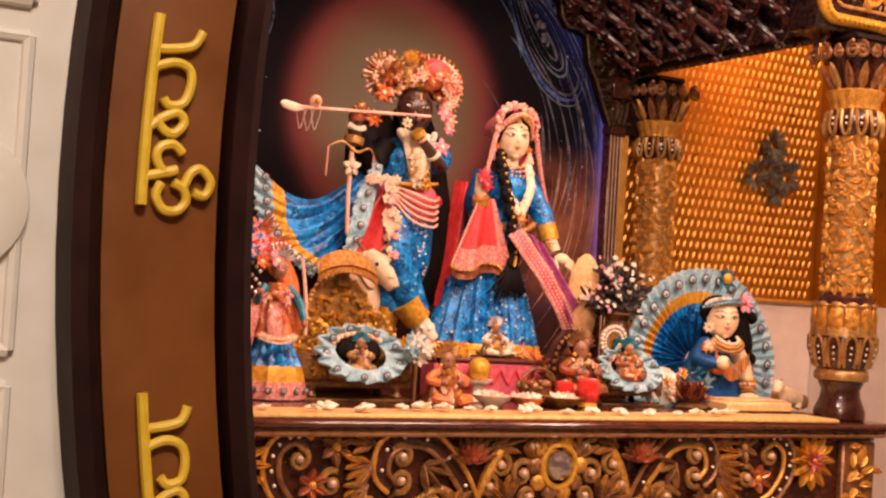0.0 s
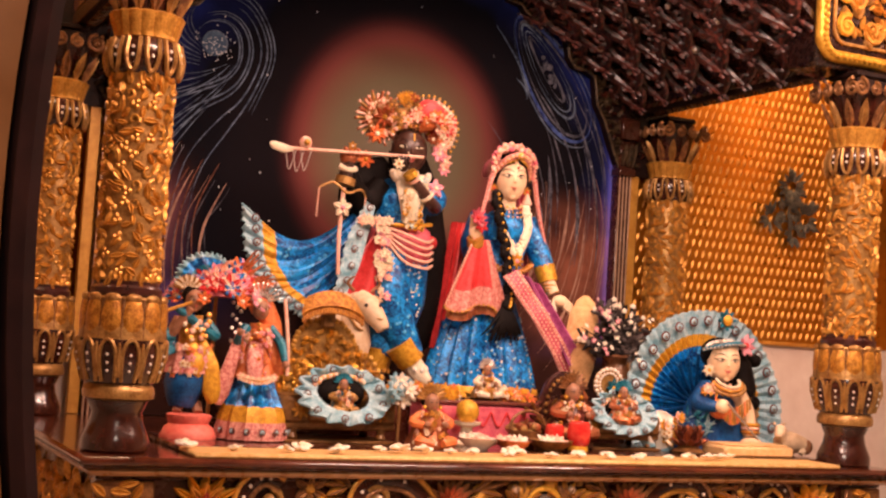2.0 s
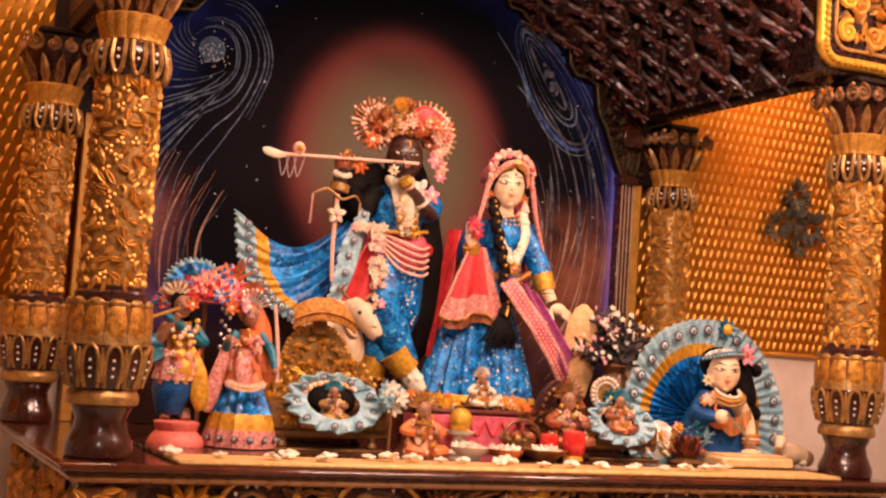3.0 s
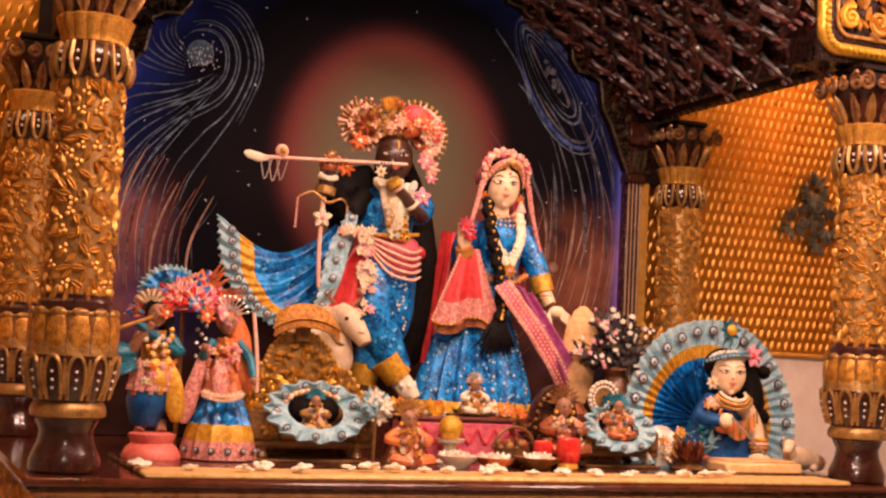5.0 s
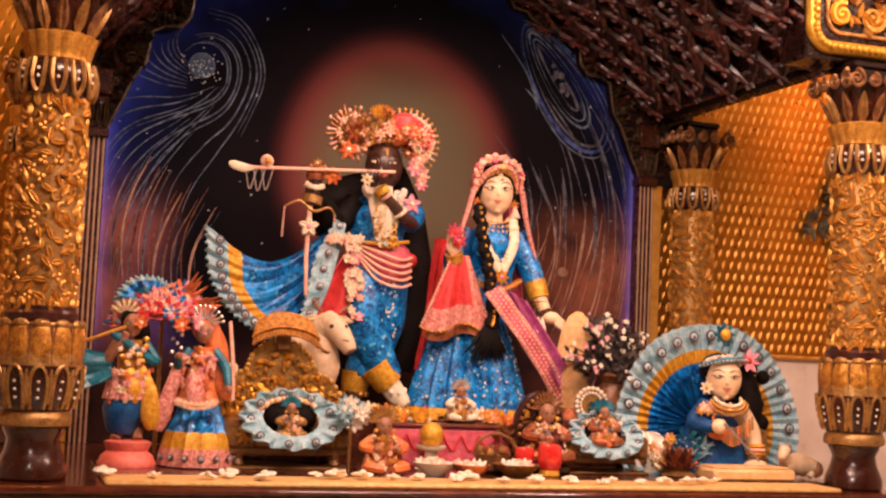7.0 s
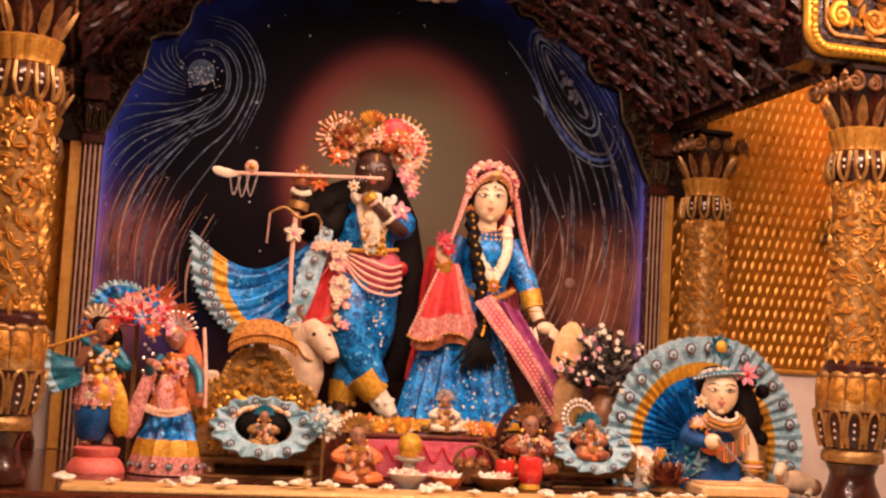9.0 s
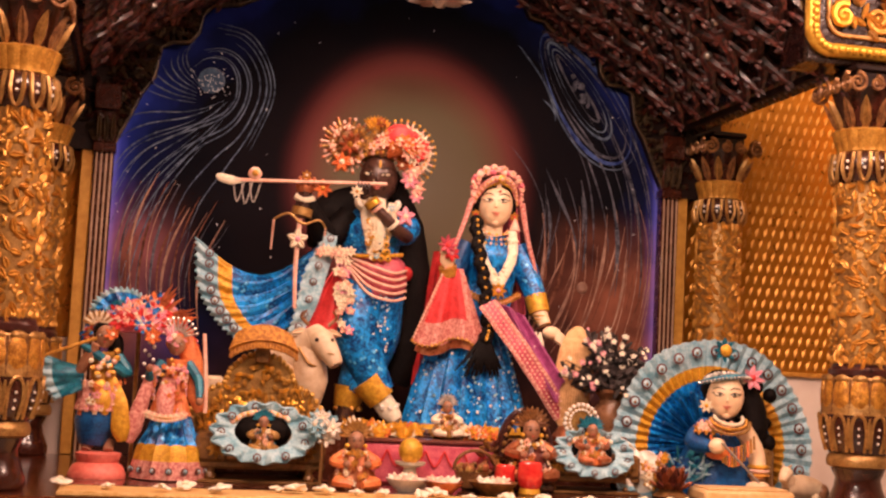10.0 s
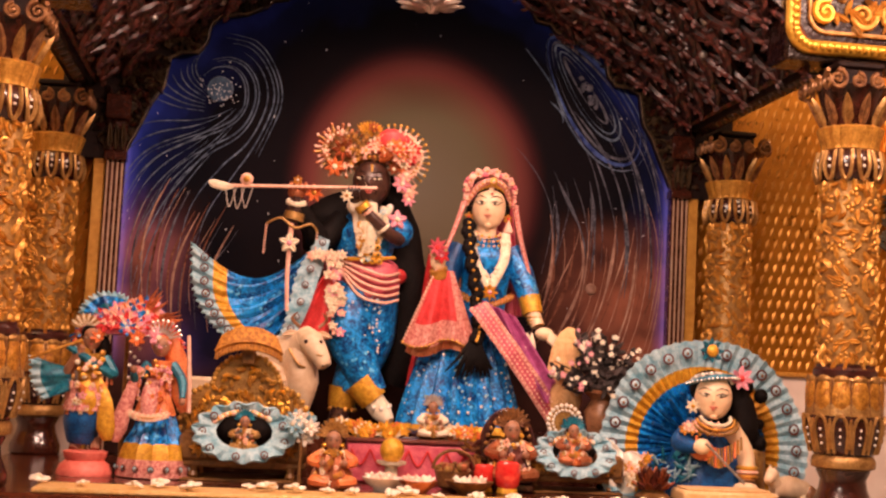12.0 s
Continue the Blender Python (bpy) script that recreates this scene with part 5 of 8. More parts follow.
def build_flute_figure():
    sh = Shape()
    Y = 0.70
    r = random.Random(51)
    # legs: one straight, one crossed in front on its toes
    limb(sh, [(-0.11, Y + 0.03, 1.62), (-0.12, Y + 0.02, 1.45), (-0.165, Y, 1.32), (-0.185, Y, 1.27)], (0.085, 0.085, 0.062, 0.05), BLUE_SATIN, 14)
    limb(sh, [(-0.17, Y, 1.62), (-0.19, Y - 0.03, 1.47), (-0.14, Y - 0.05, 1.34), (-0.10, Y - 0.06, 1.27)], (0.08, 0.08, 0.058, 0.045), BLUE_SATIN, 14)
    limb(sh, [(-0.19, Y, 1.285), (-0.20, Y, 1.22)], (0.052, 0.042), YELLOW_TRIM, 12)
    limb(sh, [(-0.15, Y - 0.065, 1.31), (-0.10, Y - 0.07, 1.25)], (0.054, 0.046), YELLOW_TRIM, 12)
    limb(sh, [(-0.105, Y - 0.07, 1.255), (-0.075, Y - 0.08, 1.215), (-0.05, Y - 0.10, 1.185)], (0.036, 0.034, 0.018), CREAM, 9)
    limb(sh, [(-0.20, Y, 1.22), (-0.215, Y - 0.05, 1.178), (-0.235, Y - 0.11, 1.166)], (0.032, 0.03, 0.014), BLACK_STONE, 9)
    for a in range(9):
        b = 2 * math.pi * a / 9
        sh.ball((-0.195 + 0.04 * math.cos(b), Y + 0.04 * math.sin(b), 1.215), 0.009, GOLD, 6, 4)
        sh.ball((-0.085 + 0.036 * math.cos(b), Y - 0.075 + 0.036 * math.sin(b), 1.235 + 0.01 * math.sin(b)), 0.008, BEAD_WHITE, 6, 4)
    # torso, bodice, shoulders
    limb(sh, [(-0.135, Y, 1.60), (-0.15, Y, 1.70), (-0.145, Y - 0.005, 1.79), (-0.14, Y, 1.855)], (0.105, 0.088, 0.10, 0.062), BLUE_SATIN, 16, 0.72)
    limb(sh, [(-0.14, Y, 1.85), (-0.143, Y - 0.01, 1.92)], (0.04, 0.036), BLACK_STONE, 10)
    # black cloak of hair at the back
    limb(sh, [(-0.12, Y + 0.06, 1.98), (-0.06, Y + 0.075, 1.80), (-0.01, Y + 0.07, 1.60), (0.0, Y + 0.07, 1.42), (-0.03, Y + 0.07, 1.30)], (0.06, 0.10, 0.085, 0.075, 0.04), BLACK_HAIR, 12, 0.55)
    limb(sh, [(-0.17, Y + 0.07, 1.90), (-0.27, Y + 0.06, 1.83), (-0.30, Y + 0.05, 1.72)], (0.05, 0.08, 0.05), BLACK_HAIR, 10, 0.5)
    # arms: both raised to the flute
    limb(sh, [(-0.22, Y, 1.83), (-0.29, Y - 0.02, 1.76), (-0.335, Y - 0.06, 1.80), (-0.385, Y - 0.09, 1.875)], (0.045, 0.044, 0.034, 0.024), BLACK_HAIR, 10)
    limb(sh, [(-0.055, Y, 1.83), (-0.042, Y - 0.05, 1.77)], (0.044, 0.036), BLUE_SATIN, 10)
    limb(sh, [(-0.042, Y - 0.05, 1.775), (-0.09, Y - 0.10, 1.79), (-0.175, Y - 0.125, 1.865)], (0.024, 0.021, 0.015), DARK_FACE, 10)
    sh.ball((-0.038, Y - 0.035, 1.80), (0.042, 0.04, 0.045), BLUE_SATIN, 12, 8)
    for k in (0, 3):
        limb(sh, [(-0.10 - 0.018 * k, Y - 0.108 - 0.004 * k, 1.798 + 0.017 * k), (-0.106 - 0.018 * k, Y - 0.11 - 0.004 * k, 1.804 + 0.017 * k)], (0.0262 - 0.001 * k, 0.0262 - 0.001 * k), (CREAM, YELLOW_TRIM, CREAM, PEACH)[k], 10)
    sh.sheet(lambda u, v: (-0.185 + 0.06 * u + 0.012 * v, Y - 0.075 - 0.022 * math.sin(math.pi * u) - 0.018 * math.sin(math.pi * v), 1.885 - 0.17 * v), 8, 12, CREAM, 0.006)
    limb(sh, [(-0.168, Y - 0.125, 1.858), (-0.18, Y - 0.128, 1.872)], (0.026, 0.024), GOLD_BRIGHT, 10)
    limb(sh, [(-0.412, Y - 0.095, 1.872), (-0.385, Y - 0.105, 1.860), (-0.355, Y - 0.095, 1.866)], (0.010, 0.014, 0.010), CREAM, 9)
    limb(sh, [(-0.386, Y - 0.09, 1.835), (-0.385, Y - 0.095, 1.90)], (0.026, 0.022), BLACK_STONE, 9)
    limb(sh, [(-0.39, Y - 0.09, 1.81), (-0.385, Y - 0.09, 1.835)], (0.034, 0.034), GOLD_DULL, 10)
    sh.ball((-0.385, Y - 0.10, 1.90), (0.030, 0.02, 0.026), COPPER, 9, 6)
    sh.ball((-0.20, Y - 0.125, 1.890), (0.020, 0.016, 0.018), BLACK_STONE, 9, 6)
    for k in range(4):
        limb(sh, [(-0.405 + 0.015 * k, Y - 0.115, 1.905), (-0.405 + 0.015 * k, Y - 0.125, 1.922), (-0.403 + 0.015 * k, Y - 0.11, 1.93)], (0.007, 0.007, 0.005), COPPER, 6)
        limb(sh, [(-0.222 + 0.011 * k, Y - 0.14, 1.893), (-0.224 + 0.011 * k, Y - 0.145, 1.910), (-0.222 + 0.011 * k, Y - 0.135, 1.922)], (0.0055, 0.005, 0.004), BLACK_STONE, 6)
    sh.flower((-0.33, Y - 0.11, 1.90), (0, -1, 0.1), 0.032, 7, ORANGE_CLOTH, GOLD)
    sh.flower((-0.385, Y - 0.13, 1.935), (0, -1, 0.1), 0.017, 6, GOLD, BEAD_WHITE)
    sh.flower((-0.228, Y - 0.15, 1.893), (0, -1, 0.1), 0.022, 7, CREAM, GOLD)
    # flute
    limb(sh, [(-0.63, Y - 0.13, 1.902), (-0.13, Y - 0.125, 1.928)], (0.0055, 0.005), PEACH, 8)
    limb(sh, [(-0.662, Y - 0.13, 1.914), (-0.648, Y - 0.13, 1.908), (-0.615, Y - 0.13, 1.901), (-0.585, Y - 0.13, 1.902)], (0.004, 0.013, 0.014, 0.005), CREAM, 10, 0.4)
    sh.ball((-0.545, Y - 0.13, 1.927), (0.021, 0.014, 0.021), PEACH, 10, 7)
    sh.ball((-0.545, Y - 0.145, 1.927), (0.011, 0.006, 0.011), GOLD, 8, 5)
    for x0, x1, drop in ((-0.61, -0.575, 0.06), (-0.585, -0.55, 0.065), (-0.56, -0.525, 0.06)):
        beads(sh, [(x0, Y - 0.13, 1.90), (x0 * 0.75 + x1 * 0.25, Y - 0.13, 1.90 - drop * 0.8), ((x0 + x1) / 2, Y - 0.13, 1.90 - drop), (x1, Y - 0.13, 1.902)], 0.0024, SILVER, 2.2)
    # face and earrings
    carved_face(sh, (-0.14, Y - 0.025, 1.958), (0.063, 0.058, 0.078), DARK_FACE, BLACK_STONE, CREAM, -14)
    limb(sh, [(-0.146, Y - 0.077, 2.01), (-0.146, Y - 0.08, 1.985)], (0.004, 0.003), YELLOW_TRIM, 5)
    limb(sh, [(-0.172, Y - 0.071, 1.972), (-0.158, Y - 0.078, 1.93)], (0.003, 0.002), CREAM, 5)
    # crown: sun-ray fan, jewelled band, red turban, flowers
    fc = Vector((-0.245, Y + 0.0, 2.06))
    sh.ball(fc, (0.05, 0.03, 0.055), BRONZE, 12, 8)
    for k in range(26):
        a = radians(40 + 12.2 * k)
        d = Vector((math.cos(a), -0.1, math.sin(a)))
        e = 0.088 + 0.008 * math.sin(k * 2.3)
        limb(sh, [fc + d * 0.04, fc + d * e], (0.0060, 0.0042), (GOLD_DULL, COPPER, PEACH)[k % 3], 5)
        sh.ball(fc + d * (e - 0.004) + Vector((0, -0.004, 0)), (0.0055, 0.004, 0.0055), (COPPER, PEACH)[k % 2], 6, 4)
        sh.leaf(fc + d * 0.045 + Vector((0, 0.008, 0)), d, (0, -1, 0), 0.036, 0.013, 0.003, BRONZE)
    sh.flower(fc + Vector((0.005, -0.03, 0.0)), (0, -1, 0), 0.04, 8, COPPER, GOLD)
    sh.flower(fc + Vector((-0.02, -0.035, -0.06)), (0, -1, 0), 0.035, 7, ORANGE_CLOTH, CREAM)
    sh.ball((-0.145, Y + 0.01, 2.055), (0.078, 0.065, 0.055), GOLD_DULL, 14, 8)
    for k in range(17):
        a = math.pi * k / 16
        sh.ball((-0.142 + 0.070 * math.cos(a), Y - 0.062 + 0.02 * abs(math.cos(a)), 2.005 + 0.032 * math.sin(a)), 0.0085, (GOLD, PEACH, COPPER)[k % 3], 7, 5)
    for k in range(34):
        p = (-0.17 + r.gauss(0, 0.035), Y - 0.055 + r.uniform(-0.01, 0.02), 2.075 + r.gauss(0, 0.022))
        sh.flower(p, (r.uniform(-0.5, 0.5), -1, r.uniform(-0.1, 0.5)), r.uniform(0.014, 0.024), 6, (GOLD_DULL, COPPER, PEACH, BRONZE)[k % 4], GOLD)
    limb(sh, [(-0.15, Y - 0.02, 2.045), (-0.09, Y - 0.045, 2.085), (-0.045, Y - 0.02, 2.065), (-0.03, Y, 2.01)], (0.02, 0.052, 0.055, 0.035), RED_CLOTH, 12)
    limb(sh, [(-0.12, Y - 0.05, 2.03), (-0.08, Y - 0.075, 2.06), (-0.05, Y - 0.06, 2.10)], (0.012, 0.028, 0.016), ORANGE_CLOTH, 9)
    for k in range(17):
        a = radians(105 - 11 * k)
        d = Vector((math.cos(a), -0.1, math.sin(a)))
        c = Vector((-0.065, Y, 2.045))
        limb(sh, [c + d * 0.06, c + d * 0.112], (0.005, 0.0025), (CREAM, GOLD_DULL, PEACH)[k % 3], 5)
        sh.ball(c + d * 0.112, 0.005, GOLD_BRIGHT, 6, 4)
        sh.flower(c + d * 0.075 + Vector((0, -0.04, 0)), (0, -1, 0), 0.017, 5, PEACH if k % 2 else CREAM, GOLD)
    for k in range(54):
        a, q = r.uniform(-1.2, 3.4), r.uniform(0.0, 1.0)
        p = (-0.075 + 0.075 * q * math.cos(a), Y - 0.112 + 0.05 * q, 2.055 + 0.062 * q * math.sin(a))
        sh.flower(p, (0.3 * math.cos(a), -1, 0.3 * math.sin(a)), r.uniform(0.014, 0.026), 6, (ORANGE_CLOTH, PEACH, RED_CLOTH, CREAM, GOLD)[k % 5], (GOLD, CREAM)[k % 2], curl=0.006)
    for k in range(20):
        a = radians(60 + 16 * k)
        sh.flower((fc.x + 0.052 * math.cos(a), fc.y - 0.03, fc.z + 0.056 * math.sin(a)), (0, -1, 0), 0.015, 5, (COPPER, GOLD_DULL, PEACH)[k % 3], CREAM)
    for k in range(9):
        a = radians(45 + 11 * k)
        d = Vector((math.cos(a), -0.1, math.sin(a)))
        sh.leaf(Vector((-0.155, Y - 0.02, 2.10)) + d * 0.01, d, (0, -1, 0), 0.055, 0.018, 0.005, YELLOW_TRIM if k % 2 else GOLD)
    for p, rad, m in (((-0.045, Y - 0.06, 1.955), 0.035, PINK_PETAL), ((-0.02, Y - 0.05, 1.935), 0.032, PEACH), ((-0.035, Y - 0.06, 1.985), 0.032, PEACH), ((-0.02, Y - 0.05, 1.905), 0.026, PINK_PETAL), ((-0.075, Y - 0.07, 2.0), 0.024, COPPER)):
        sh.flower(p, (0.1, -1, 0.1), rad, 7, m, CREAM, curl=0.008)
    # garlands and collar
    for k in range(30):
        t = k / 29
        sh.flower((-0.158 - 0.01 * math.sin(t * 3.1) + r.uniform(-0.018, 0.018), Y - 0.104 - 0.01 * math.sin(t * 3), 1.872 - 0.16 * t), (r.uniform(-0.4, 0.4), -1, 0.2), r.uniform(0.010, 0.016), 6, CREAM if k % 4 else YELLOW_TRIM, CREAM, curl=0.004)
        sh.flower((-0.10 - 0.055 * t + r.uniform(-0.010, 0.010), Y - 0.100, 1.855 - 0.16 * t), (r.uniform(-0.4, 0.4), -1, 0.2), r.uniform(0.009, 0.014), 6, CREAM if k % 4 else SKY_FRILL, CREAM, curl=0.004)
    limb(sh, [(-0.185, Y - 0.05, 1.885), (-0.172, Y - 0.085, 1.81), (-0.155, Y - 0.092, 1.705)], (0.020, 0.026, 0.018), CREAM, 12, 0.4)
    limb(sh, [(-0.092, Y - 0.05, 1.875), (-0.108, Y - 0.085, 1.80), (-0.145, Y - 0.09, 1.705)], (0.016, 0.020, 0.016), CREAM, 12, 0.4)
    for k in range(22):
        a = math.pi * (k / 21)
        sh.ball((-0.145 + 0.065 * math.cos(a), Y - 0.065, 1.875 - 0.035 * math.sin(a)), 0.012, CREAM if k % 2 else BEAD_WHITE, 7, 5)
    for i in range(3):
        for j in range(4):
            sh.ball((-0.165 + 0.022 * i + 0.004 * j, Y - 0.098, 1.76 - 0.022 * j), (0.012, 0.006, 0.011), YELLOW_TRIM, 7, 5)
            sh.ball((-0.165 + 0.022 * i + 0.004 * j, Y - 0.104, 1.76 - 0.022 * j), 0.0045, BLACK_STONE, 6, 4)
    sh.flower((-0.055, Y - 0.075, 1.835), (0.1, -1, 0.1), 0.034, 5, PINK_PETAL, CREAM)
    # sash with strings of pearls
    sh.lathe([(0.086, 1.705), (0.104, 1.69), (0.113, 1.655), (0.115, 1.62), (0.104, 1.585), (0.09, 1.575)], PINK_CLOTH, 24, Matrix.Translation((-0.14, Y, 0)) @ Matrix.Shear("XY", 4, (0.0, 0.0)) @ Matrix.Diagonal((1, 0.8, 1, 1)), 14, 0.06)
    for k in range(5):
        z = 1.70 - 0.022 * k
        limb(sh, [(-0.235, Y - 0.055, 1.695 - 0.006 * k), (-0.17, Y - 0.10, z - 0.028), (-0.09, Y - 0.098, z - 0.05), (-0.035, Y - 0.04, z - 0.035)], (0.0045, 0.005, 0.0045), PEACH, 6)
    limb(sh, [(-0.235, Y - 0.06, 1.70), (-0.155, Y - 0.095, 1.70), (-0.055, Y - 0.06, 1.712)], (0.006, 0.007, 0.006), YELLOW_TRIM, 8)
    # flowing cloth to the side
    rim = [(-0.705, Y - 0.03, 1.725), (-0.69, Y - 0.05, 1.57), (-0.61, Y - 0.06, 1.45), (-0.49, Y - 0.06, 1.375)]
    hub = [(-0.29, Y - 0.01, 1.76), (-0.30, Y - 0.02, 1.66), (-0.33, Y - 0.03, 1.55)]
    at = pleat_fan(sh, rim, hub, ((0.17, SKY_FRILL), (0.30, YELLOW_TRIM), (1.0, BLUE_SATIN)), 0.011, 11, 66, 18, 0.12)
    for k in range(11):
        feather_eye(sh, at((k + 0.5) / 11, 0.10) + Vector((0, -0.012, 0)), 0.014)
    # second frilled edge along the body
    rim = [(-0.305, Y - 0.09, 1.765), (-0.37, Y - 0.10, 1.64), (-0.395, Y - 0.10, 1.50), (-0.42, Y - 0.09, 1.42)]
    hub = [(-0.27, Y - 0.07, 1.755), (-0.29, Y - 0.08, 1.66), (-0.33, Y - 0.09, 1.52), (-0.37, Y - 0.08, 1.43)]
    at = pleat_fan(sh, rim, hub, ((1.0, SKY_FRILL),), 0.006, 8, 40, 4)
    for k in range(8):
        feather_eye(sh, at((k + 0.5) / 8, 0.5) + Vector((0, -0.01, 0)), 0.012)
    # red cloth over the thigh
    sh.sheet(lambda u, v: (-0.245 - 0.14 * v * (0.35 + 0.65 * u) + 0.035 * (1 - u) * v, Y - 0.085 - 0.02 * math.sin(6 * u), 1.67 - 0.235 * v + 0.03 * u), 14, 10, RED_CLOTH, 0.006)
    for k in range(44):
        t = r.random()
        sh.flower((-0.255 + 0.02 * t + r.uniform(-0.022, 0.022), Y - 0.105 - r.uniform(0, 0.012), 1.70 - 0.24 * t), (r.uniform(-0.4, 0.4), -1, 0.2), r.uniform(0.012, 0.021), 5, (PEACH, CREAM, CREAM, PINK_PETAL)[k % 4], CREAM, curl=0.005)
    for k in range(9):
        sh.flower((-0.325 + 0.012 * k, Y - 0.105, 1.70 + 0.004 * (k % 3)), (0, -1, 0.2), 0.02, 6, CREAM if k % 3 else PEACH, PEACH)
    # white tasselled staff of ribbon from the raised hand
    limb(sh, [(-0.395, Y - 0.10, 1.80), (-0.40, Y - 0.10, 1.65), (-0.395, Y - 0.10, 1.52)], (0.008, 0.007, 0.006), PEACH, 8)
    sh.flower((-0.40, Y - 0.115, 1.735), (0, -1, 0), 0.034, 5, CREAM, PINK_PETAL)
    limb(sh, [(-0.475, Y - 0.09, 1.795), (-0.43, Y - 0.10, 1.815), (-0.385, Y - 0.11, 1.785), (-0.335, Y - 0.10, 1.80), (-0.31, Y - 0.09, 1.775)], (0.003, 0.004, 0.005, 0.004, 0.003), GOLD_DULL, 8)
    for x, z0, z1 in ((-0.475, 1.79, 1.70), (-0.312, 1.775, 1.71)):
        beads(sh, [(x, Y - 0.09, z0), (x - 0.004, Y - 0.09, z1)], 0.004, PEACH, 2.4)
    # red pompom and pearls behind the hip
    sh.ball((-0.035, Y - 0.01, 1.655), (0.028, 0.024, 0.026), RED_CLOTH, 12, 8)
    for k in range(70):
        a, b = r.uniform(0, 6.28), r.uniform(1.40, 1.58)
        x = -0.15 + 0.055 * math.cos(a)
        sh.ball((x, Y - 0.075 - r.uniform(0.0, 0.02), b), 0.0045, BEAD_WHITE if k % 2 else SKY_FRILL, 5, 4)
    single("flute_player_statue", sh, "black stone flute-playing figure in blue silk with flowered crown", "statue")


def build_plinth():
    sh = Shape().lathe([(0.20, 0), (0.205, 0.006), (0.20, 0.016), (0.18, 0.018)], SHELF_DARK, 30, pose(-0.14, 0.62, 1.15))
    single("figure_plinth", sh, "low dark round plinth under the standing figure", "plinth")


def build_lady_figure():
    sh = Shape()
    Y = 0.70
    X = 0.21
    r = random.Random(61)
    # skirt
    prof = [(0.088, 1.575), (0.10, 1.53), (0.125, 1.45), (0.158, 1.36), (0.185, 1.28), (0.207, 1.20), (0.213, 1.168)]
    sh.lathe(prof, BLUE_SATIN, 96, Matrix.Translation((X - 0.02, Y, 0)) @ Matrix.Diagonal((1, 0.78, 1, 1)), 19, 0.17)
    sh.lathe([(0.211, 1.182), (0.217, 1.176), (0.218, 1.158), (0.20, 1.154)], YELLOW_TRIM, 64, Matrix.Translation((X - 0.02, Y, 0)) @ Matrix.Diagonal((1, 0.78, 1, 1)), 22, 0.06)
    for k in range(120):
        a = r.uniform(math.pi * 1.0, math.pi * 2.0)
        z = r.uniform(1.19, 1.42)
        rr = 0.21 - (z - 1.18) * 0.29
        sh.ball((X - 0.02 + rr * 0.98 * math.cos(a), Y + rr * 0.77 * math.sin(a), z), r.uniform(0.003, 0.006), BEAD_WHITE if k % 2 else SKY_FRILL, 5, 4)
    # body
    limb(sh, [(X + 0.03, Y, 1.55), (X + 0.045, Y, 1.64), (X + 0.045, Y - 0.01, 1.73), (X + 0.04, Y, 1.79)], (0.085, 0.078, 0.096, 0.058), BLUE_SATIN, 16, 0.72)
    limb(sh, [(X + 0.04, Y - 0.01, 1.78), (X + 0.042, Y - 0.015, 1.85)], (0.036, 0.032), SKIN, 10)
    # arms
    limb(sh, [(X + 0.125, Y, 1.765), (X + 0.165, Y - 0.02, 1.68), (X + 0.19, Y - 0.05, 1.60)], (0.042, 0.042, 0.034), BLUE_SATIN, 12)
    limb(sh, [(X + 0.188, Y - 0.045, 1.61), (X + 0.20, Y - 0.06, 1.555)], (0.037, 0.034), YELLOW_TRIM, 12)
    limb(sh, [(X + 0.20, Y - 0.06, 1.555), (X + 0.215, Y - 0.075, 1.515)], (0.026, 0.022), SKIN, 10)
    for k in range(3):
        sh.lathe([(0.024, 0), (0.03, 0.004), (0.024, 0.008)], GOLD_BRIGHT, 14, pose(X + 0.203 + 0.004 * k, Y - 0.062, 1.54 - 0.011 * k))
    sh.ball((X + 0.235, Y - 0.09, 1.49), (0.032, 0.02, 0.022), SKIN, 10, 6)
    for k in range(4):
        limb(sh, [(X + 0.245, Y - 0.10, 1.495 - 0.008 * k), (X + 0.27, Y - 0.11, 1.478 - 0.009 * k), (X + 0.275, Y - 0.10, 1.462 - 0.008 * k)], (0.0075, 0.007, 0.005), SKIN, 6)
    limb(sh, [(X - 0.045, Y, 1.765), (X - 0.085, Y - 0.02, 1.67), (X - 0.10, Y - 0.07, 1.635), (X - 0.125, Y - 0.12, 1.675)], (0.044, 0.044, 0.036, 0.024), BLUE_DEEP, 12)
    limb(sh, [(X - 0.122, Y - 0.115, 1.655), (X - 0.13, Y - 0.125, 1.68)], (0.03, 0.03), GOLD, 10)
    sh.ball((X - 0.132, Y - 0.13, 1.705), (0.026, 0.016, 0.032), SKIN, 10, 6)
    for k in range(4):
        limb(sh, [(X - 0.152 + 0.013 * k, Y - 0.135, 1.72), (X - 0.154 + 0.014 * k, Y - 0.14, 1.755)], (0.008, 0.006), SKIN, 6)
    sh.flower((X - 0.14, Y - 0.155, 1.745), (0, -1, 0.2), 0.034, 8, PINK_CLOTH, RED_CLOTH, curl=0.012)
    sh.flower((X - 0.125, Y - 0.155, 1.72), (0, -1, 0.2), 0.028, 6, RED_CLOTH, PINK_PETAL)
    # face, hair, headband, veil
    carved_face(sh, (X + 0.042, Y - 0.032, 1.903), (0.057, 0.057, 0.078), SKIN, EYE_DARK, CREAM, -12)
    sh.ball((X + 0.042, Y - 0.005, 1.93), (0.066, 0.06, 0.068), BLACK_HAIR, 14, 9)
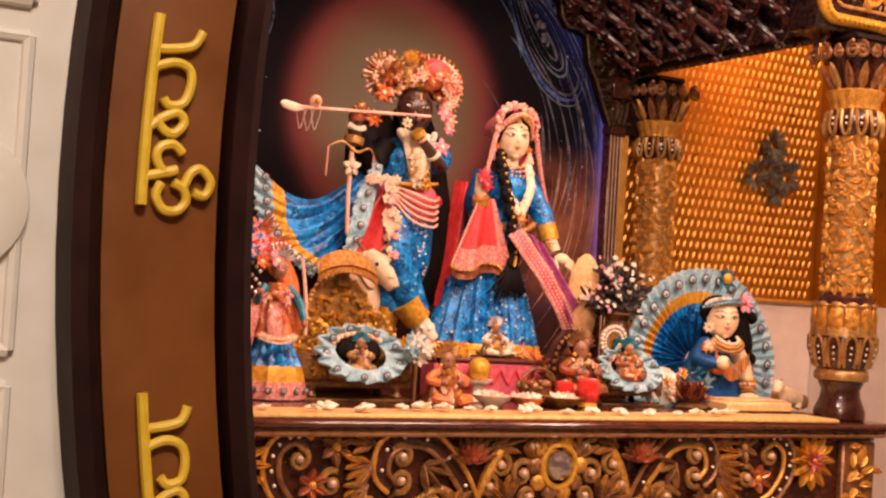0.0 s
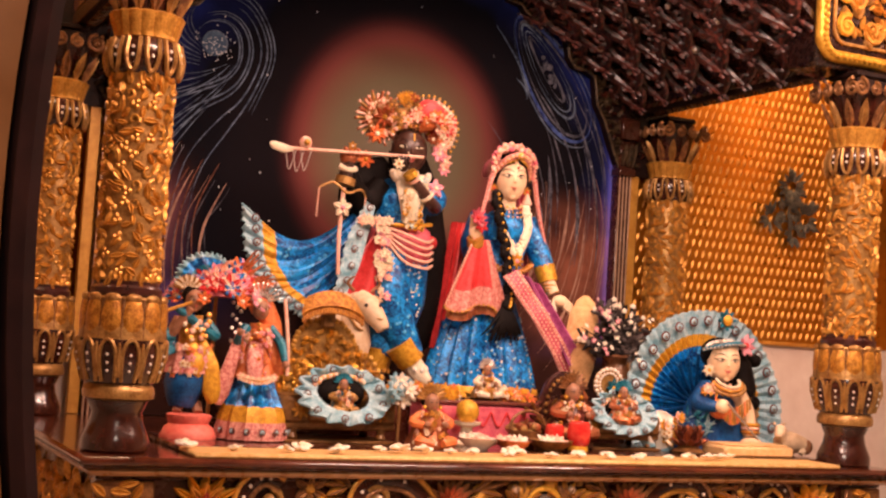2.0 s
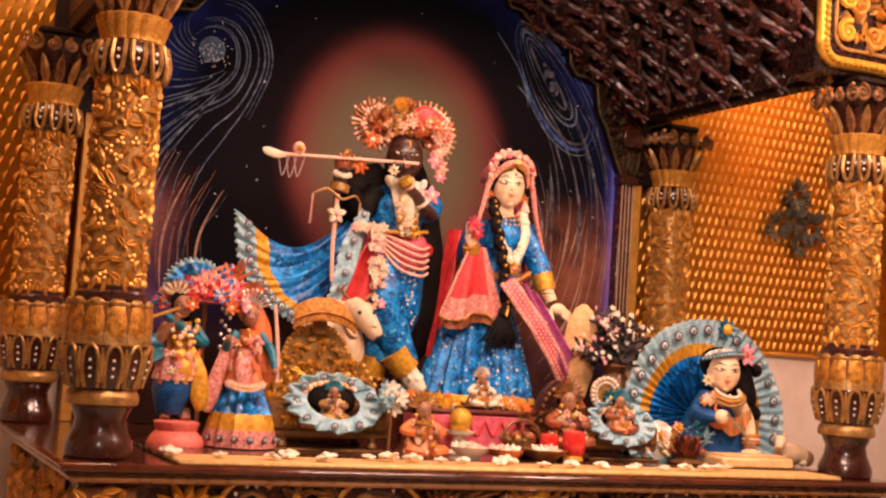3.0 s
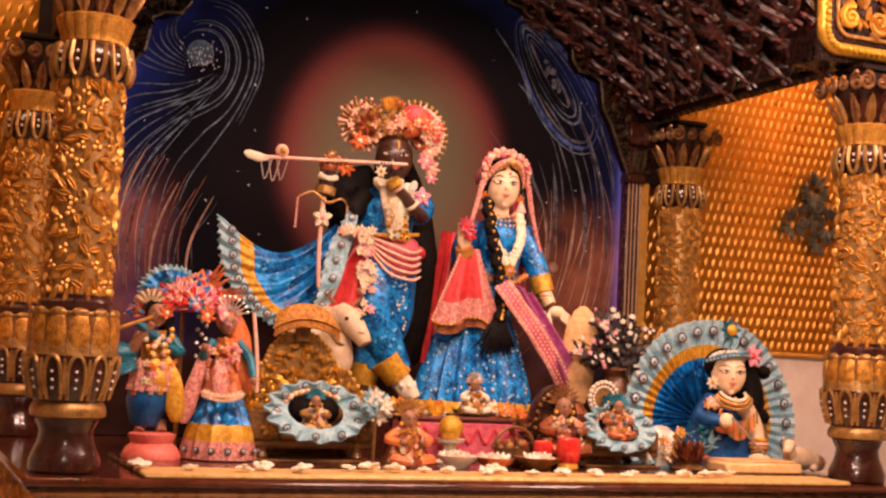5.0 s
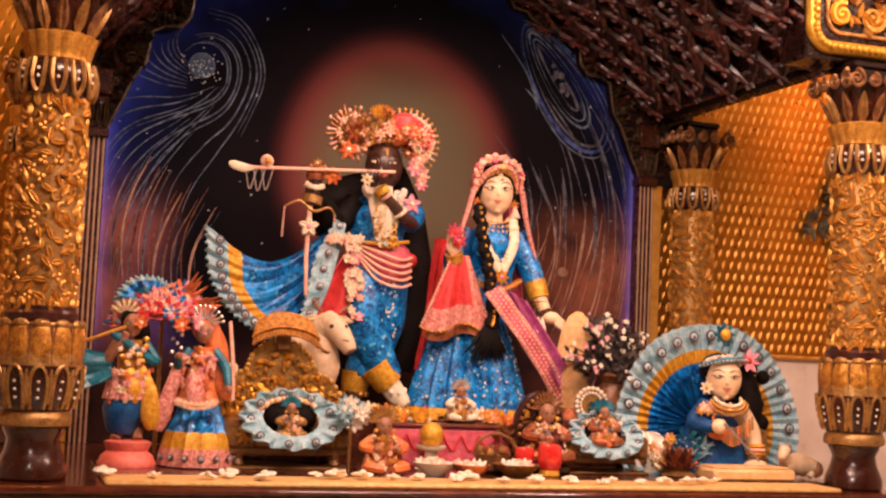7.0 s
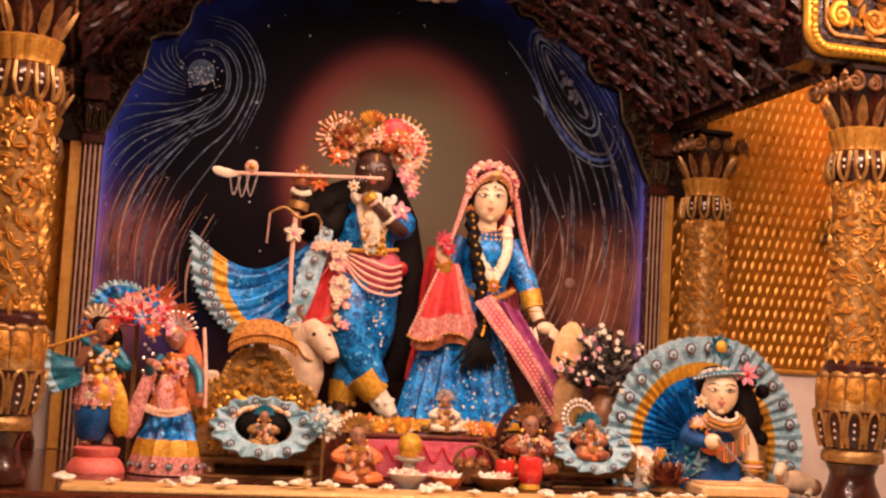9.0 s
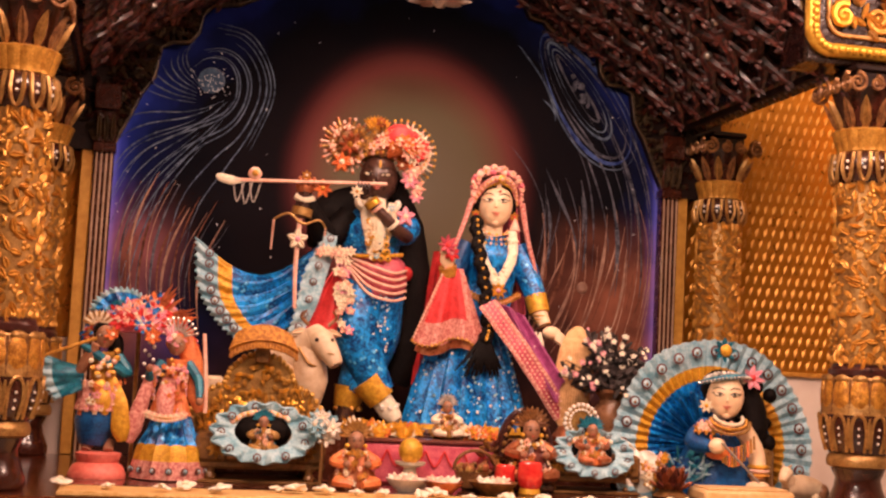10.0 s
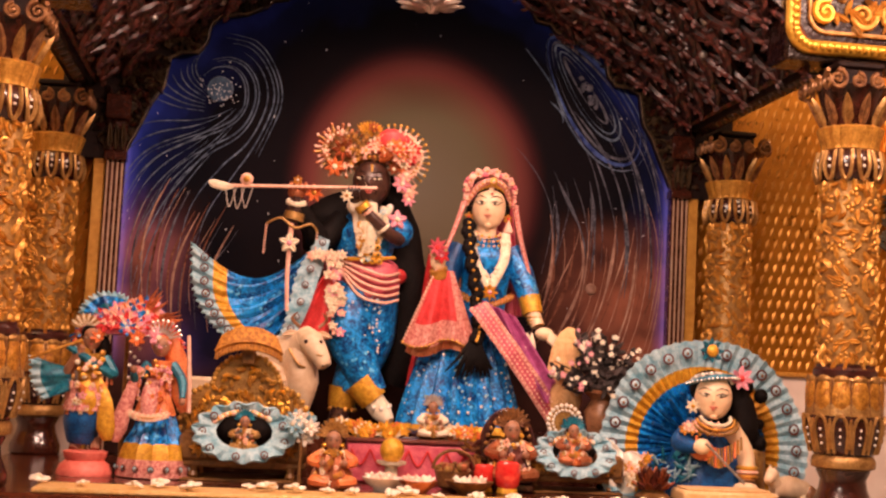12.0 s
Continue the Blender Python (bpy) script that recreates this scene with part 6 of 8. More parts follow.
    for s in (-1, 1):
        limb(sh, [(X + 0.042 + s * 0.012, Y - 0.068, 1.968), (X + 0.042 + s * 0.05, Y - 0.048, 1.945), (X + 0.042 + s * 0.062, Y - 0.02, 1.88)], (0.016, 0.016, 0.012), BLACK_HAIR, 8)
        sh.flower((X + 0.042 + s * 0.066, Y - 0.035, 1.865), (0, -1, 0), 0.018, 6, GOLD, RED_CLOTH)
        sh.lathe([(0.004, 0.0), (0.016, -0.03), (0.019, -0.04), (0.004, -0.042)], PEACH, 12, pose(X + 0.042 + s * 0.068, Y - 0.035, 1.86))
        beads(sh, [(X + 0.042 + s * 0.01, Y - 0.088, 1.965), (X + 0.042 + s * 0.045, Y - 0.072, 1.95), (X + 0.042 + s * 0.066, Y - 0.03, 1.925)], 0.006, GOLD_BRIGHT)
    sh.ball((X + 0.042, Y - 0.104, 1.976), (0.014, 0.006, 0.015), GOLD, 9, 6)
    sh.ball((X + 0.042, Y - 0.110, 1.976), 0.006, PEACH, 7, 5)
    sh.ball((X + 0.042, Y - 0.087, 1.94), 0.005, LIP, 7, 5)
    # veil: shell over the head that falls along both sides
    def veil(u, v):
        a = math.pi * (1.12 - 1.24 * u)
        top = Vector((X + 0.042 + 0.082 * math.cos(a), 0, 1.935 + 0.078 * math.sin(a)))
        yy = Y - 0.055 + 0.13 * v
        k = 1 - 0.35 * v
        return (X + 0.042 + (top.x - X - 0.042) * k, yy, 1.93 + (top.z - 1.93) * k)
    sh.sheet(veil, 30, 8, lambda u, v: PINK_LACE if v < 0.45 else PINK_CLOTH, 0.008)
    for k in range(30):
        p = Vector(veil(k / 29, 0.0))
        swell = 0.45 + 0.75 * math.sin(math.pi * min(1.0, 1.05 * k / 29)) * (1.15 - 0.45 * k / 29)
        for _ in range(3):
            off = Vector((r.uniform(-0.010, 0.010), r.uniform(-0.010, 0.004), r.uniform(-0.008, 0.012))) * swell
            sh.ball(p + off, Vector((0.011, 0.008, 0.010)) * swell * r.uniform(0.7, 1.15), (PINK_LACE, PINK_CLOTH, PINK_LACE, PEACH)[r.randrange(4)], 7, 5)
        if k % 3 == 1:
            sh.flower(p + Vector((0, -0.012, 0.004)), (0, -1, 0.2), 0.013 * swell, 5, PEACH, GOLD)
    for s in (-1, 1):
        brow = curve([(X + 0.042, Y - 0.096, 1.982), (X + 0.042 + s * 0.034, Y - 0.086, 1.970), (X + 0.042 + s * 0.060, Y - 0.056, 1.940), (X + 0.042 + s * 0.072, Y - 0.030, 1.905)], 6)
        limb(sh, brow, (0.010, 0.012, 0.010), PINK_LACE, 8, 0.6)
        for i, p in enumerate(brow):
            sh.ball(p + Vector((0, -0.007, 0)), 0.0042, (GOLD, PEACH)[i % 2], 5, 4)
    for pts in ([(X - 0.045, Y - 0.06, 1.91), (X - 0.075, Y - 0.08, 1.82), (X - 0.125, Y - 0.12, 1.70)], [(X + 0.128, Y - 0.05, 1.91), (X + 0.150, Y - 0.05, 1.80), (X + 0.185, Y - 0.05, 1.68), (X + 0.20, Y - 0.05, 1.60)]):
        limb(sh, pts, (0.010, 0.008, 0.006), PINK_LACE, 6)
    sh.sheet(lambda u, v: (X + 0.135 + 0.05 * v - 0.06 * u, Y + 0.05 + 0.015 * math.sin(9 * u), 1.93 - 0.38 * v), 8, 10, PINK_CLOTH, 0.004)
    # long red drape behind her raised arm
    sh.sheet(lambda u, v: (X - 0.085 - 0.055 * v - 0.055 * u, Y + 0.03 + 0.012 * math.sin(14 * u), 1.74 - 0.44 * v), 10, 12, RED_CLOTH, 0.004)
    # red cloth hanging from the raised hand, with lace border
    def drape(u, v):
        w = 0.045 + 0.115 * v
        return (X - 0.11 + w * (u - 0.5) * 1.3 - 0.02 * v + 0.035 * v * u, Y - 0.135 + 0.016 * math.sin(u * 16) * v, 1.675 - (0.235 + 0.015 * math.sin(8 * u)) * v)
    sh.sheet(drape, 20, 14, lambda u, v: PINK_LACE if v > 0.74 or u > 0.74 or u < 0.07 else RED_CLOTH, 0.005)
    for k in range(21):
        sh.ball(Vector(drape(k / 20, 1.0)), 0.006, GOLD, 6, 4)
        sh.ball(Vector(drape(0.0, k / 20)), 0.005, PEACH, 6, 4)
    sh.sheet(lambda u, v: Vector(drape(u, 0.8 + 0.2 * v)) + Vector((0.012, 0.012, -0.03 * v)), 14, 3, lambda u, v: COPPER if v > 0.5 else PINK_LACE, 0.004)
    # braid with studs and tassel
    c = curve([(X - 0.03, Y - 0.07, 1.84), (X - 0.025, Y - 0.105, 1.74), (X - 0.005, Y - 0.125, 1.62), (X + 0.01, Y - 0.13, 1.50), (X, Y - 0.14, 1.455)], 8)
    for k, p in enumerate(c):
        sh.ball(p + Vector((0.006 * math.sin(k * 1.6), 0, 0)), (0.021, 0.016, 0.02), BLACK_HAIR, 8, 6)
        if k % 2 == 0:
            sh.ball(p + Vector((0.0, -0.017, 0)), 0.0055, GOLD_BRIGHT, 6, 4)
    for k in range(30):
        x = r.gauss(0, 0.017)
        limb(sh, [c[-1] + Vector((x * 0.4, 0, 0)), c[-1] + Vector((x * 1.6, -0.01, -0.06)), c[-1] + Vector((x * 2.6, 0.0, -r.uniform(0.09, 0.125)))], (0.007, 0.006, 0.002), BLACK_HAIR, 5)
    # garland
    for s in (-1, 1):
        pts = curve([(X + 0.042 + s * 0.055, Y - 0.055, 1.80), (X + 0.042 + s * 0.048, Y - 0.085, 1.72), (X + 0.045, Y - 0.095, 1.645)], 12)
        for p in pts:
            for _ in range(2):
                sh.ball(p + Vector((r.uniform(-0.012, 0.012), r.uniform(-0.006, 0.004), r.uniform(-0.006, 0.006))), r.uniform(0.005, 0.009), CREAM, 6, 5)
        limb(sh, [(X + 0.042 + s * 0.058, Y - 0.05, 1.815), (X + 0.042 + s * 0.050, Y - 0.085, 1.725), (X + 0.045 + s * 0.006, Y - 0.10, 1.635)], (0.015, 0.017, 0.013), CREAM, 10, 0.45)
    for z, rad in ((1.815, 0.040), (1.80, 0.05), (1.785, 0.058)):
        for k in range(11):
            a = math.pi * k / 10
            sh.ball((X + 0.042 + rad * math.cos(a), Y - 0.045 - 0.02 * math.sin(a), z - 0.016 * math.sin(a)), 0.005, GOLD_BRIGHT if k % 2 else PEACH, 6, 4)
    # belt and brooch
    for k in range(17):
        t = k / 16
        sh.flower((X - 0.045 + 0.165 * t, Y - 0.075 - 0.02 * math.sin(math.pi * t), 1.605 - 0.03 * math.sin(math.pi * t)), (0, -1, 0), 0.014, 6, GOLD, PEACH)
    sh.flower((X + 0.045, Y - 0.105, 1.615), (0, -1, 0), 0.03, 8, GOLD_BRIGHT, PINK_PETAL)
    # purple overskirt and the slanting lace band
    sh.sheet(lambda u, v: (X + 0.02 + 0.115 * u + 0.13 * v * (0.35 + 0.65 * u) + 0.13 * v * (1 - u), Y - 0.115 - 0.045 * v - 0.012 * math.sin(u * 16) - 0.02 * math.sin(math.pi * u), 1.585 - 0.05 * u - (0.30 - 0.035 * math.sin(9 * u)) * v * (1 - 0.25 * u)), 20, 14, PURPLE, 0.005)
    sh.sheet(lambda u, v: (X - 0.028 + 0.265 * v + 0.055 * u, Y - 0.15 - 0.03 * math.sin(math.pi * v) - 0.003 * math.sin(20 * v), 1.555 - 0.345 * v + 0.028 * u), 8, 24, lambda u, v: PINK_CLOTH if 0.2 < u < 0.8 else PINK_LACE, 0.006)
    for i in range(4):
        for k in range(30):
            t = (k + 0.5 * (i % 2)) / 30
            u = 0.15 + 0.23 * i
            sh.ball((X - 0.028 + 0.265 * t + 0.055 * u, Y - 0.155 - 0.03 * math.sin(math.pi * t), 1.555 - 0.345 * t + 0.028 * u), 0.0042, PEACH, 5, 4)
    # white tassels at her hand
    for x in (0.17, 0.185):
        sh.lathe([(0.003, 0.0), (0.012, -0.03), (0.015, -0.05), (0.004, -0.055)], CREAM, 9, pose(X + x, Y - 0.13, 1.49))
    single("lady_statue", sh, "pale painted lady figure in blue skirt, red drape and rose veil", "statue")


def build_whisk():
    top = thing("straw_whisk", "pale straw ceremonial whisk leaning beside the lady figure", "whisk", at=(0.495, 0.56, 1.15))
    sh = Shape().lathe([(0.010, 0.365), (0.034, 0.345), (0.055, 0.29), (0.064, 0.21), (0.058, 0.12), (0.040, 0.05), (0.024, 0.03)], STRAW, 88, Matrix.Rotation(radians(4), 4, "Y") @ Matrix.Diagonal((1, 0.7, 1, 1)), 44, 0.045)
    part("bristles", sh, top)
    part("handle", Shape().lathe([(0.045, 0.0), (0.05, 0.01), (0.03, 0.04), (0.02, 0.06)], COPPER, 16), top, "reddish turned handle")


def build_cow():
    sh = Shape()
    Y = 0.585
    limb(sh, [(-0.40, Y + 0.03, 1.36), (-0.385, Y + 0.01, 1.28), (-0.36, Y, 1.22)], (0.05, 0.075, 0.04), COW_WHITE, 14)
    limb(sh, [(-0.42, Y + 0.06, 1.36), (-0.36, Y + 0.03, 1.375), (-0.315, Y, 1.40), (-0.285, Y - 0.04, 1.43)], (0.06, 0.07, 0.052, 0.045), COW_WHITE, 14)
    limb(sh, [(-0.30, Y - 0.03, 1.445), (-0.275, Y - 0.06, 1.42), (-0.245, Y - 0.085, 1.375), (-0.232, Y - 0.095, 1.35)], (0.034, 0.040, 0.029, 0.020), COW_WHITE, 14)
    for x, y in ((-0.355, Y - 0.02), (-0.395, Y + 0.05), (-0.315, Y + 0.03)):
        limb(sh, [(x, y, 1.30), (x - 0.005, y, 1.20), (x, y, 1.155)], (0.036, 0.018, 0.02), COW_WHITE, 10)
        sh.lathe([(0.022, 0), (0.02, 0.012)], BLACK_STONE, 10, pose(x, y, 1.15))
    for s, dx in ((-1, -0.03), (1, 0.03)):
        limb(sh, [(-0.285 + dx, Y - 0.03, 1.47), (-0.285 + dx * 1.8, Y - 0.035, 1.495), (-0.285 + dx * 1.3, Y - 0.05, 1.515)], (0.006, 0.005, 0.002), VASE_BROWN, 7)
        sh.leaf((-0.29 + dx * 1.1, Y - 0.03, 1.455), (s, 0.1, -0.3), (0, -1, 0.3), 0.05, 0.026, 0.008, COW_WHITE)
        sh.ball((-0.272 + dx * 0.75, Y - 0.092, 1.425), (0.007, 0.006, 0.007), EYE_DARK, 8, 5)
        sh.ball((-0.232 + dx * 0.25, Y - 0.113, 1.352), 0.003, EYE_DARK, 6, 4)
    limb(sh, [(-0.285, Y - 0.085, 1.385), (-0.25, Y - 0.112, 1.383), (-0.222, Y - 0.09, 1.378)], (0.003, 0.003, 0.003), GOLD_DULL, 6)
    limb(sh, [(-0.345, Y - 0.055, 1.40), (-0.31, Y - 0.075, 1.35), (-0.275, Y - 0.05, 1.345)], (0.004, 0.005, 0.004), GOLD_DULL, 7)
    limb(sh, [(-0.315, Y - 0.01, 1.40), (-0.30, Y - 0.02, 1.30), (-0.315, Y - 0.01, 1.19)], (0.050, 0.055, 0.034), COW_WHITE, 14)
    cow = single("cow_figurine", sh, "cream painted wooden cow figurine beside the flute player", "figurine")
    cow.matrix_basis = pose(-0.038, 0, 0)


def build_cradle(name, at, scale, back, label):
    """A small carved throne with frilled oval mat; back: whether it has the tall carved back."""
    top = thing(name, label, "throne", at=at)
    w = 0.178
    sh = Shape().box((-w, -0.06, 0.03), (w, 0.10, 0.055), THRONE_WOOD, 0.006)
    for s in (-1, 1):
        sh.box((min(s * w, s * 0.09), -0.07, 0.045), (max(s * w, s * 0.09), 0.09, 0.125), THRONE_WOOD, 0.012)
        sh.flower((s * 0.122, -0.072, 0.085), (0, -1, 0), 0.03, 8, THRONE_GOLD, GOLD)
    sh.box((-0.10, -0.075, 0.05), (0.10, -0.05, 0.085), THRONE_WOOD, 0.008)
    seat = part("seat", sh, top, "brown carved wooden seat")
    for x in (-0.135, 0.135):
        for y in (-0.05, 0.08):
            part("leg", Shape().lathe([(0.012, 0.0), (0.016, 0.008), (0.010, 0.02), (0.014, 0.034)], THRONE_WOOD, 10, pose(x, y, 0)), top)
    part("plinth_board", Shape().box((-0.17, -0.09, -0.006), (0.17, 0.12, 0.002), THRONE_WOOD, 0.002), top)
    if back:
        sh = Shape()
        outline = [(-0.185, 0.10), (-0.19, 0.18), (-0.15, 0.235), (-0.10, 0.26), (-0.085, 0.30), (-0.05, 0.335), (0.0, 0.35), (0.05, 0.335), (0.085, 0.30), (0.10, 0.26), (0.15, 0.235), (0.19, 0.18), (0.185, 0.10)]
        c = [Vector((x, 0, z)) for x, z in outline]
        n = len(c)
        verts = [(p.x, 0.095, p.z) for p in c] + [(p.x, 0.125, p.z) for p in c]
        sh.add(verts, [tuple(range(n)), tuple(range(2 * n - 1, n - 1, -1))] + [(i, (i + 1) % n, n + (i + 1) % n, n + i) for i in range(n)], GOLD_DULL)
        rr = random.Random(71)
        for k in range(150):
            x = rr.uniform(-0.17, 0.17)
            z = rr.uniform(0.12, 0.335 - 0.85 * abs(x) * (0.7 if abs(x) < 0.1 else 0.95))
            a = rr.uniform(0, 6.28)
            sh.leaf((x, 0.094, z), (math.cos(a), 0, math.sin(a)), (0, -1, 0), rr.uniform(0.02, 0.032), 0.015, 0.011, THRONE_GOLD if k % 5 else GOLD_BRIGHT, 0.008)
            sh.ball((rr.uniform(-0.13, 0.13), 0.092, rr.uniform(0.13, 0.22)), 0.006, GOLD_BRIGHT, 6, 4)
        for p, q in zip(c, c[1:]):
            for k in range(3):
                sh.ball(p.lerp(q, k / 3) + Vector((0, 0.098, 0)), 0.0095, THRONE_GOLD, 6, 5)
        part("backrest", sh, top, "gold carved scalloped back")
        sh = Shape()
        sh.sheet(lambda u, v: (-0.075 + 0.15 * u + 0.018 * (2 * u - 1) * v, 0.075 - 0.03 * v, 0.392 - 0.045 * v + 0.032 * math.sin(math.pi * u) ** 0.7), 18, 8, CREST, 0.022)
        for k in range(22):
            u = k / 21
            sh.lathe([(0.004, 0.0), (0.006, -0.016), (0.002, -0.02)], CREST, 6, pose(-0.092 + 0.184 * u, 0.04, 0.349 + 0.03 * math.sin(math.pi * u) ** 0.7))
        sh.box((-0.02, 0.07, 0.32), (0.02, 0.10, 0.40), THRONE_WOOD)
        part("crest_cushion", sh, top, "orange-gold fringed crest cushion")
    # frilled oval mat that curls up round the seat
    sh = Shape()

    def mat(u, v):
        a = 2 * math.pi * u
        k = 0.56 + 0.44 * v
        wob = 1 + 0.06 * v * math.sin(a * 15)
        x, z = 0.140 * k * math.cos(a) * wob, 0.132 + 0.080 * k * math.sin(a) * wob
        return (x, -0.075 + 0.05 * math.sin(a) - 0.018 * v + 0.012 * v * math.sin(a * 15), z)
    sh.sheet(mat, 90, 6, SKY_FRILL, 0.006)
    for k in range(9):
        a = 2 * math.pi * (k + 0.5) / 9
        p = Vector(mat((k + 0.5) / 9, 0.6))
        feather_eye(sh, p + Vector((0, -0.010, 0)), 0.0115)
    for k in range(26):
        p = Vector(mat(0.12 + 0.3 * k / 25, 0.25))
        sh.ball(p + Vector((0, -0.012, 0)), 0.008, (CREAM, PEACH, GOLD)[k % 3], 6, 4)
    part("frilled_mat", sh, top, "pale blue frilled mat with feather eyes")
    # the dark inside of the mat's hole is put in as a black ball
    part("hollow_cushion", Shape().ball((0, -0.03, 0.134), (0.084, 0.05, 0.050), BLACK_HAIR, 16, 9), top, "black filler for the dark hole of the mat")
    top.scale = (scale,) * 3
    return top


def small_doll(name, at, scale, robe, crown, label, robe2=None):
    """A little seated idol."""
    sh = Shape()
    r = random.Random(len(label))
    sh.lathe([(0.05, 0.0), (0.052, 0.01), (0.04, 0.035), (0.028, 0.06), (0.024, 0.075)], robe, 20, None, 10, 0.12)
    for s in (-1, 1):
        limb(sh, [(s * 0.022, 0, 0.07), (s * 0.045, -0.012, 0.055), (s * 0.028, -0.035, 0.05)], (0.011, 0.010, 0.008), robe2 or robe, 7)
        sh.ball((s * 0.022, -0.038, 0.052), 0.008, DOLL_TAN, 7, 5)
        limb(sh, [(s * 0.01, -0.02, 0.015), (s * 0.04, -0.04, 0.016), (s * 0.01, -0.055, 0.012)], (0.014, 0.012, 0.008), robe2 or robe, 7)
    carved_face(sh, (0, -0.006, 0.097), (0.017, 0.017, 0.021), DOLL_TAN)
    sh.ball((0, 0.004, 0.104), (0.021, 0.018, 0.021), BLACK_HAIR, 9, 6)
    for k in range(11):
        a = math.pi * k / 10
        d = Vector((math.cos(a), 0, math.sin(a)))
        sh.leaf(Vector((0, -0.006, 0.108)) + d * 0.010, d, (0, -1, 0), 0.028, 0.011, 0.004, crown)
    for k in range(46):
        a, z = r.uniform(math.pi, 2 * math.pi), r.uniform(0.012, 0.078)
        rr = 0.053 - 0.37 * z
        sh.flower((rr * math.cos(a), rr * math.sin(a) - 0.006, z), (math.cos(a), math.sin(a), 0.2), r.uniform(0.005, 0.009), 5, (GOLD, PEACH, CREAM, crown, COPPER)[k % 5], GOLD_DULL)
    for k in range(9):
        a = math.pi * (1 + k / 8)
        sh.ball((0.022 * math.cos(a), 0.026 * math.sin(a), 0.077 + 0.006 * math.sin(a)), 0.0045, (GOLD_BRIGHT, CREAM)[k % 2], 6, 4)
    for s in (-1, 1):
        sh.ball((s * 0.019, -0.012, 0.088), 0.005, GOLD_BRIGHT, 6, 4)
    ob = single(name, sh, label, "figurine")
    ob.matrix_basis = pose(*at) @ Matrix.Diagonal((scale, scale, scale, 1))
    return ob


def build_garden_dolls():
    r = random.Random(81)
    # flute-playing doll on a coral plinth
    sh = Shape()
    X, Y = -0.95, 0.27
    limb(sh, [(X + 0.005, Y, 1.235), (X - 0.01, Y, 1.16), (X - 0.015, Y, 1.10)], (0.055, 0.058, 0.034), BLUE_DEEP, 14)
    limb(sh, [(X - 0.02, Y, 1.11), (X - 0.03, Y - 0.02, 1.085)], (0.016, 0.014), DOLL_TAN, 8)
    limb(sh, [(X + 0.03, Y, 1.11), (X + 0.03, Y - 0.02, 1.085)], (0.016, 0.014), DOLL_TAN, 8)
    limb(sh, [(X, Y, 1.22), (X, Y, 1.29), (X - 0.005, Y, 1.355)], (0.046, 0.034, 0.036), GOLD, 12)
    sh.lathe([(0.042, 1.275), (0.054, 1.255), (0.060, 1.225), (0.066, 1.195)], PINK_LACE, 36, Matrix.Translation((X - 0.004, Y, 0)), 9, 0.16)
    limb(sh, [(X + 0.022, Y - 0.03, 1.285), (X + 0.05, Y - 0.045, 1.22), (X + 0.058, Y - 0.045, 1.15), (X + 0.065, Y - 0.04, 1.115)], (0.014, 0.022, 0.026, 0.012), YELLOW_TRIM, 10, 0.35)
    limb(sh, [(X - 0.01, Y - 0.04, 1.275), (X + 0.005, Y - 0.055, 1.225), (X + 0.012, Y - 0.05, 1.185)], (0.018, 0.024, 0.010), YELLOW_TRIM, 10, 0.40)
    for k in range(40):
        a = r.uniform(math.pi, 2 * math.pi)
        z = r.uniform(1.185, 1.28)
        sh.flower((X + 0.06 * math.cos(a), Y + 0.06 * math.sin(a), z), (math.cos(a), math.sin(a), 0.2), r.uniform(0.008, 0.014), 5, (PEACH, PINK_PETAL, ORANGE_CLOTH, CREAM)[k % 4], GOLD)
    for s in (-1, 1):
        limb(sh, [(X + s * 0.038, Y, 1.345), (X + s * 0.062, Y - 0.02, 1.30), (X - 0.04 - 0.02 * s, Y - 0.055, 1.375)], (0.016, 0.015, 0.010), TEAL if s > 0 else DOLL_TAN, 8)
    limb(sh, [(X - 0.16, Y - 0.06, 1.335), (X - 0.02, Y - 0.06, 1.392)], (0.005, 0.005), GOLD, 6)
    for k in range(24):
        sh.ball((X + r.uniform(-0.04, 0.04), Y - 0.045, r.uniform(1.28, 1.36)), 0.009, (GOLD, CREAM, YELLOW_TRIM, PEACH)[k % 4], 6, 4)
    carved_face(sh, (X, Y - 0.01, 1.398), (0.026, 0.026, 0.032), DOLL_TAN, EYE_DARK, CREAM)
    sh.ball((X, Y + 0.006, 1.41), (0.033, 0.028, 0.034), BLACK_HAIR, 12, 8)
    sh.ball((X + 0.03, Y + 0.01, 1.37), (0.022, 0.02, 0.04), BLACK_HAIR, 10, 7)
    for k in range(12):
        a = radians(30 + 12 * k)
        d = Vector((math.cos(a), 0, math.sin(a)))
        sh.leaf(Vector((X - 0.02, Y - 0.01, 1.425)) + d * 0.012, d, (0, -1, 0), 0.036, 0.014, 0.005, GOLD_DULL if k % 2 else CREAM)
    # blue scarf that flies out
    pleat_fan(sh, [(X - 0.165, Y - 0.02, 1.34), (X - 0.155, Y - 0.03, 1.27), (X - 0.12, Y - 0.03, 1.22)], [(X - 0.05, Y - 0.02, 1.31), (X - 0.05, Y - 0.03, 1.28), (X - 0.05, Y - 0.03, 1.25)], ((0.2, SKY_FRILL), (1.0, TEAL)), 0.008, 5, 30, 8)
    single("flute_doll", sh, "small flute-playing doll in blue, gold and orange silk", "doll", "pair of small dolls")
    sh = Shape().lathe([(0.078, 0.0), (0.08, 0.008), (0.07, 0.03), (0.055, 0.042), (0.06, 0.05), (0.064, 0.066), (0.05, 0.07)], PINK_PLINTH, 22, pose(X + 0.005, Y - 0.02, 1.014), 11, 0.06)
    single("doll_plinth", sh, "coral pink plinth under the small flute doll", "plinth")
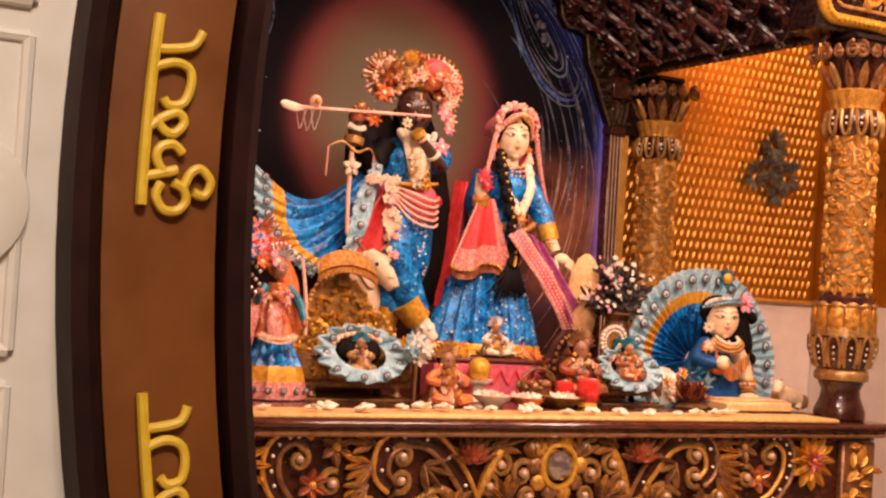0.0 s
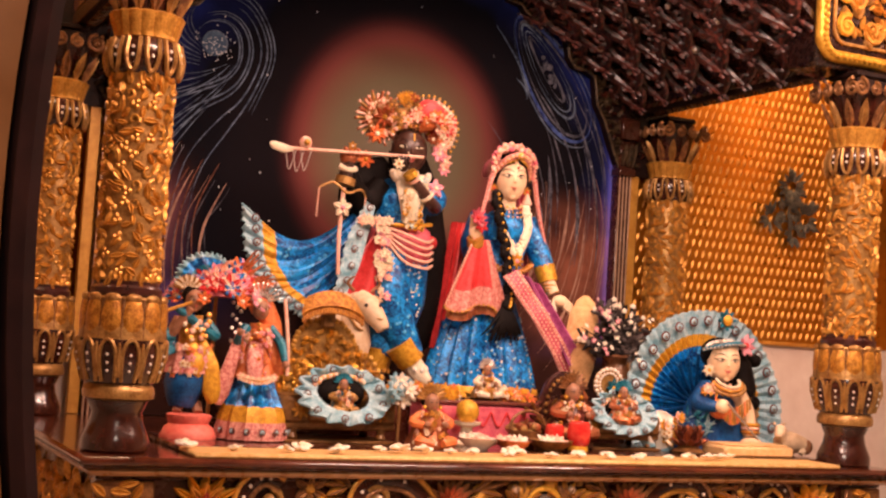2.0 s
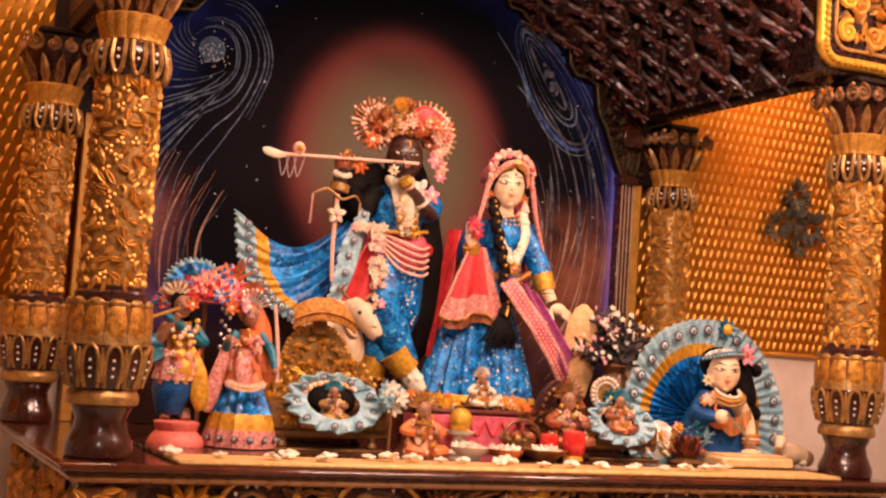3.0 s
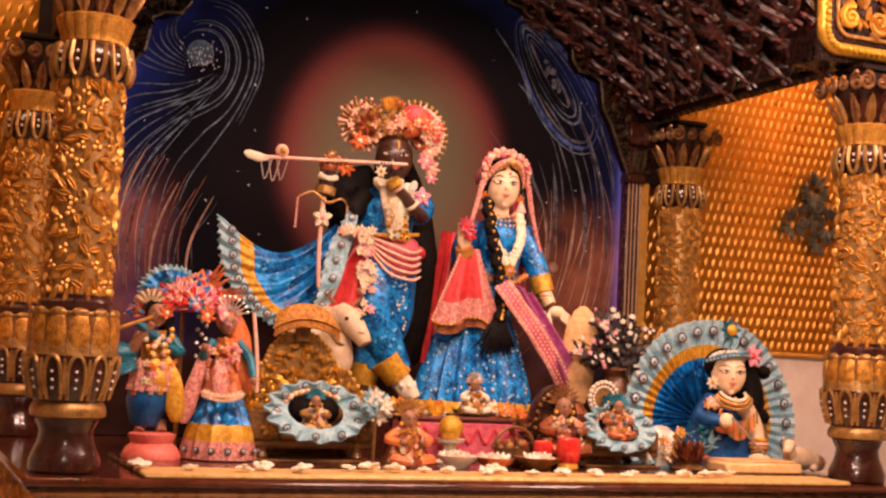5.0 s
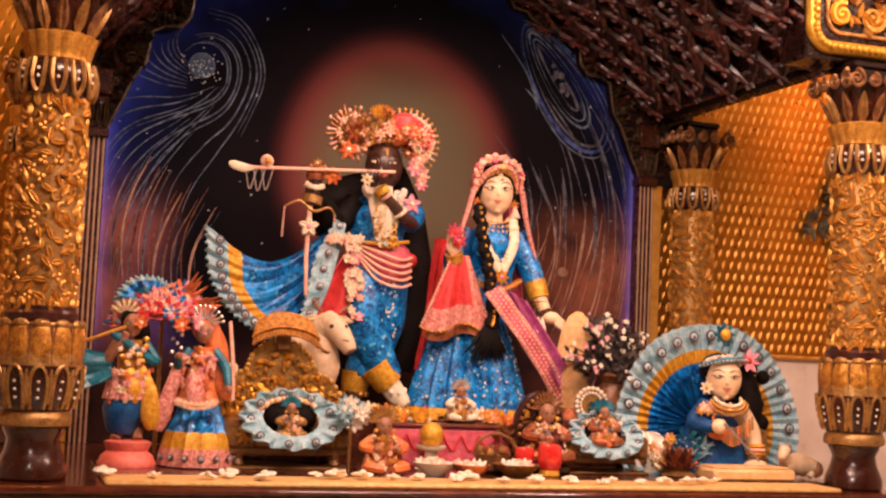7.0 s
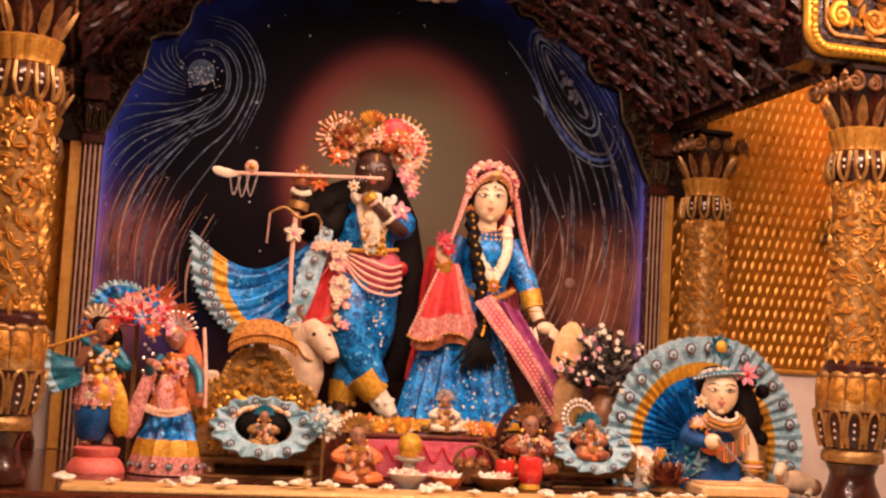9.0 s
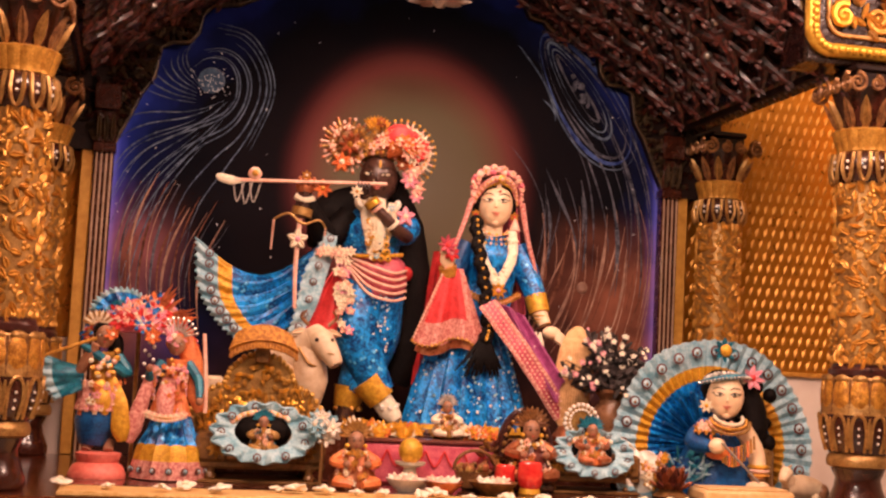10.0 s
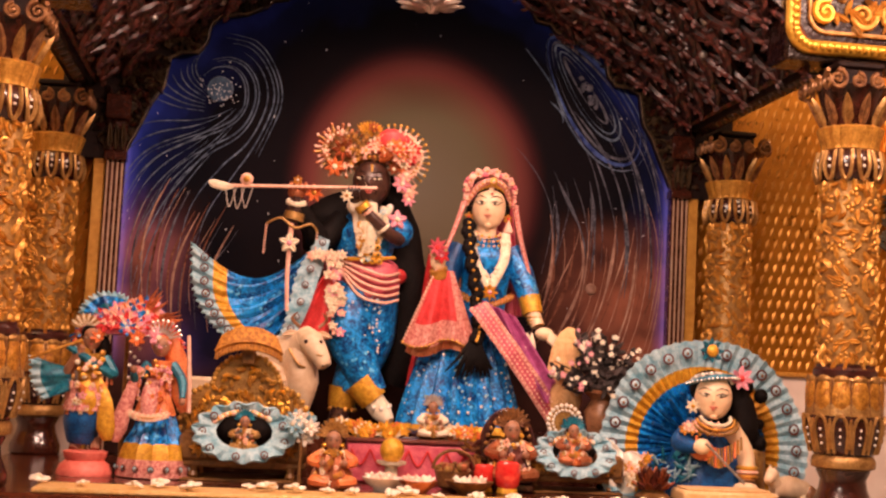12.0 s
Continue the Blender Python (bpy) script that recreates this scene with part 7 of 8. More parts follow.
    # lady doll
    sh = Shape()
    X, Y = -0.755, 0.27
    place = Matrix.Translation((X, Y, 0))
    sh.lathe([(0.036, 1.235), (0.050, 1.20), (0.066, 1.15), (0.090, 1.11)], BLUE_SATIN, 56, place, 14, 0.20)
    sh.lathe([(0.088, 1.112), (0.098, 1.085), (0.101, 1.066)], YELLOW_TRIM, 40, place, 14, 0.10)
    sh.lathe([(0.101, 1.067), (0.107, 1.045), (0.109, 1.018), (0.09, 1.014)], PINK_LACE, 40, place, 14, 0.10)
    for k in range(7):
        a = radians(200 + 23 * k)
        feather_eye(sh, (X + 0.107 * math.cos(a), Y + 0.107 * math.sin(a), 1.042), 0.010, (math.cos(a), math.sin(a), 0))
    limb(sh, [(X, Y, 1.24), (X + 0.004, Y, 1.29), (X + 0.006, Y, 1.345)], (0.030, 0.030, 0.030), ORANGE_CLOTH, 12)
    sh.lathe([(0.030, 1.285), (0.040, 1.255), (0.054, 1.215), (0.062, 1.190), (0.056, 1.188)], ORANGE_CLOTH, 40, Matrix.Translation((X - 0.006, Y - 0.006, 0)), 10, 0.16)
    limb(sh, [(X - 0.012, Y - 0.03, 1.29), (X - 0.02, Y - 0.055, 1.24), (X - 0.022, Y - 0.065, 1.19)], (0.020, 0.026, 0.020), PINK_LACE, 12, 0.35)
    for k in range(15):
        t = k / 14
        sh.flower((X - 0.07 + 0.10 * t, Y - 0.085 - 0.012 * math.sin(math.pi * t), 1.195 - 0.012 * math.sin(math.pi * t)), (0, -1, 0.1), 0.013, 5, CREAM if k % 2 else PEACH, GOLD)
    for k in range(44):
        a, z = r.uniform(math.pi, 2 * math.pi), r.uniform(1.20, 1.33)
        sh.flower((X + 0.046 * math.cos(a) - 0.012, Y + 0.05 * math.sin(a) - 0.012, z), (math.cos(a), math.sin(a), 0.2), r.uniform(0.007, 0.013), 5, (ORANGE_CLOTH, PEACH, ORANGE_CLOTH, PINK_PETAL)[k % 4], GOLD)
    limb(sh, [(X - 0.055, Y - 0.02, 1.325), (X - 0.08, Y - 0.03, 1.24), (X - 0.105, Y - 0.03, 1.15), (X - 0.11, Y - 0.03, 1.11)], (0.012, 0.019, 0.026, 0.008), PINK_LACE, 10, 0.35)
    for s in (-1, 1):
        limb(sh, [(X + s * 0.034, Y, 1.335), (X + s * 0.065, Y - 0.02, 1.29), (X + s * 0.07, Y - 0.05, 1.31 if s < 0 else 1.24)], (0.015, 0.014, 0.009), TEAL, 8)
        sh.ball((X + s * 0.07, Y - 0.055, 1.318 if s < 0 else 1.232), 0.011, DOLL_TAN, 7, 5)
    limb(sh, [(X + 0.075, Y, 1.42), (X + 0.085, Y - 0.02, 1.30), (X + 0.09, Y - 0.02, 1.20)], (0.005, 0.006, 0.006), PEACH, 6)
    limb(sh, [(X + 0.012, Y + 0.02, 1.41), (X + 0.045, Y + 0.02, 1.345), (X + 0.058, Y + 0.01, 1.26), (X + 0.075, Y, 1.20)], (0.028, 0.030, 0.026, 0.010), ORANGE_CLOTH, 10, 0.45)
    carved_face(sh, (X, Y - 0.01, 1.385), (0.024, 0.025, 0.03), DOLL_TAN, EYE_DARK, CREAM)
    sh.ball((X, Y + 0.006, 1.395), (0.031, 0.027, 0.032), ORANGE_CLOTH, 12, 8)
    for k in range(11):
        a = radians(15 + 15 * k)
        d = Vector((math.cos(a), 0, math.sin(a)))
        limb(sh, [Vector((X, Y - 0.012, 1.405)) + d * 0.02, Vector((X, Y - 0.012, 1.405)) + d * 0.055], (0.004, 0.002), SILVER, 5)
        sh.ball(Vector((X, Y - 0.012, 1.405)) + d * 0.055, 0.005, SILVER, 6, 4)
    for k in range(16):
        sh.ball((X + r.uniform(-0.035, 0.035), Y - 0.042, r.uniform(1.27, 1.345)), 0.007, (GOLD, CREAM, PINK_PETAL)[k % 3], 6, 4)
    single("lady_doll", sh, "small lady doll in orange veil and blue gold-hemmed skirt", "doll", "pair of small dolls")
    # flowered parasol above the dolls
    top = thing("flower_parasol", "small pink and turquoise flowered parasol over the dolls", "parasol", at=(-0.86, 0.36, SHELF))
    part("pole", Shape().tube([(0, 0, 0), (0, 0, 0.44)], 0.006, GOLD_DULL, 8), top)
    sh = Shape().lathe([(0.125, 0.415), (0.115, 0.445), (0.08, 0.475), (0.03, 0.495), (0.004, 0.50)], PINK_CLOTH, 28, None, 10, 0.06)
    part("canopy", sh, top, "rose silk canopy")
    sh = Shape()
    for k in range(95):
        a, t = r.uniform(math.pi * 0.95, 2.05 * math.pi), r.random()
        p = ((0.145 - 0.075 * t) * math.cos(a), (0.145 - 0.075 * t) * math.sin(a), 0.40 + 0.10 * t)
        sh.flower(p, (math.cos(a) * 0.6, math.sin(a), 0.4), r.uniform(0.022, 0.04), 6, (PINK_PETAL, ORANGE_CLOTH, PINK_PETAL, PEACH, RED_CLOTH, BLUE_SATIN)[k % 6], CREAM, curl=0.012)
    for k in range(26):
        a = r.uniform(-0.6, 1.2)
        sh.leaf((0.07 * math.cos(a), -0.06, 0.44 + 0.04 * math.sin(a)), (math.cos(a), -0.2, math.sin(a)), (0, -1, 0), r.uniform(0.06, 0.10), 0.012, 0.003, COPPER if k % 2 else ORANGE_CLOTH)
    for k in range(10):
        sh.ball((0.02 + 0.012 * (k % 3), -0.11, 0.40 - 0.012 * k), 0.006, SILVER, 6, 4)
    tagged(part("silk_blossom", sh, top, "bunched silk flowers"), kind="stuff")
    sh = Shape()
    pleat_fan(sh, [(-0.135, -0.05, 0.44), (-0.13, -0.06, 0.49), (-0.085, -0.07, 0.53), (-0.02, -0.07, 0.53), (0.02, -0.06, 0.50)], [(-0.07, -0.07, 0.45), (-0.06, -0.08, 0.46), (-0.05, -0.08, 0.47), (-0.03, -0.08, 0.465), (-0.02, -0.07, 0.455)], ((0.18, SKY_FRILL), (0.5, BLUE_SATIN), (1.0, TEAL)), 0.008, 9, 54, 6)
    part("feather_fan", sh, top, "turquoise pleated fan")


def build_fan_shrine():
    """Child figure in front of a big pleated fan."""
    top = thing("pleated_fan", "big round pleated fan in pale blue, gold and deep blue", "fan", at=(0.925, 0.405, SHELF + 0.014))
    sh = Shape()
    R, cz = 0.338, 0.142
    bands = ((0.28, SKY_FRILL), (0.41, YELLOW_TRIM), (1.0, BLUE_SATIN))

    def fn(u, v):
        a = radians(212 - 244 * u)
        rr = (R - 0.30 * v) * (1.0 + ((0.008 * math.cos(2 * math.pi * 40 * u) + 0.012 * math.sin(23 * u)) if v == 0 else 0))
        x, z = rr * math.cos(a) * 1.0, cz + rr * math.sin(a)
        return (x, 0.05 * v + (0.0035 + 0.004 * min(1, 2.5 * v)) * math.sin(2 * math.pi * 40 * u) * (1 - 0.4 * v) + 0.010 * math.sin(9 * u + 2) * (1 - v), max(0.003, z))
    sh.sheet(fn, 160, 14, lambda u, v: next(m for lim, m in bands if v <= lim), 0.006)
    disc = part("cloth", sh, top)
    for k in range(19):
        u = (k + 0.5) / 19
        if Vector(fn(u, 0.12)).z < 0.02:
            continue
        s2 = Shape()
        feather_eye(s2, Vector(fn(u, 0.13)) + Vector((0, -0.014, 0)), 0.018)
        part("feather_eye", s2, disc, "dark round feather eye")
    sh = Shape()
    for k in range(15):
        a = radians(200 - 14 * k)
        limb(sh, [(0.05 * math.cos(a), 0.03, cz + 0.05 * math.sin(a)), (0.185 * math.cos(a), -0.012, cz + 0.185 * math.sin(a))], (0.006, 0.006), BLUE_DEEP, 6)
    part("rib", sh, disc, "dark blue folds")

    sh = Shape()
    X, Y, Z = 0.905, 0.31, SHELF + 0.014
    r = random.Random(91)
    sh.lathe([(0.14, 0.0), (0.145, 0.02), (0.125, 0.09), (0.088, 0.17), (0.05, 0.225)], BLUE_DEEP, 36, Matrix.Translation((X, Y + 0.02, Z)) @ Matrix.Diagonal((1, 0.7, 1, 1)), 12, 0.06)
    carved_face(sh, (X, Y - 0.035, 1.316), (0.057, 0.054, 0.070), SKIN, EYE_DARK, CREAM, -18)
    sh.ball((X, Y - 0.002, 1.342), (0.064, 0.058, 0.056), BLACK_HAIR, 14, 9)
    for k in range(60):
        sh.ball((X + 0.105 + r.gauss(0, 0.03), Y + 0.02 + r.uniform(-0.02, 0.03), 1.24 + r.gauss(0, 0.065)), r.uniform(0.014, 0.03), BLACK_HAIR, 8, 6)
    for k in range(15):
        a = math.pi * (0.05 + 0.9 * k / 14)
        sh.ball((X + 0.064 * math.cos(a), Y - 0.055 + 0.03 * abs(math.cos(a)), 1.358 + 0.028 * math.sin(a)), 0.008, (BEAD_WHITE, SILVER)[k % 2], 7, 5)
    limb(sh, [(X - 0.088, Y - 0.03, 1.352), (X - 0.03, Y - 0.075, 1.372), (X + 0.04, Y - 0.07, 1.378), (X + 0.085, Y - 0.02, 1.372)], (0.006, 0.009, 0.009, 0.006), TEAL, 9)
    beads(sh, [(X - 0.09, Y - 0.042, 1.354), (X - 0.03, Y - 0.092, 1.370), (X + 0.04, Y - 0.088, 1.376), (X + 0.088, Y - 0.035, 1.372)], 0.0048, SILVER, 2.6)
    limb(sh, [(X + 0.06, Y, 1.36), (X + 0.10, Y + 0.01, 1.30), (X + 0.115, Y, 1.22), (X + 0.10, Y - 0.01, 1.15)], (0.03, 0.045, 0.045, 0.02), BLACK_HAIR, 10)
    sh.flower((X - 0.02, Y - 0.06, 1.455), (0, -1, 0.1), 0.04, 8, TEAL, YELLOW_TRIM, curl=0.01)
    sh.ball((X - 0.02, Y - 0.075, 1.455), (0.019, 0.012, 0.02), YELLOW_TRIM, 9, 6)
    sh.flower((X + 0.085, Y - 0.04, 1.375), (0.1, -1, 0.1), 0.04, 7, PINK_PETAL, RED_CLOTH, curl=0.012)
    sh.flower((X - 0.066, Y - 0.045, 1.285), (-0.3, -1, 0), 0.024, 7, CREAM, YELLOW_TRIM)
    limb(sh, [(X - 0.05, Y - 0.02, 1.225), (X - 0.105, Y - 0.05, 1.175), (X - 0.075, Y - 0.11, 1.165)], (0.034, 0.030, 0.018), BLUE_DEEP, 10)
    limb(sh, [(X + 0.06, Y - 0.02, 1.225), (X + 0.105, Y - 0.035, 1.15), (X + 0.105, Y - 0.06, 1.065)], (0.032, 0.028, 0.024), SKIN, 10)
    for k in range(3):
        sh.lathe([(0.030, 0), (0.036, 0.006), (0.03, 0.012)], (GOLD, PEACH, GOLD_BRIGHT)[k], 16, pose(X + 0.105, Y - 0.06, 1.075 + 0.013 * k))
    sh.ball((X + 0.09, Y - 0.09, 1.05), (0.04, 0.03, 0.016), SKIN, 10, 6)
    sh.ball((X - 0.06, Y - 0.12, 1.168), (0.028, 0.02, 0.024), SKIN, 10, 6)
    limb(sh, [(X - 0.055, Y - 0.14, 1.18), (X + 0.06, Y - 0.16, 1.065)], (0.004, 0.004), SILVER, 6)
    # necklaces: three curved rows and a fringe
    for j, (rad, z) in enumerate(((0.046, 1.254), (0.058, 1.246), (0.070, 1.238))):
        for k in range(21):
            a = math.pi * k / 20
            sh.ball((X + rad * math.cos(a), Y - 0.062 - 0.03 * math.sin(a), z - rad * 0.5 * math.sin(a)), 0.006, (CREAM, GOLD, GOLD_DULL)[j], 7, 5)
    for k in range(15):
        t = k / 14
        x = X - 0.07 + 0.14 * t
        z = 1.20 - 0.035 * math.sin(math.pi * t)
        limb(sh, [(x, Y - 0.095, z), (x, Y - 0.10, z - 0.04 - 0.02 * math.sin(math.pi * t))], (0.0035, 0.0045), (ORANGE_CLOTH, GOLD, GOLD_DULL)[k % 3], 6)
    sh.ball((X - 0.045, Y - 0.085, 1.152), (0.04, 0.025, 0.028), ORANGE_CLOTH, 12, 8)
    for k in range(10):
        sh.flower((X - 0.10 + 0.012 * k, Y - 0.07, 1.215 + 0.01 * (k % 2)), (0, -1, 0.3), 0.02, 6, PEACH if k % 2 else GOLD, CREAM)
    for k in range(40):
        x = X - 0.125 + r.uniform(-0.05, 0.05)
        sh.leaf((x, Y - 0.06, 1.05 + r.uniform(0, 0.08)), (r.uniform(-1, 1), -0.3, r.uniform(-0.2, 1)), (0, -1, 0), 0.05, 0.010, 0.002, TEAL if k % 2 else SKY_FRILL)
    single("child_statue", sh, "round-faced child figure with black hair and gold necklace before the fan", "statue")
    ob = single("wooden_board", Shape().box((0.74, 0.03, 1.0145), (1.02, 0.16, 1.05), BOARD, 0.008).box((0.755, 0.045, 1.05), (1.005, 0.15, 1.056), BOARD, 0.003), "pale gilt wooden board before the child figure", "board")
    # bolster at the side
    sh = Shape().lathe([(0.012, 0.0), (0.03, 0.004), (0.036, 0.02), (0.036, 0.13), (0.03, 0.146), (0.012, 0.15)], GOLD_DULL, 18, pose(1.06, 0.33, SHELF + 0.014), 12, 0.06)
    single("bolster", sh, "upright gold brocade bolster beside the child figure", "cushion")
    # lying toy cow
    sh = Shape()
    X, Y = 1.10, 0.15
    limb(sh, [(X - 0.05, Y, 1.055), (X, Y, 1.06), (X + 0.055, Y, 1.05)], (0.026, 0.036, 0.028), COW_WHITE, 12)
    limb(sh, [(X - 0.045, Y - 0.01, 1.07), (X - 0.06, Y - 0.02, 1.095)], (0.022, 0.018), COW_WHITE, 10)
    limb(sh, [(X - 0.055, Y - 0.018, 1.105), (X - 0.072, Y - 0.03, 1.085), (X - 0.078, Y - 0.035, 1.075)], (0.02, 0.016, 0.01), COW_WHITE, 10)
    for s in (-1, 1):
        sh.leaf((X - 0.05, Y + s * 0.012, 1.115), (0.2, s, 0.4), (-1, 0, 0.2), 0.022, 0.012, 0.004, COW_WHITE)
        limb(sh, [(X - 0.05, Y + s * 0.02 - 0.01, 1.04), (X - 0.06, Y + s * 0.02 - 0.015, 1.022)], (0.012, 0.009), COW_WHITE, 8)
        limb(sh, [(X + 0.04, Y + s * 0.02, 1.035), (X + 0.03, Y + s * 0.025, 1.022)], (0.014, 0.009), COW_WHITE, 8)
    sh.ball((X + 0.062, Y - 0.012, 1.045), (0.022, 0.024, 0.026), VASE_BROWN, 10, 7)
    single("toy_cow", sh, "small white lying toy cow with brown rump", "figurine")


def build_vase():
    top = thing("flower_vase", "brown vase with dark foliage and small white blossoms", "vase", at=(0.615, 0.49, SHELF + 0.15))
    part("vessel", Shape().lathe([(0.03, 0.0), (0.036, 0.01), (0.05, 0.06), (0.055, 0.10), (0.035, 0.135), (0.045, 0.15), (0.062, 0.158), (0.05, 0.168), (0.03, 0.162)], VASE_BROWN, 24), top, "brown glazed vessel")
    r = random.Random(101)
    sh, fl = Shape(), Shape()
    for k in range(85):
        a, el = r.uniform(0, 6.28), r.uniform(0.05, 1.45)
        d = Vector((math.cos(a) * math.cos(el), 0.7 * math.sin(a) * math.cos(el), math.sin(el)))
        L = r.uniform(0.11, 0.225)
        p0 = Vector((0, 0, 0.155))
        p1 = p0 + d * L * Vector((0.6, 0.6, 0.9))[2]
        sh.tube([p0, p0.lerp(p1, 0.5) + Vector((0, 0, 0.015)), p1], [0.003, 0.0025, 0.0015], LEAF_DARK, 5)
        for q in range(5):
            b = p0.lerp(p1, r.uniform(0.35, 1.0))
            e = Vector((r.uniform(-1, 1), r.uniform(-1, 0.4), r.uniform(-0.5, 1)))
            sh.leaf(b, e, (0, -1, 0.3), r.uniform(0.025, 0.045), 0.018, 0.004, LEAF_DARK)
        if k % 2 == 0 or r.random() < 0.5:
            for q in range(2):
                fl.flower(p1 + Vector((r.uniform(-0.02, 0.02), r.uniform(-0.03, 0.0), r.uniform(-0.025, 0.02))), (r.uniform(-0.6, 0.6), -1, r.uniform(-0.2, 0.8)), r.uniform(0.007, 0.013), 5, PETAL_WHITE if k % 5 else PINK_PETAL, CREAM)
    tagged(part("foliage", sh, top, "dark purple-brown foliage"), kind="stuff")
    tagged(part("blossoms", fl, top, "small white and pink blossoms"), kind="stuff")


def blossom_mesh(seed):
    sh = Shape()
    q = random.Random(seed)
    for k in range(6):
        a = 1.05 * k + q.uniform(-0.4, 0.4)
        sh.ball((0.014 * math.cos(a), 0.012 * math.sin(a), 0.009 + q.uniform(0, 0.006)), (q.uniform(0.012, 0.018), q.uniform(0.008, 0.012), q.uniform(0.003, 0.006)), PETAL_WHITE, 8, 5, (q.uniform(-25, 25), q.uniform(-25, 25), math.degrees(a)))
    sh.ball((0, 0, 0.016), (0.010, 0.010, 0.008), CREAM, 8, 5)
    return sh.mesh("blossom")


def build_offerings():
    Z = SHELF + 0.014
    kinds = [blossom_mesh(k) for k in range(4)]
    r = random.Random(111)
    xs = [-1.02, -0.90, -0.77, -0.71, -0.64, -0.50, -0.45, -0.35, -0.29, -0.20, -0.11, -0.05, 0.03, 0.11, 0.21, 0.30, 0.38, 0.44, 0.52, 0.57, 0.64, 0.70]
    for i, x in enumerate(xs):
        ob = tagged(new("blossom", kinds[i % 4]), "fallen white blossom on the golden runner", "flower", "blossoms on the runner")
        s = r.uniform(0.7, 1.25)
        ob.matrix_basis = pose(x + r.uniform(-0.015, 0.015), -0.085 + r.uniform(-0.035, 0.05), Z, r.uniform(-8, 8), r.uniform(-8, 8), r.uniform(0, 360)) @ Matrix.Diagonal((s, s, s, 1))
    # red cloth-covered box with a row of little arches
    top = thing("offering_box", "low red cloth-covered offering box with gold edging", "box", at=(0.0, 0.36, Z))
    part("body", Shape().box((-0.20, -0.05, 0.0), (0.21, 0.05, 0.12), PINK_CLOTH, 0.008), top, "red cloth body")
    part("lid", Shape().box((-0.205, -0.056, 0.12), (0.215, 0.052, 0.132), MAROON_LIGHT, 0.004), top, "dark red lid")
    for k in range(7):
        part("gold_swag", Shape().tube(curve([(-0.19 + 0.057 * k, -0.053, 0.10), (-0.162 + 0.057 * k, -0.056, 0.055), (-0.133 + 0.057 * k, -0.053, 0.10)], 6), 0.003, RED_CLOTH, 6), top)
    # cushions of yellow flowers before the figures
    for cx, cy, cz, w in ((-0.09, 0.40, 1.15, 0.075), (0.17, 0.40, 1.15, 0.065), (-0.19, 0.46, 1.155, 0.05)):
        sh = Shape()
        for k in range(26):
            sh.flower((cx + r.uniform(-w, w), cy + r.uniform(-0.03, 0.03), cz + r.uniform(0.004, 0.024)), (r.uniform(-0.4, 0.4), -0.8, 0.7), r.uniform(0.018, 0.03), 7, (YELLOW_TRIM, YELLOW_TRIM, CREAM, ORANGE_CLOTH)[k % 4], GOLD_BRIGHT, curl=0.006)
        tagged(single("flower_heap", sh, "heap of yellow and cream flower offerings", "flowers"), kind="stuff")
    # yellow ball sweet on a stand
    top = thing("sweet_stand", "yellow round sweet on a small white stand", "sweet", at=(-0.075, 0.25, Z))
    part("stand", Shape().lathe([(0.045, 0.0), (0.048, 0.006), (0.02, 0.016), (0.018, 0.055), (0.042, 0.064), (0.045, 0.072), (0.03, 0.07)], CREAM, 22), top, "cream pedestal dish")
    part("sweet", Shape().ball((0, 0, 0.103), (0.036, 0.036, 0.038), YELLOW_TRIM, 14, 9), top, "yellow ball")
    # dishes
    for x, y, rad, mat, lab in ((-0.11, 0.10, 0.062, BEAD_WHITE, "white shallow dish with petals"), (-0.02, 0.05, 0.055, COPPER, "shallow copper dish"), (0.13, 0.09, 0.07, THRONE_WOOD, "dark shallow dish with white petals")):
        top = thing("offering_dish", lab + " on the runner", "dish", "offering dishes", (x, y, Z))
        part("bowl", Shape().lathe([(rad * 0.45, 0.0), (rad * 0.5, 0.006), (rad * 0.85, 0.022), (rad, 0.036), (rad * 0.94, 0.036), (rad * 0.75, 0.022), (rad * 0.4, 0.014)], mat, 26), top)
        sh = Shape()
        for k in range(7):
            sh.flower((r.uniform(-0.5, 0.5) * rad, r.uniform(-0.5, 0.5) * rad, 0.032), (r.uniform(-0.3, 0.3), -0.4, 1), 0.025, 6, PETAL_WHITE if k % 3 else PEACH, CREAM, curl=0.008)
        part("petals", sh, top, "loose petals")
    # small brass idol
    small_doll("brass_idol", (0.06, 0.40, 1.152), 0.92, GOLD_DULL, SILVER, "tiny brass idol with silver crown on the offering box", CREAM)
    # woven ring basket and heap
    top = thing("round_basket", "small dark woven basket with brown offerings", "basket", at=(0.10, 0.20, Z))
    part("bowl", Shape().lathe([(0.03, 0.0), (0.045, 0.01), (0.055, 0.045), (0.058, 0.055), (0.05, 0.055), (0.04, 0.02)], BRONZE, 26, None, 26, 0.06), top)
    sh = Shape()
    sh.tube([(0.062 * math.cos(a), -0.02, 0.06 + 0.055 * math.sin(a)) for a in [math.pi * k / 14 for k in range(15)]], 0.005, BRONZE, 7)
    part("hoop", sh, top, "hoop handle")
    sh = Shape()
    for k in range(30):
        sh.ball((r.uniform(-0.045, 0.045), r.uniform(-0.04, 0.04), 0.05 + r.uniform(0, 0.02)), r.uniform(0.008, 0.014), (BRONZE, GOLD_DULL, COPPER)[k % 3], 7, 5)
    tagged(part("fruit", sh, top, "small brown fruits"), kind="stuff")
    sh = Shape()
    for k in range(46):
        a = r.uniform(0, 6.28)
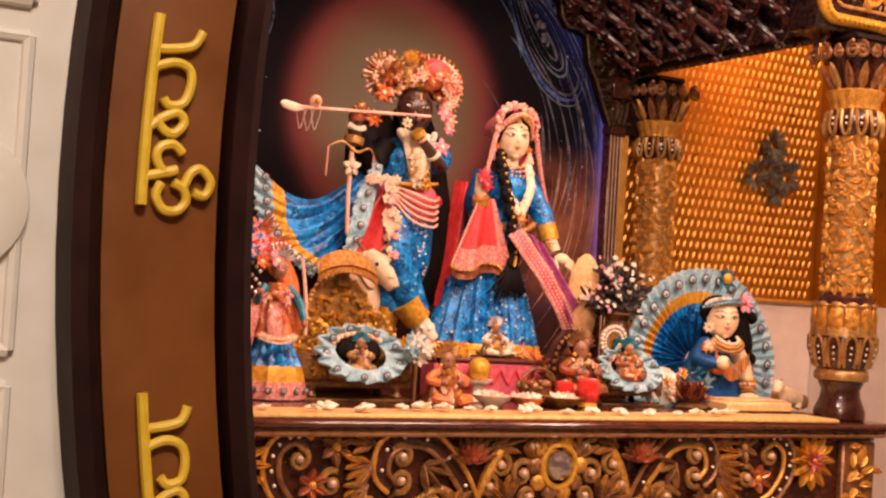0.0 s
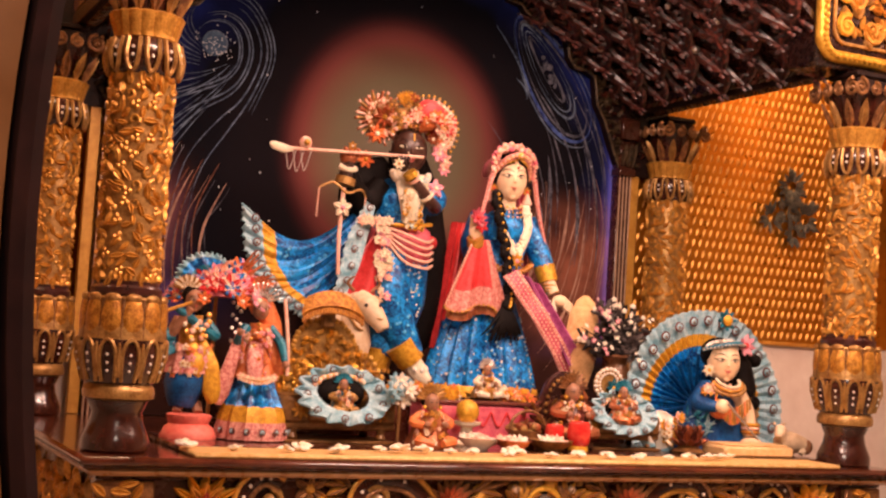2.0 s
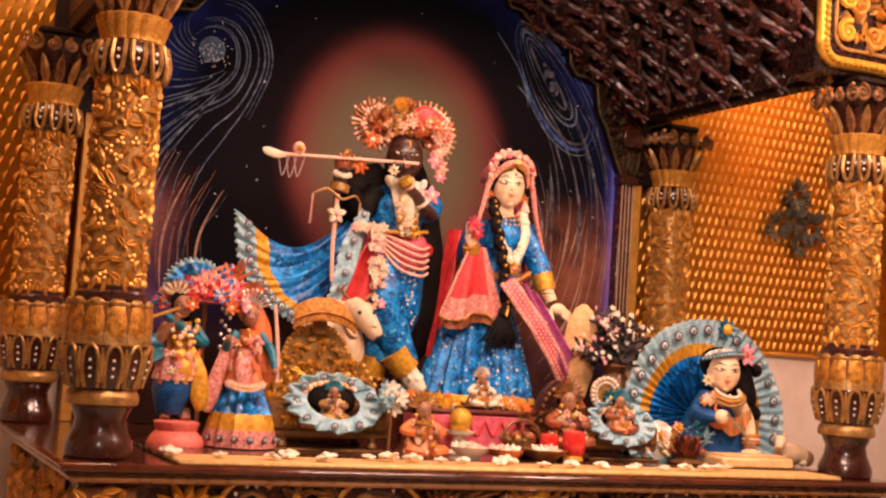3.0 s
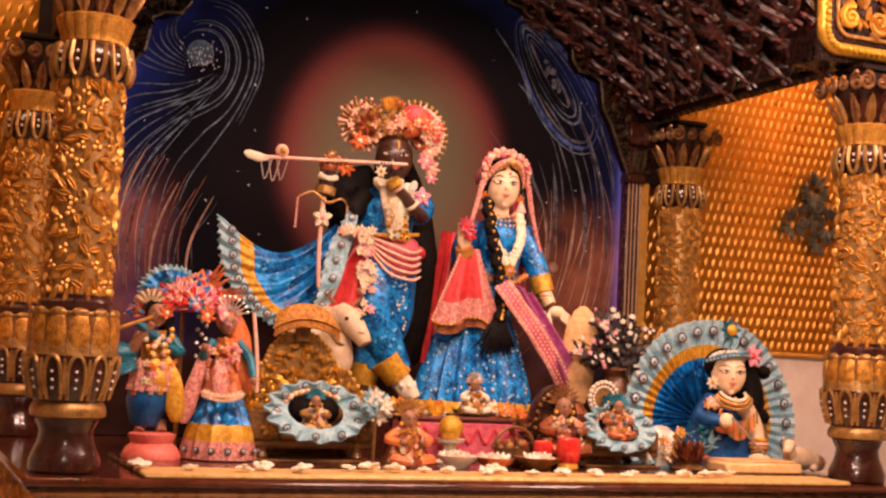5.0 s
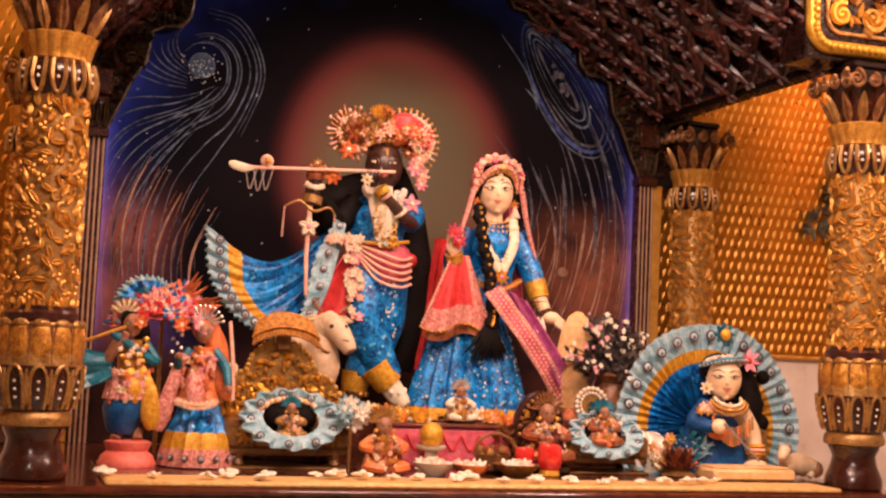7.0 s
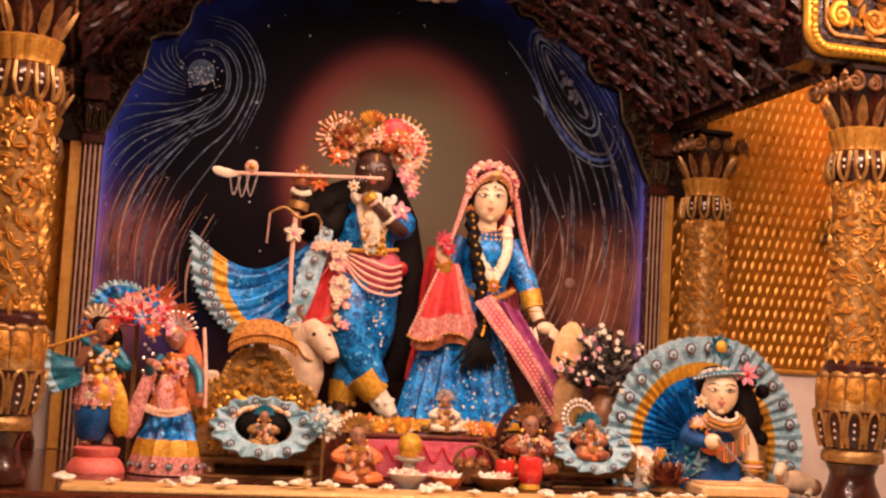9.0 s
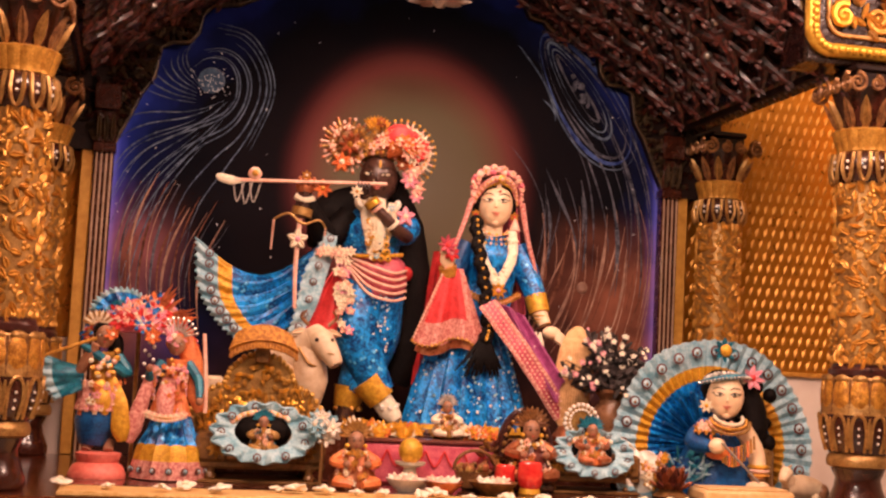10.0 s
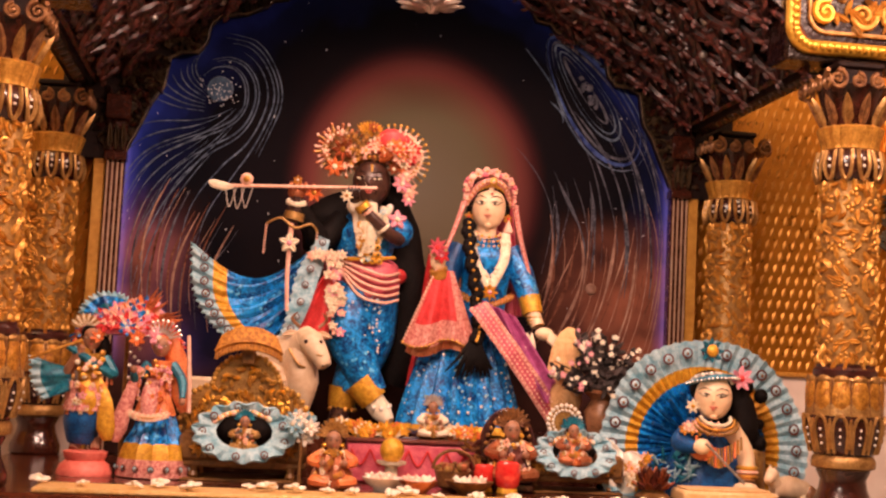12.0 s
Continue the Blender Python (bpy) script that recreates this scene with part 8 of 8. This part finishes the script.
        sh.leaf((0.215 + r.uniform(-0.06, 0.05), 0.27 + r.uniform(-0.03, 0.03), 1.03 + r.uniform(0, 0.11)), (math.cos(a), -0.4, math.sin(a)), (0, -1, 0.3), 0.045, 0.018, 0.008, (COPPER, BRONZE, MAROON_LIGHT, GOLD_DULL)[k % 4], 0.008)
    tagged(single("dried_garland", sh, "heap of dried reddish-brown garlands", "garland"), kind="stuff")
    # maroon idol under a little arch
    small_doll("maroon_idol", (0.27, 0.215, 1.045), 1.5, MAROON_LIGHT, BRONZE, "small idol in maroon robe with dark arched crown", COPPER)
    sh = Shape().box((0.205, 0.16, Z), (0.335, 0.275, 1.045), BROWN, 0.008)
    single("idol_stand", sh, "dark wooden stand under the maroon idol", "stand")
    sh = Shape()
    sh.tube([(0.27 + 0.072 * math.cos(a), 0.27, 1.125 + 0.115 * math.sin(a)) for a in [math.pi * (-0.25 + 1.5 * k / 24) for k in range(25)]], 0.016, MAROON, 9)
    sh.tube([(0.215, 0.27, 1.045), (0.219, 0.27, 1.05)], 0.012, MAROON, 8)
    sh.box((0.215, 0.262, 1.045), (0.325, 0.278, 1.075), MAROON, 0.005)
    for k in range(15):
        a = math.pi * k / 14
        sh.ball((0.27 + 0.068 * math.cos(a), 0.252, 1.125 + 0.11 * math.sin(a)), 0.007, GOLD_DULL, 6, 4)
    single("idol_halo", sh, "dark red arched halo behind the maroon idol", "halo")
    # red votive jars
    for x, y, s in ((0.245, 0.115, 1.0), (0.185, 0.16, 0.85)):
        top = thing("votive_jar", "red glass votive jar with yellow foot", "candle jar", "votive jars", (x, y, Z))
        part("glass", Shape().lathe([(0.026, 0.018), (0.034, 0.028), (0.037, 0.06), (0.033, 0.088), (0.028, 0.092), (0.024, 0.088)], GLASS_RED, 22), top, "red glass")
        part("base", Shape().lathe([(0.028, 0.0), (0.031, 0.004), (0.028, 0.018)], YELLOW_TRIM, 22), top, "yellow foot")
        top.scale = (s, s, s)
    # small seated idol near the big cradle
    small_doll("seated_idol", (-0.255, 0.14, Z), 1.35, COPPER, GOLD_DULL, "small seated idol in copper and orange robes", ORANGE_CLOTH)
    # lotus bowl
    top = thing("lotus_bowl", "small coppery pink lotus-shaped bowl", "bowl", at=(0.685, 0.15, Z))
    part("bowl", Shape().lathe([(0.05, 0.0), (0.055, 0.006), (0.035, 0.02), (0.03, 0.03)], THRONE_WOOD, 20), top)
    kinds = [Shape().leaf((0.025, 0, 0), (1, 0, 0.5 + 0.7 * j), (-0.3, 0, 1), 0.05, 0.03, 0.006, m, 0.008).mesh("petal") for j in range(3) for m in (COPPER, MAROON_LIGHT)]
    for j in range(3):
        for k in range(12):
            ob = new("petal", kinds[2 * j + (j + k) % 2])
            ob.parent = top
            ob.matrix_basis = pose(0, 0, 0.02 + 0.012 * j, 0, 0, 30 * (k + 0.5 * (j % 2)))
    # pale box behind the cradle
    single("pale_box", Shape().box((-0.685, 0.56, 1.0005), (-0.60, 0.64, 1.30), COW_WHITE, 0.008), "pale cream upright box behind the throne", "box")
    # white cloth rosette beside the cradle
    sh = Shape()
    for k in range(18):
        sh.flower((-0.345 + r.uniform(-0.03, 0.03), 0.16 + r.uniform(-0.02, 0.02), 1.175 + r.uniform(-0.03, 0.03)), (r.uniform(-0.6, 0.6), -1, r.uniform(-0.2, 0.5)), 0.028, 6, BEAD_WHITE if k % 2 else SKY_FRILL, CREAM, curl=0.008)
    sh.tube([(-0.345, 0.16, Z), (-0.345, 0.16, 1.16)], 0.005, THRONE_WOOD, 7)
    single("white_posy", sh, "white cloth flower posy beside the throne", "flowers")


def build_pearl_crest():
    """Round pearl-edged crest behind the small idol, and the gauze and flowers beside it."""
    top = thing("pearl_crest", "round pearl-edged crest with turquoise heart behind the small idol", "ornament", at=(0.44, 0.275, SHELF + 0.145))
    sh = Shape().lathe([(0.004, 0.0), (0.050, 0.002), (0.056, 0.008), (0.050, 0.014), (0.004, 0.012)], GOLD_DULL, 26, pose(0, 0, 0.075, 90))
    sh.tube([(0, 0.0, -0.05), (0, 0.0, 0.03)], 0.006, GOLD_DULL, 7)
    part("disc", sh, top)
    for ring, rad in ((0.050, 0.0070), (0.036, 0.0050)):
        n = int(2 * math.pi * ring / (rad * 2.1))
        sh = Shape()
        for k in range(n):
            a = 2 * math.pi * k / n
            sh.ball((ring * math.cos(a), -0.014, 0.075 + ring * math.sin(a)), rad, BEAD_WHITE, 7, 5)
        part("pearl_ring", sh, top, "ring of pearls")
    part("heart", Shape().flower((0.016, -0.017, 0.062), (0, -1, 0.2), 0.034, 8, TEAL, GOLD_BRIGHT, curl=0.008), top, "turquoise rosette")

    r = random.Random(131)
    top = thing("gauze_cloth", "crumpled white gauze cloth with pale blue edge beside the small throne", "cloth", at=(0.615, 0.29, SHELF + 0.014))

    def fold(u, v):
        return (-0.055 + 0.12 * u + 0.015 * math.sin(7 * v), -0.02 - 0.05 * v + 0.018 * math.sin(11 * u + 3 * v), 0.16 - 0.155 * v - 0.05 * u * (1 - v) + 0.010 * math.sin(9 * u))
    part("sheet", Shape().sheet(fold, 26, 14, lambda u, v: SKY_FRILL if u < 0.1 or v > 0.9 else BEAD_WHITE, 0.003), top)
    sh = Shape()
    for k in range(22):
        sh.flower((0.655 + r.uniform(-0.035, 0.035), 0.20 + r.uniform(-0.02, 0.02), 1.075 + r.uniform(-0.03, 0.055)), (r.uniform(-0.6, 0.6), -1, r.uniform(-0.1, 0.6)), r.uniform(0.014, 0.024), 6, (YELLOW_TRIM, CREAM, YELLOW_TRIM, PEACH)[k % 4], GOLD, curl=0.006)
    sh.tube([(0.655, 0.215, SHELF + 0.014), (0.655, 0.212, 1.07)], 0.010, LEAF_DARK, 7)
    tagged(single("yellow_posy", sh, "yellow and cream flower posy before the fan", "flowers"), kind="stuff")


build_plinth()
build_flute_figure()
build_lady_figure()
build_whisk()
build_cow()
build_cradle("carved_throne", (-0.505, 0.285, SHELF + 0.02), 1.02, True, "carved gold throne with pale blue frilled mat and orange crest cushion")
small_doll("throne_idol", (-0.505, 0.215, SHELF + 0.10), 0.85, GOLD_DULL, TEAL, "tiny seated idol in gold robe inside the throne", GOLD_DULL)
build_cradle("small_throne", (0.46, 0.265, SHELF + 0.02), 0.86, False, "small carved throne with pale blue frilled mat")
small_doll("crowned_idol", (0.452, 0.20, SHELF + 0.10), 1.0, ORANGE_CLOTH, TEAL, "tiny orange-robed idol with turquoise and pearl crown", COPPER)
build_pearl_crest()
build_garden_dolls()
build_fan_shrine()
build_vase()
build_offerings()
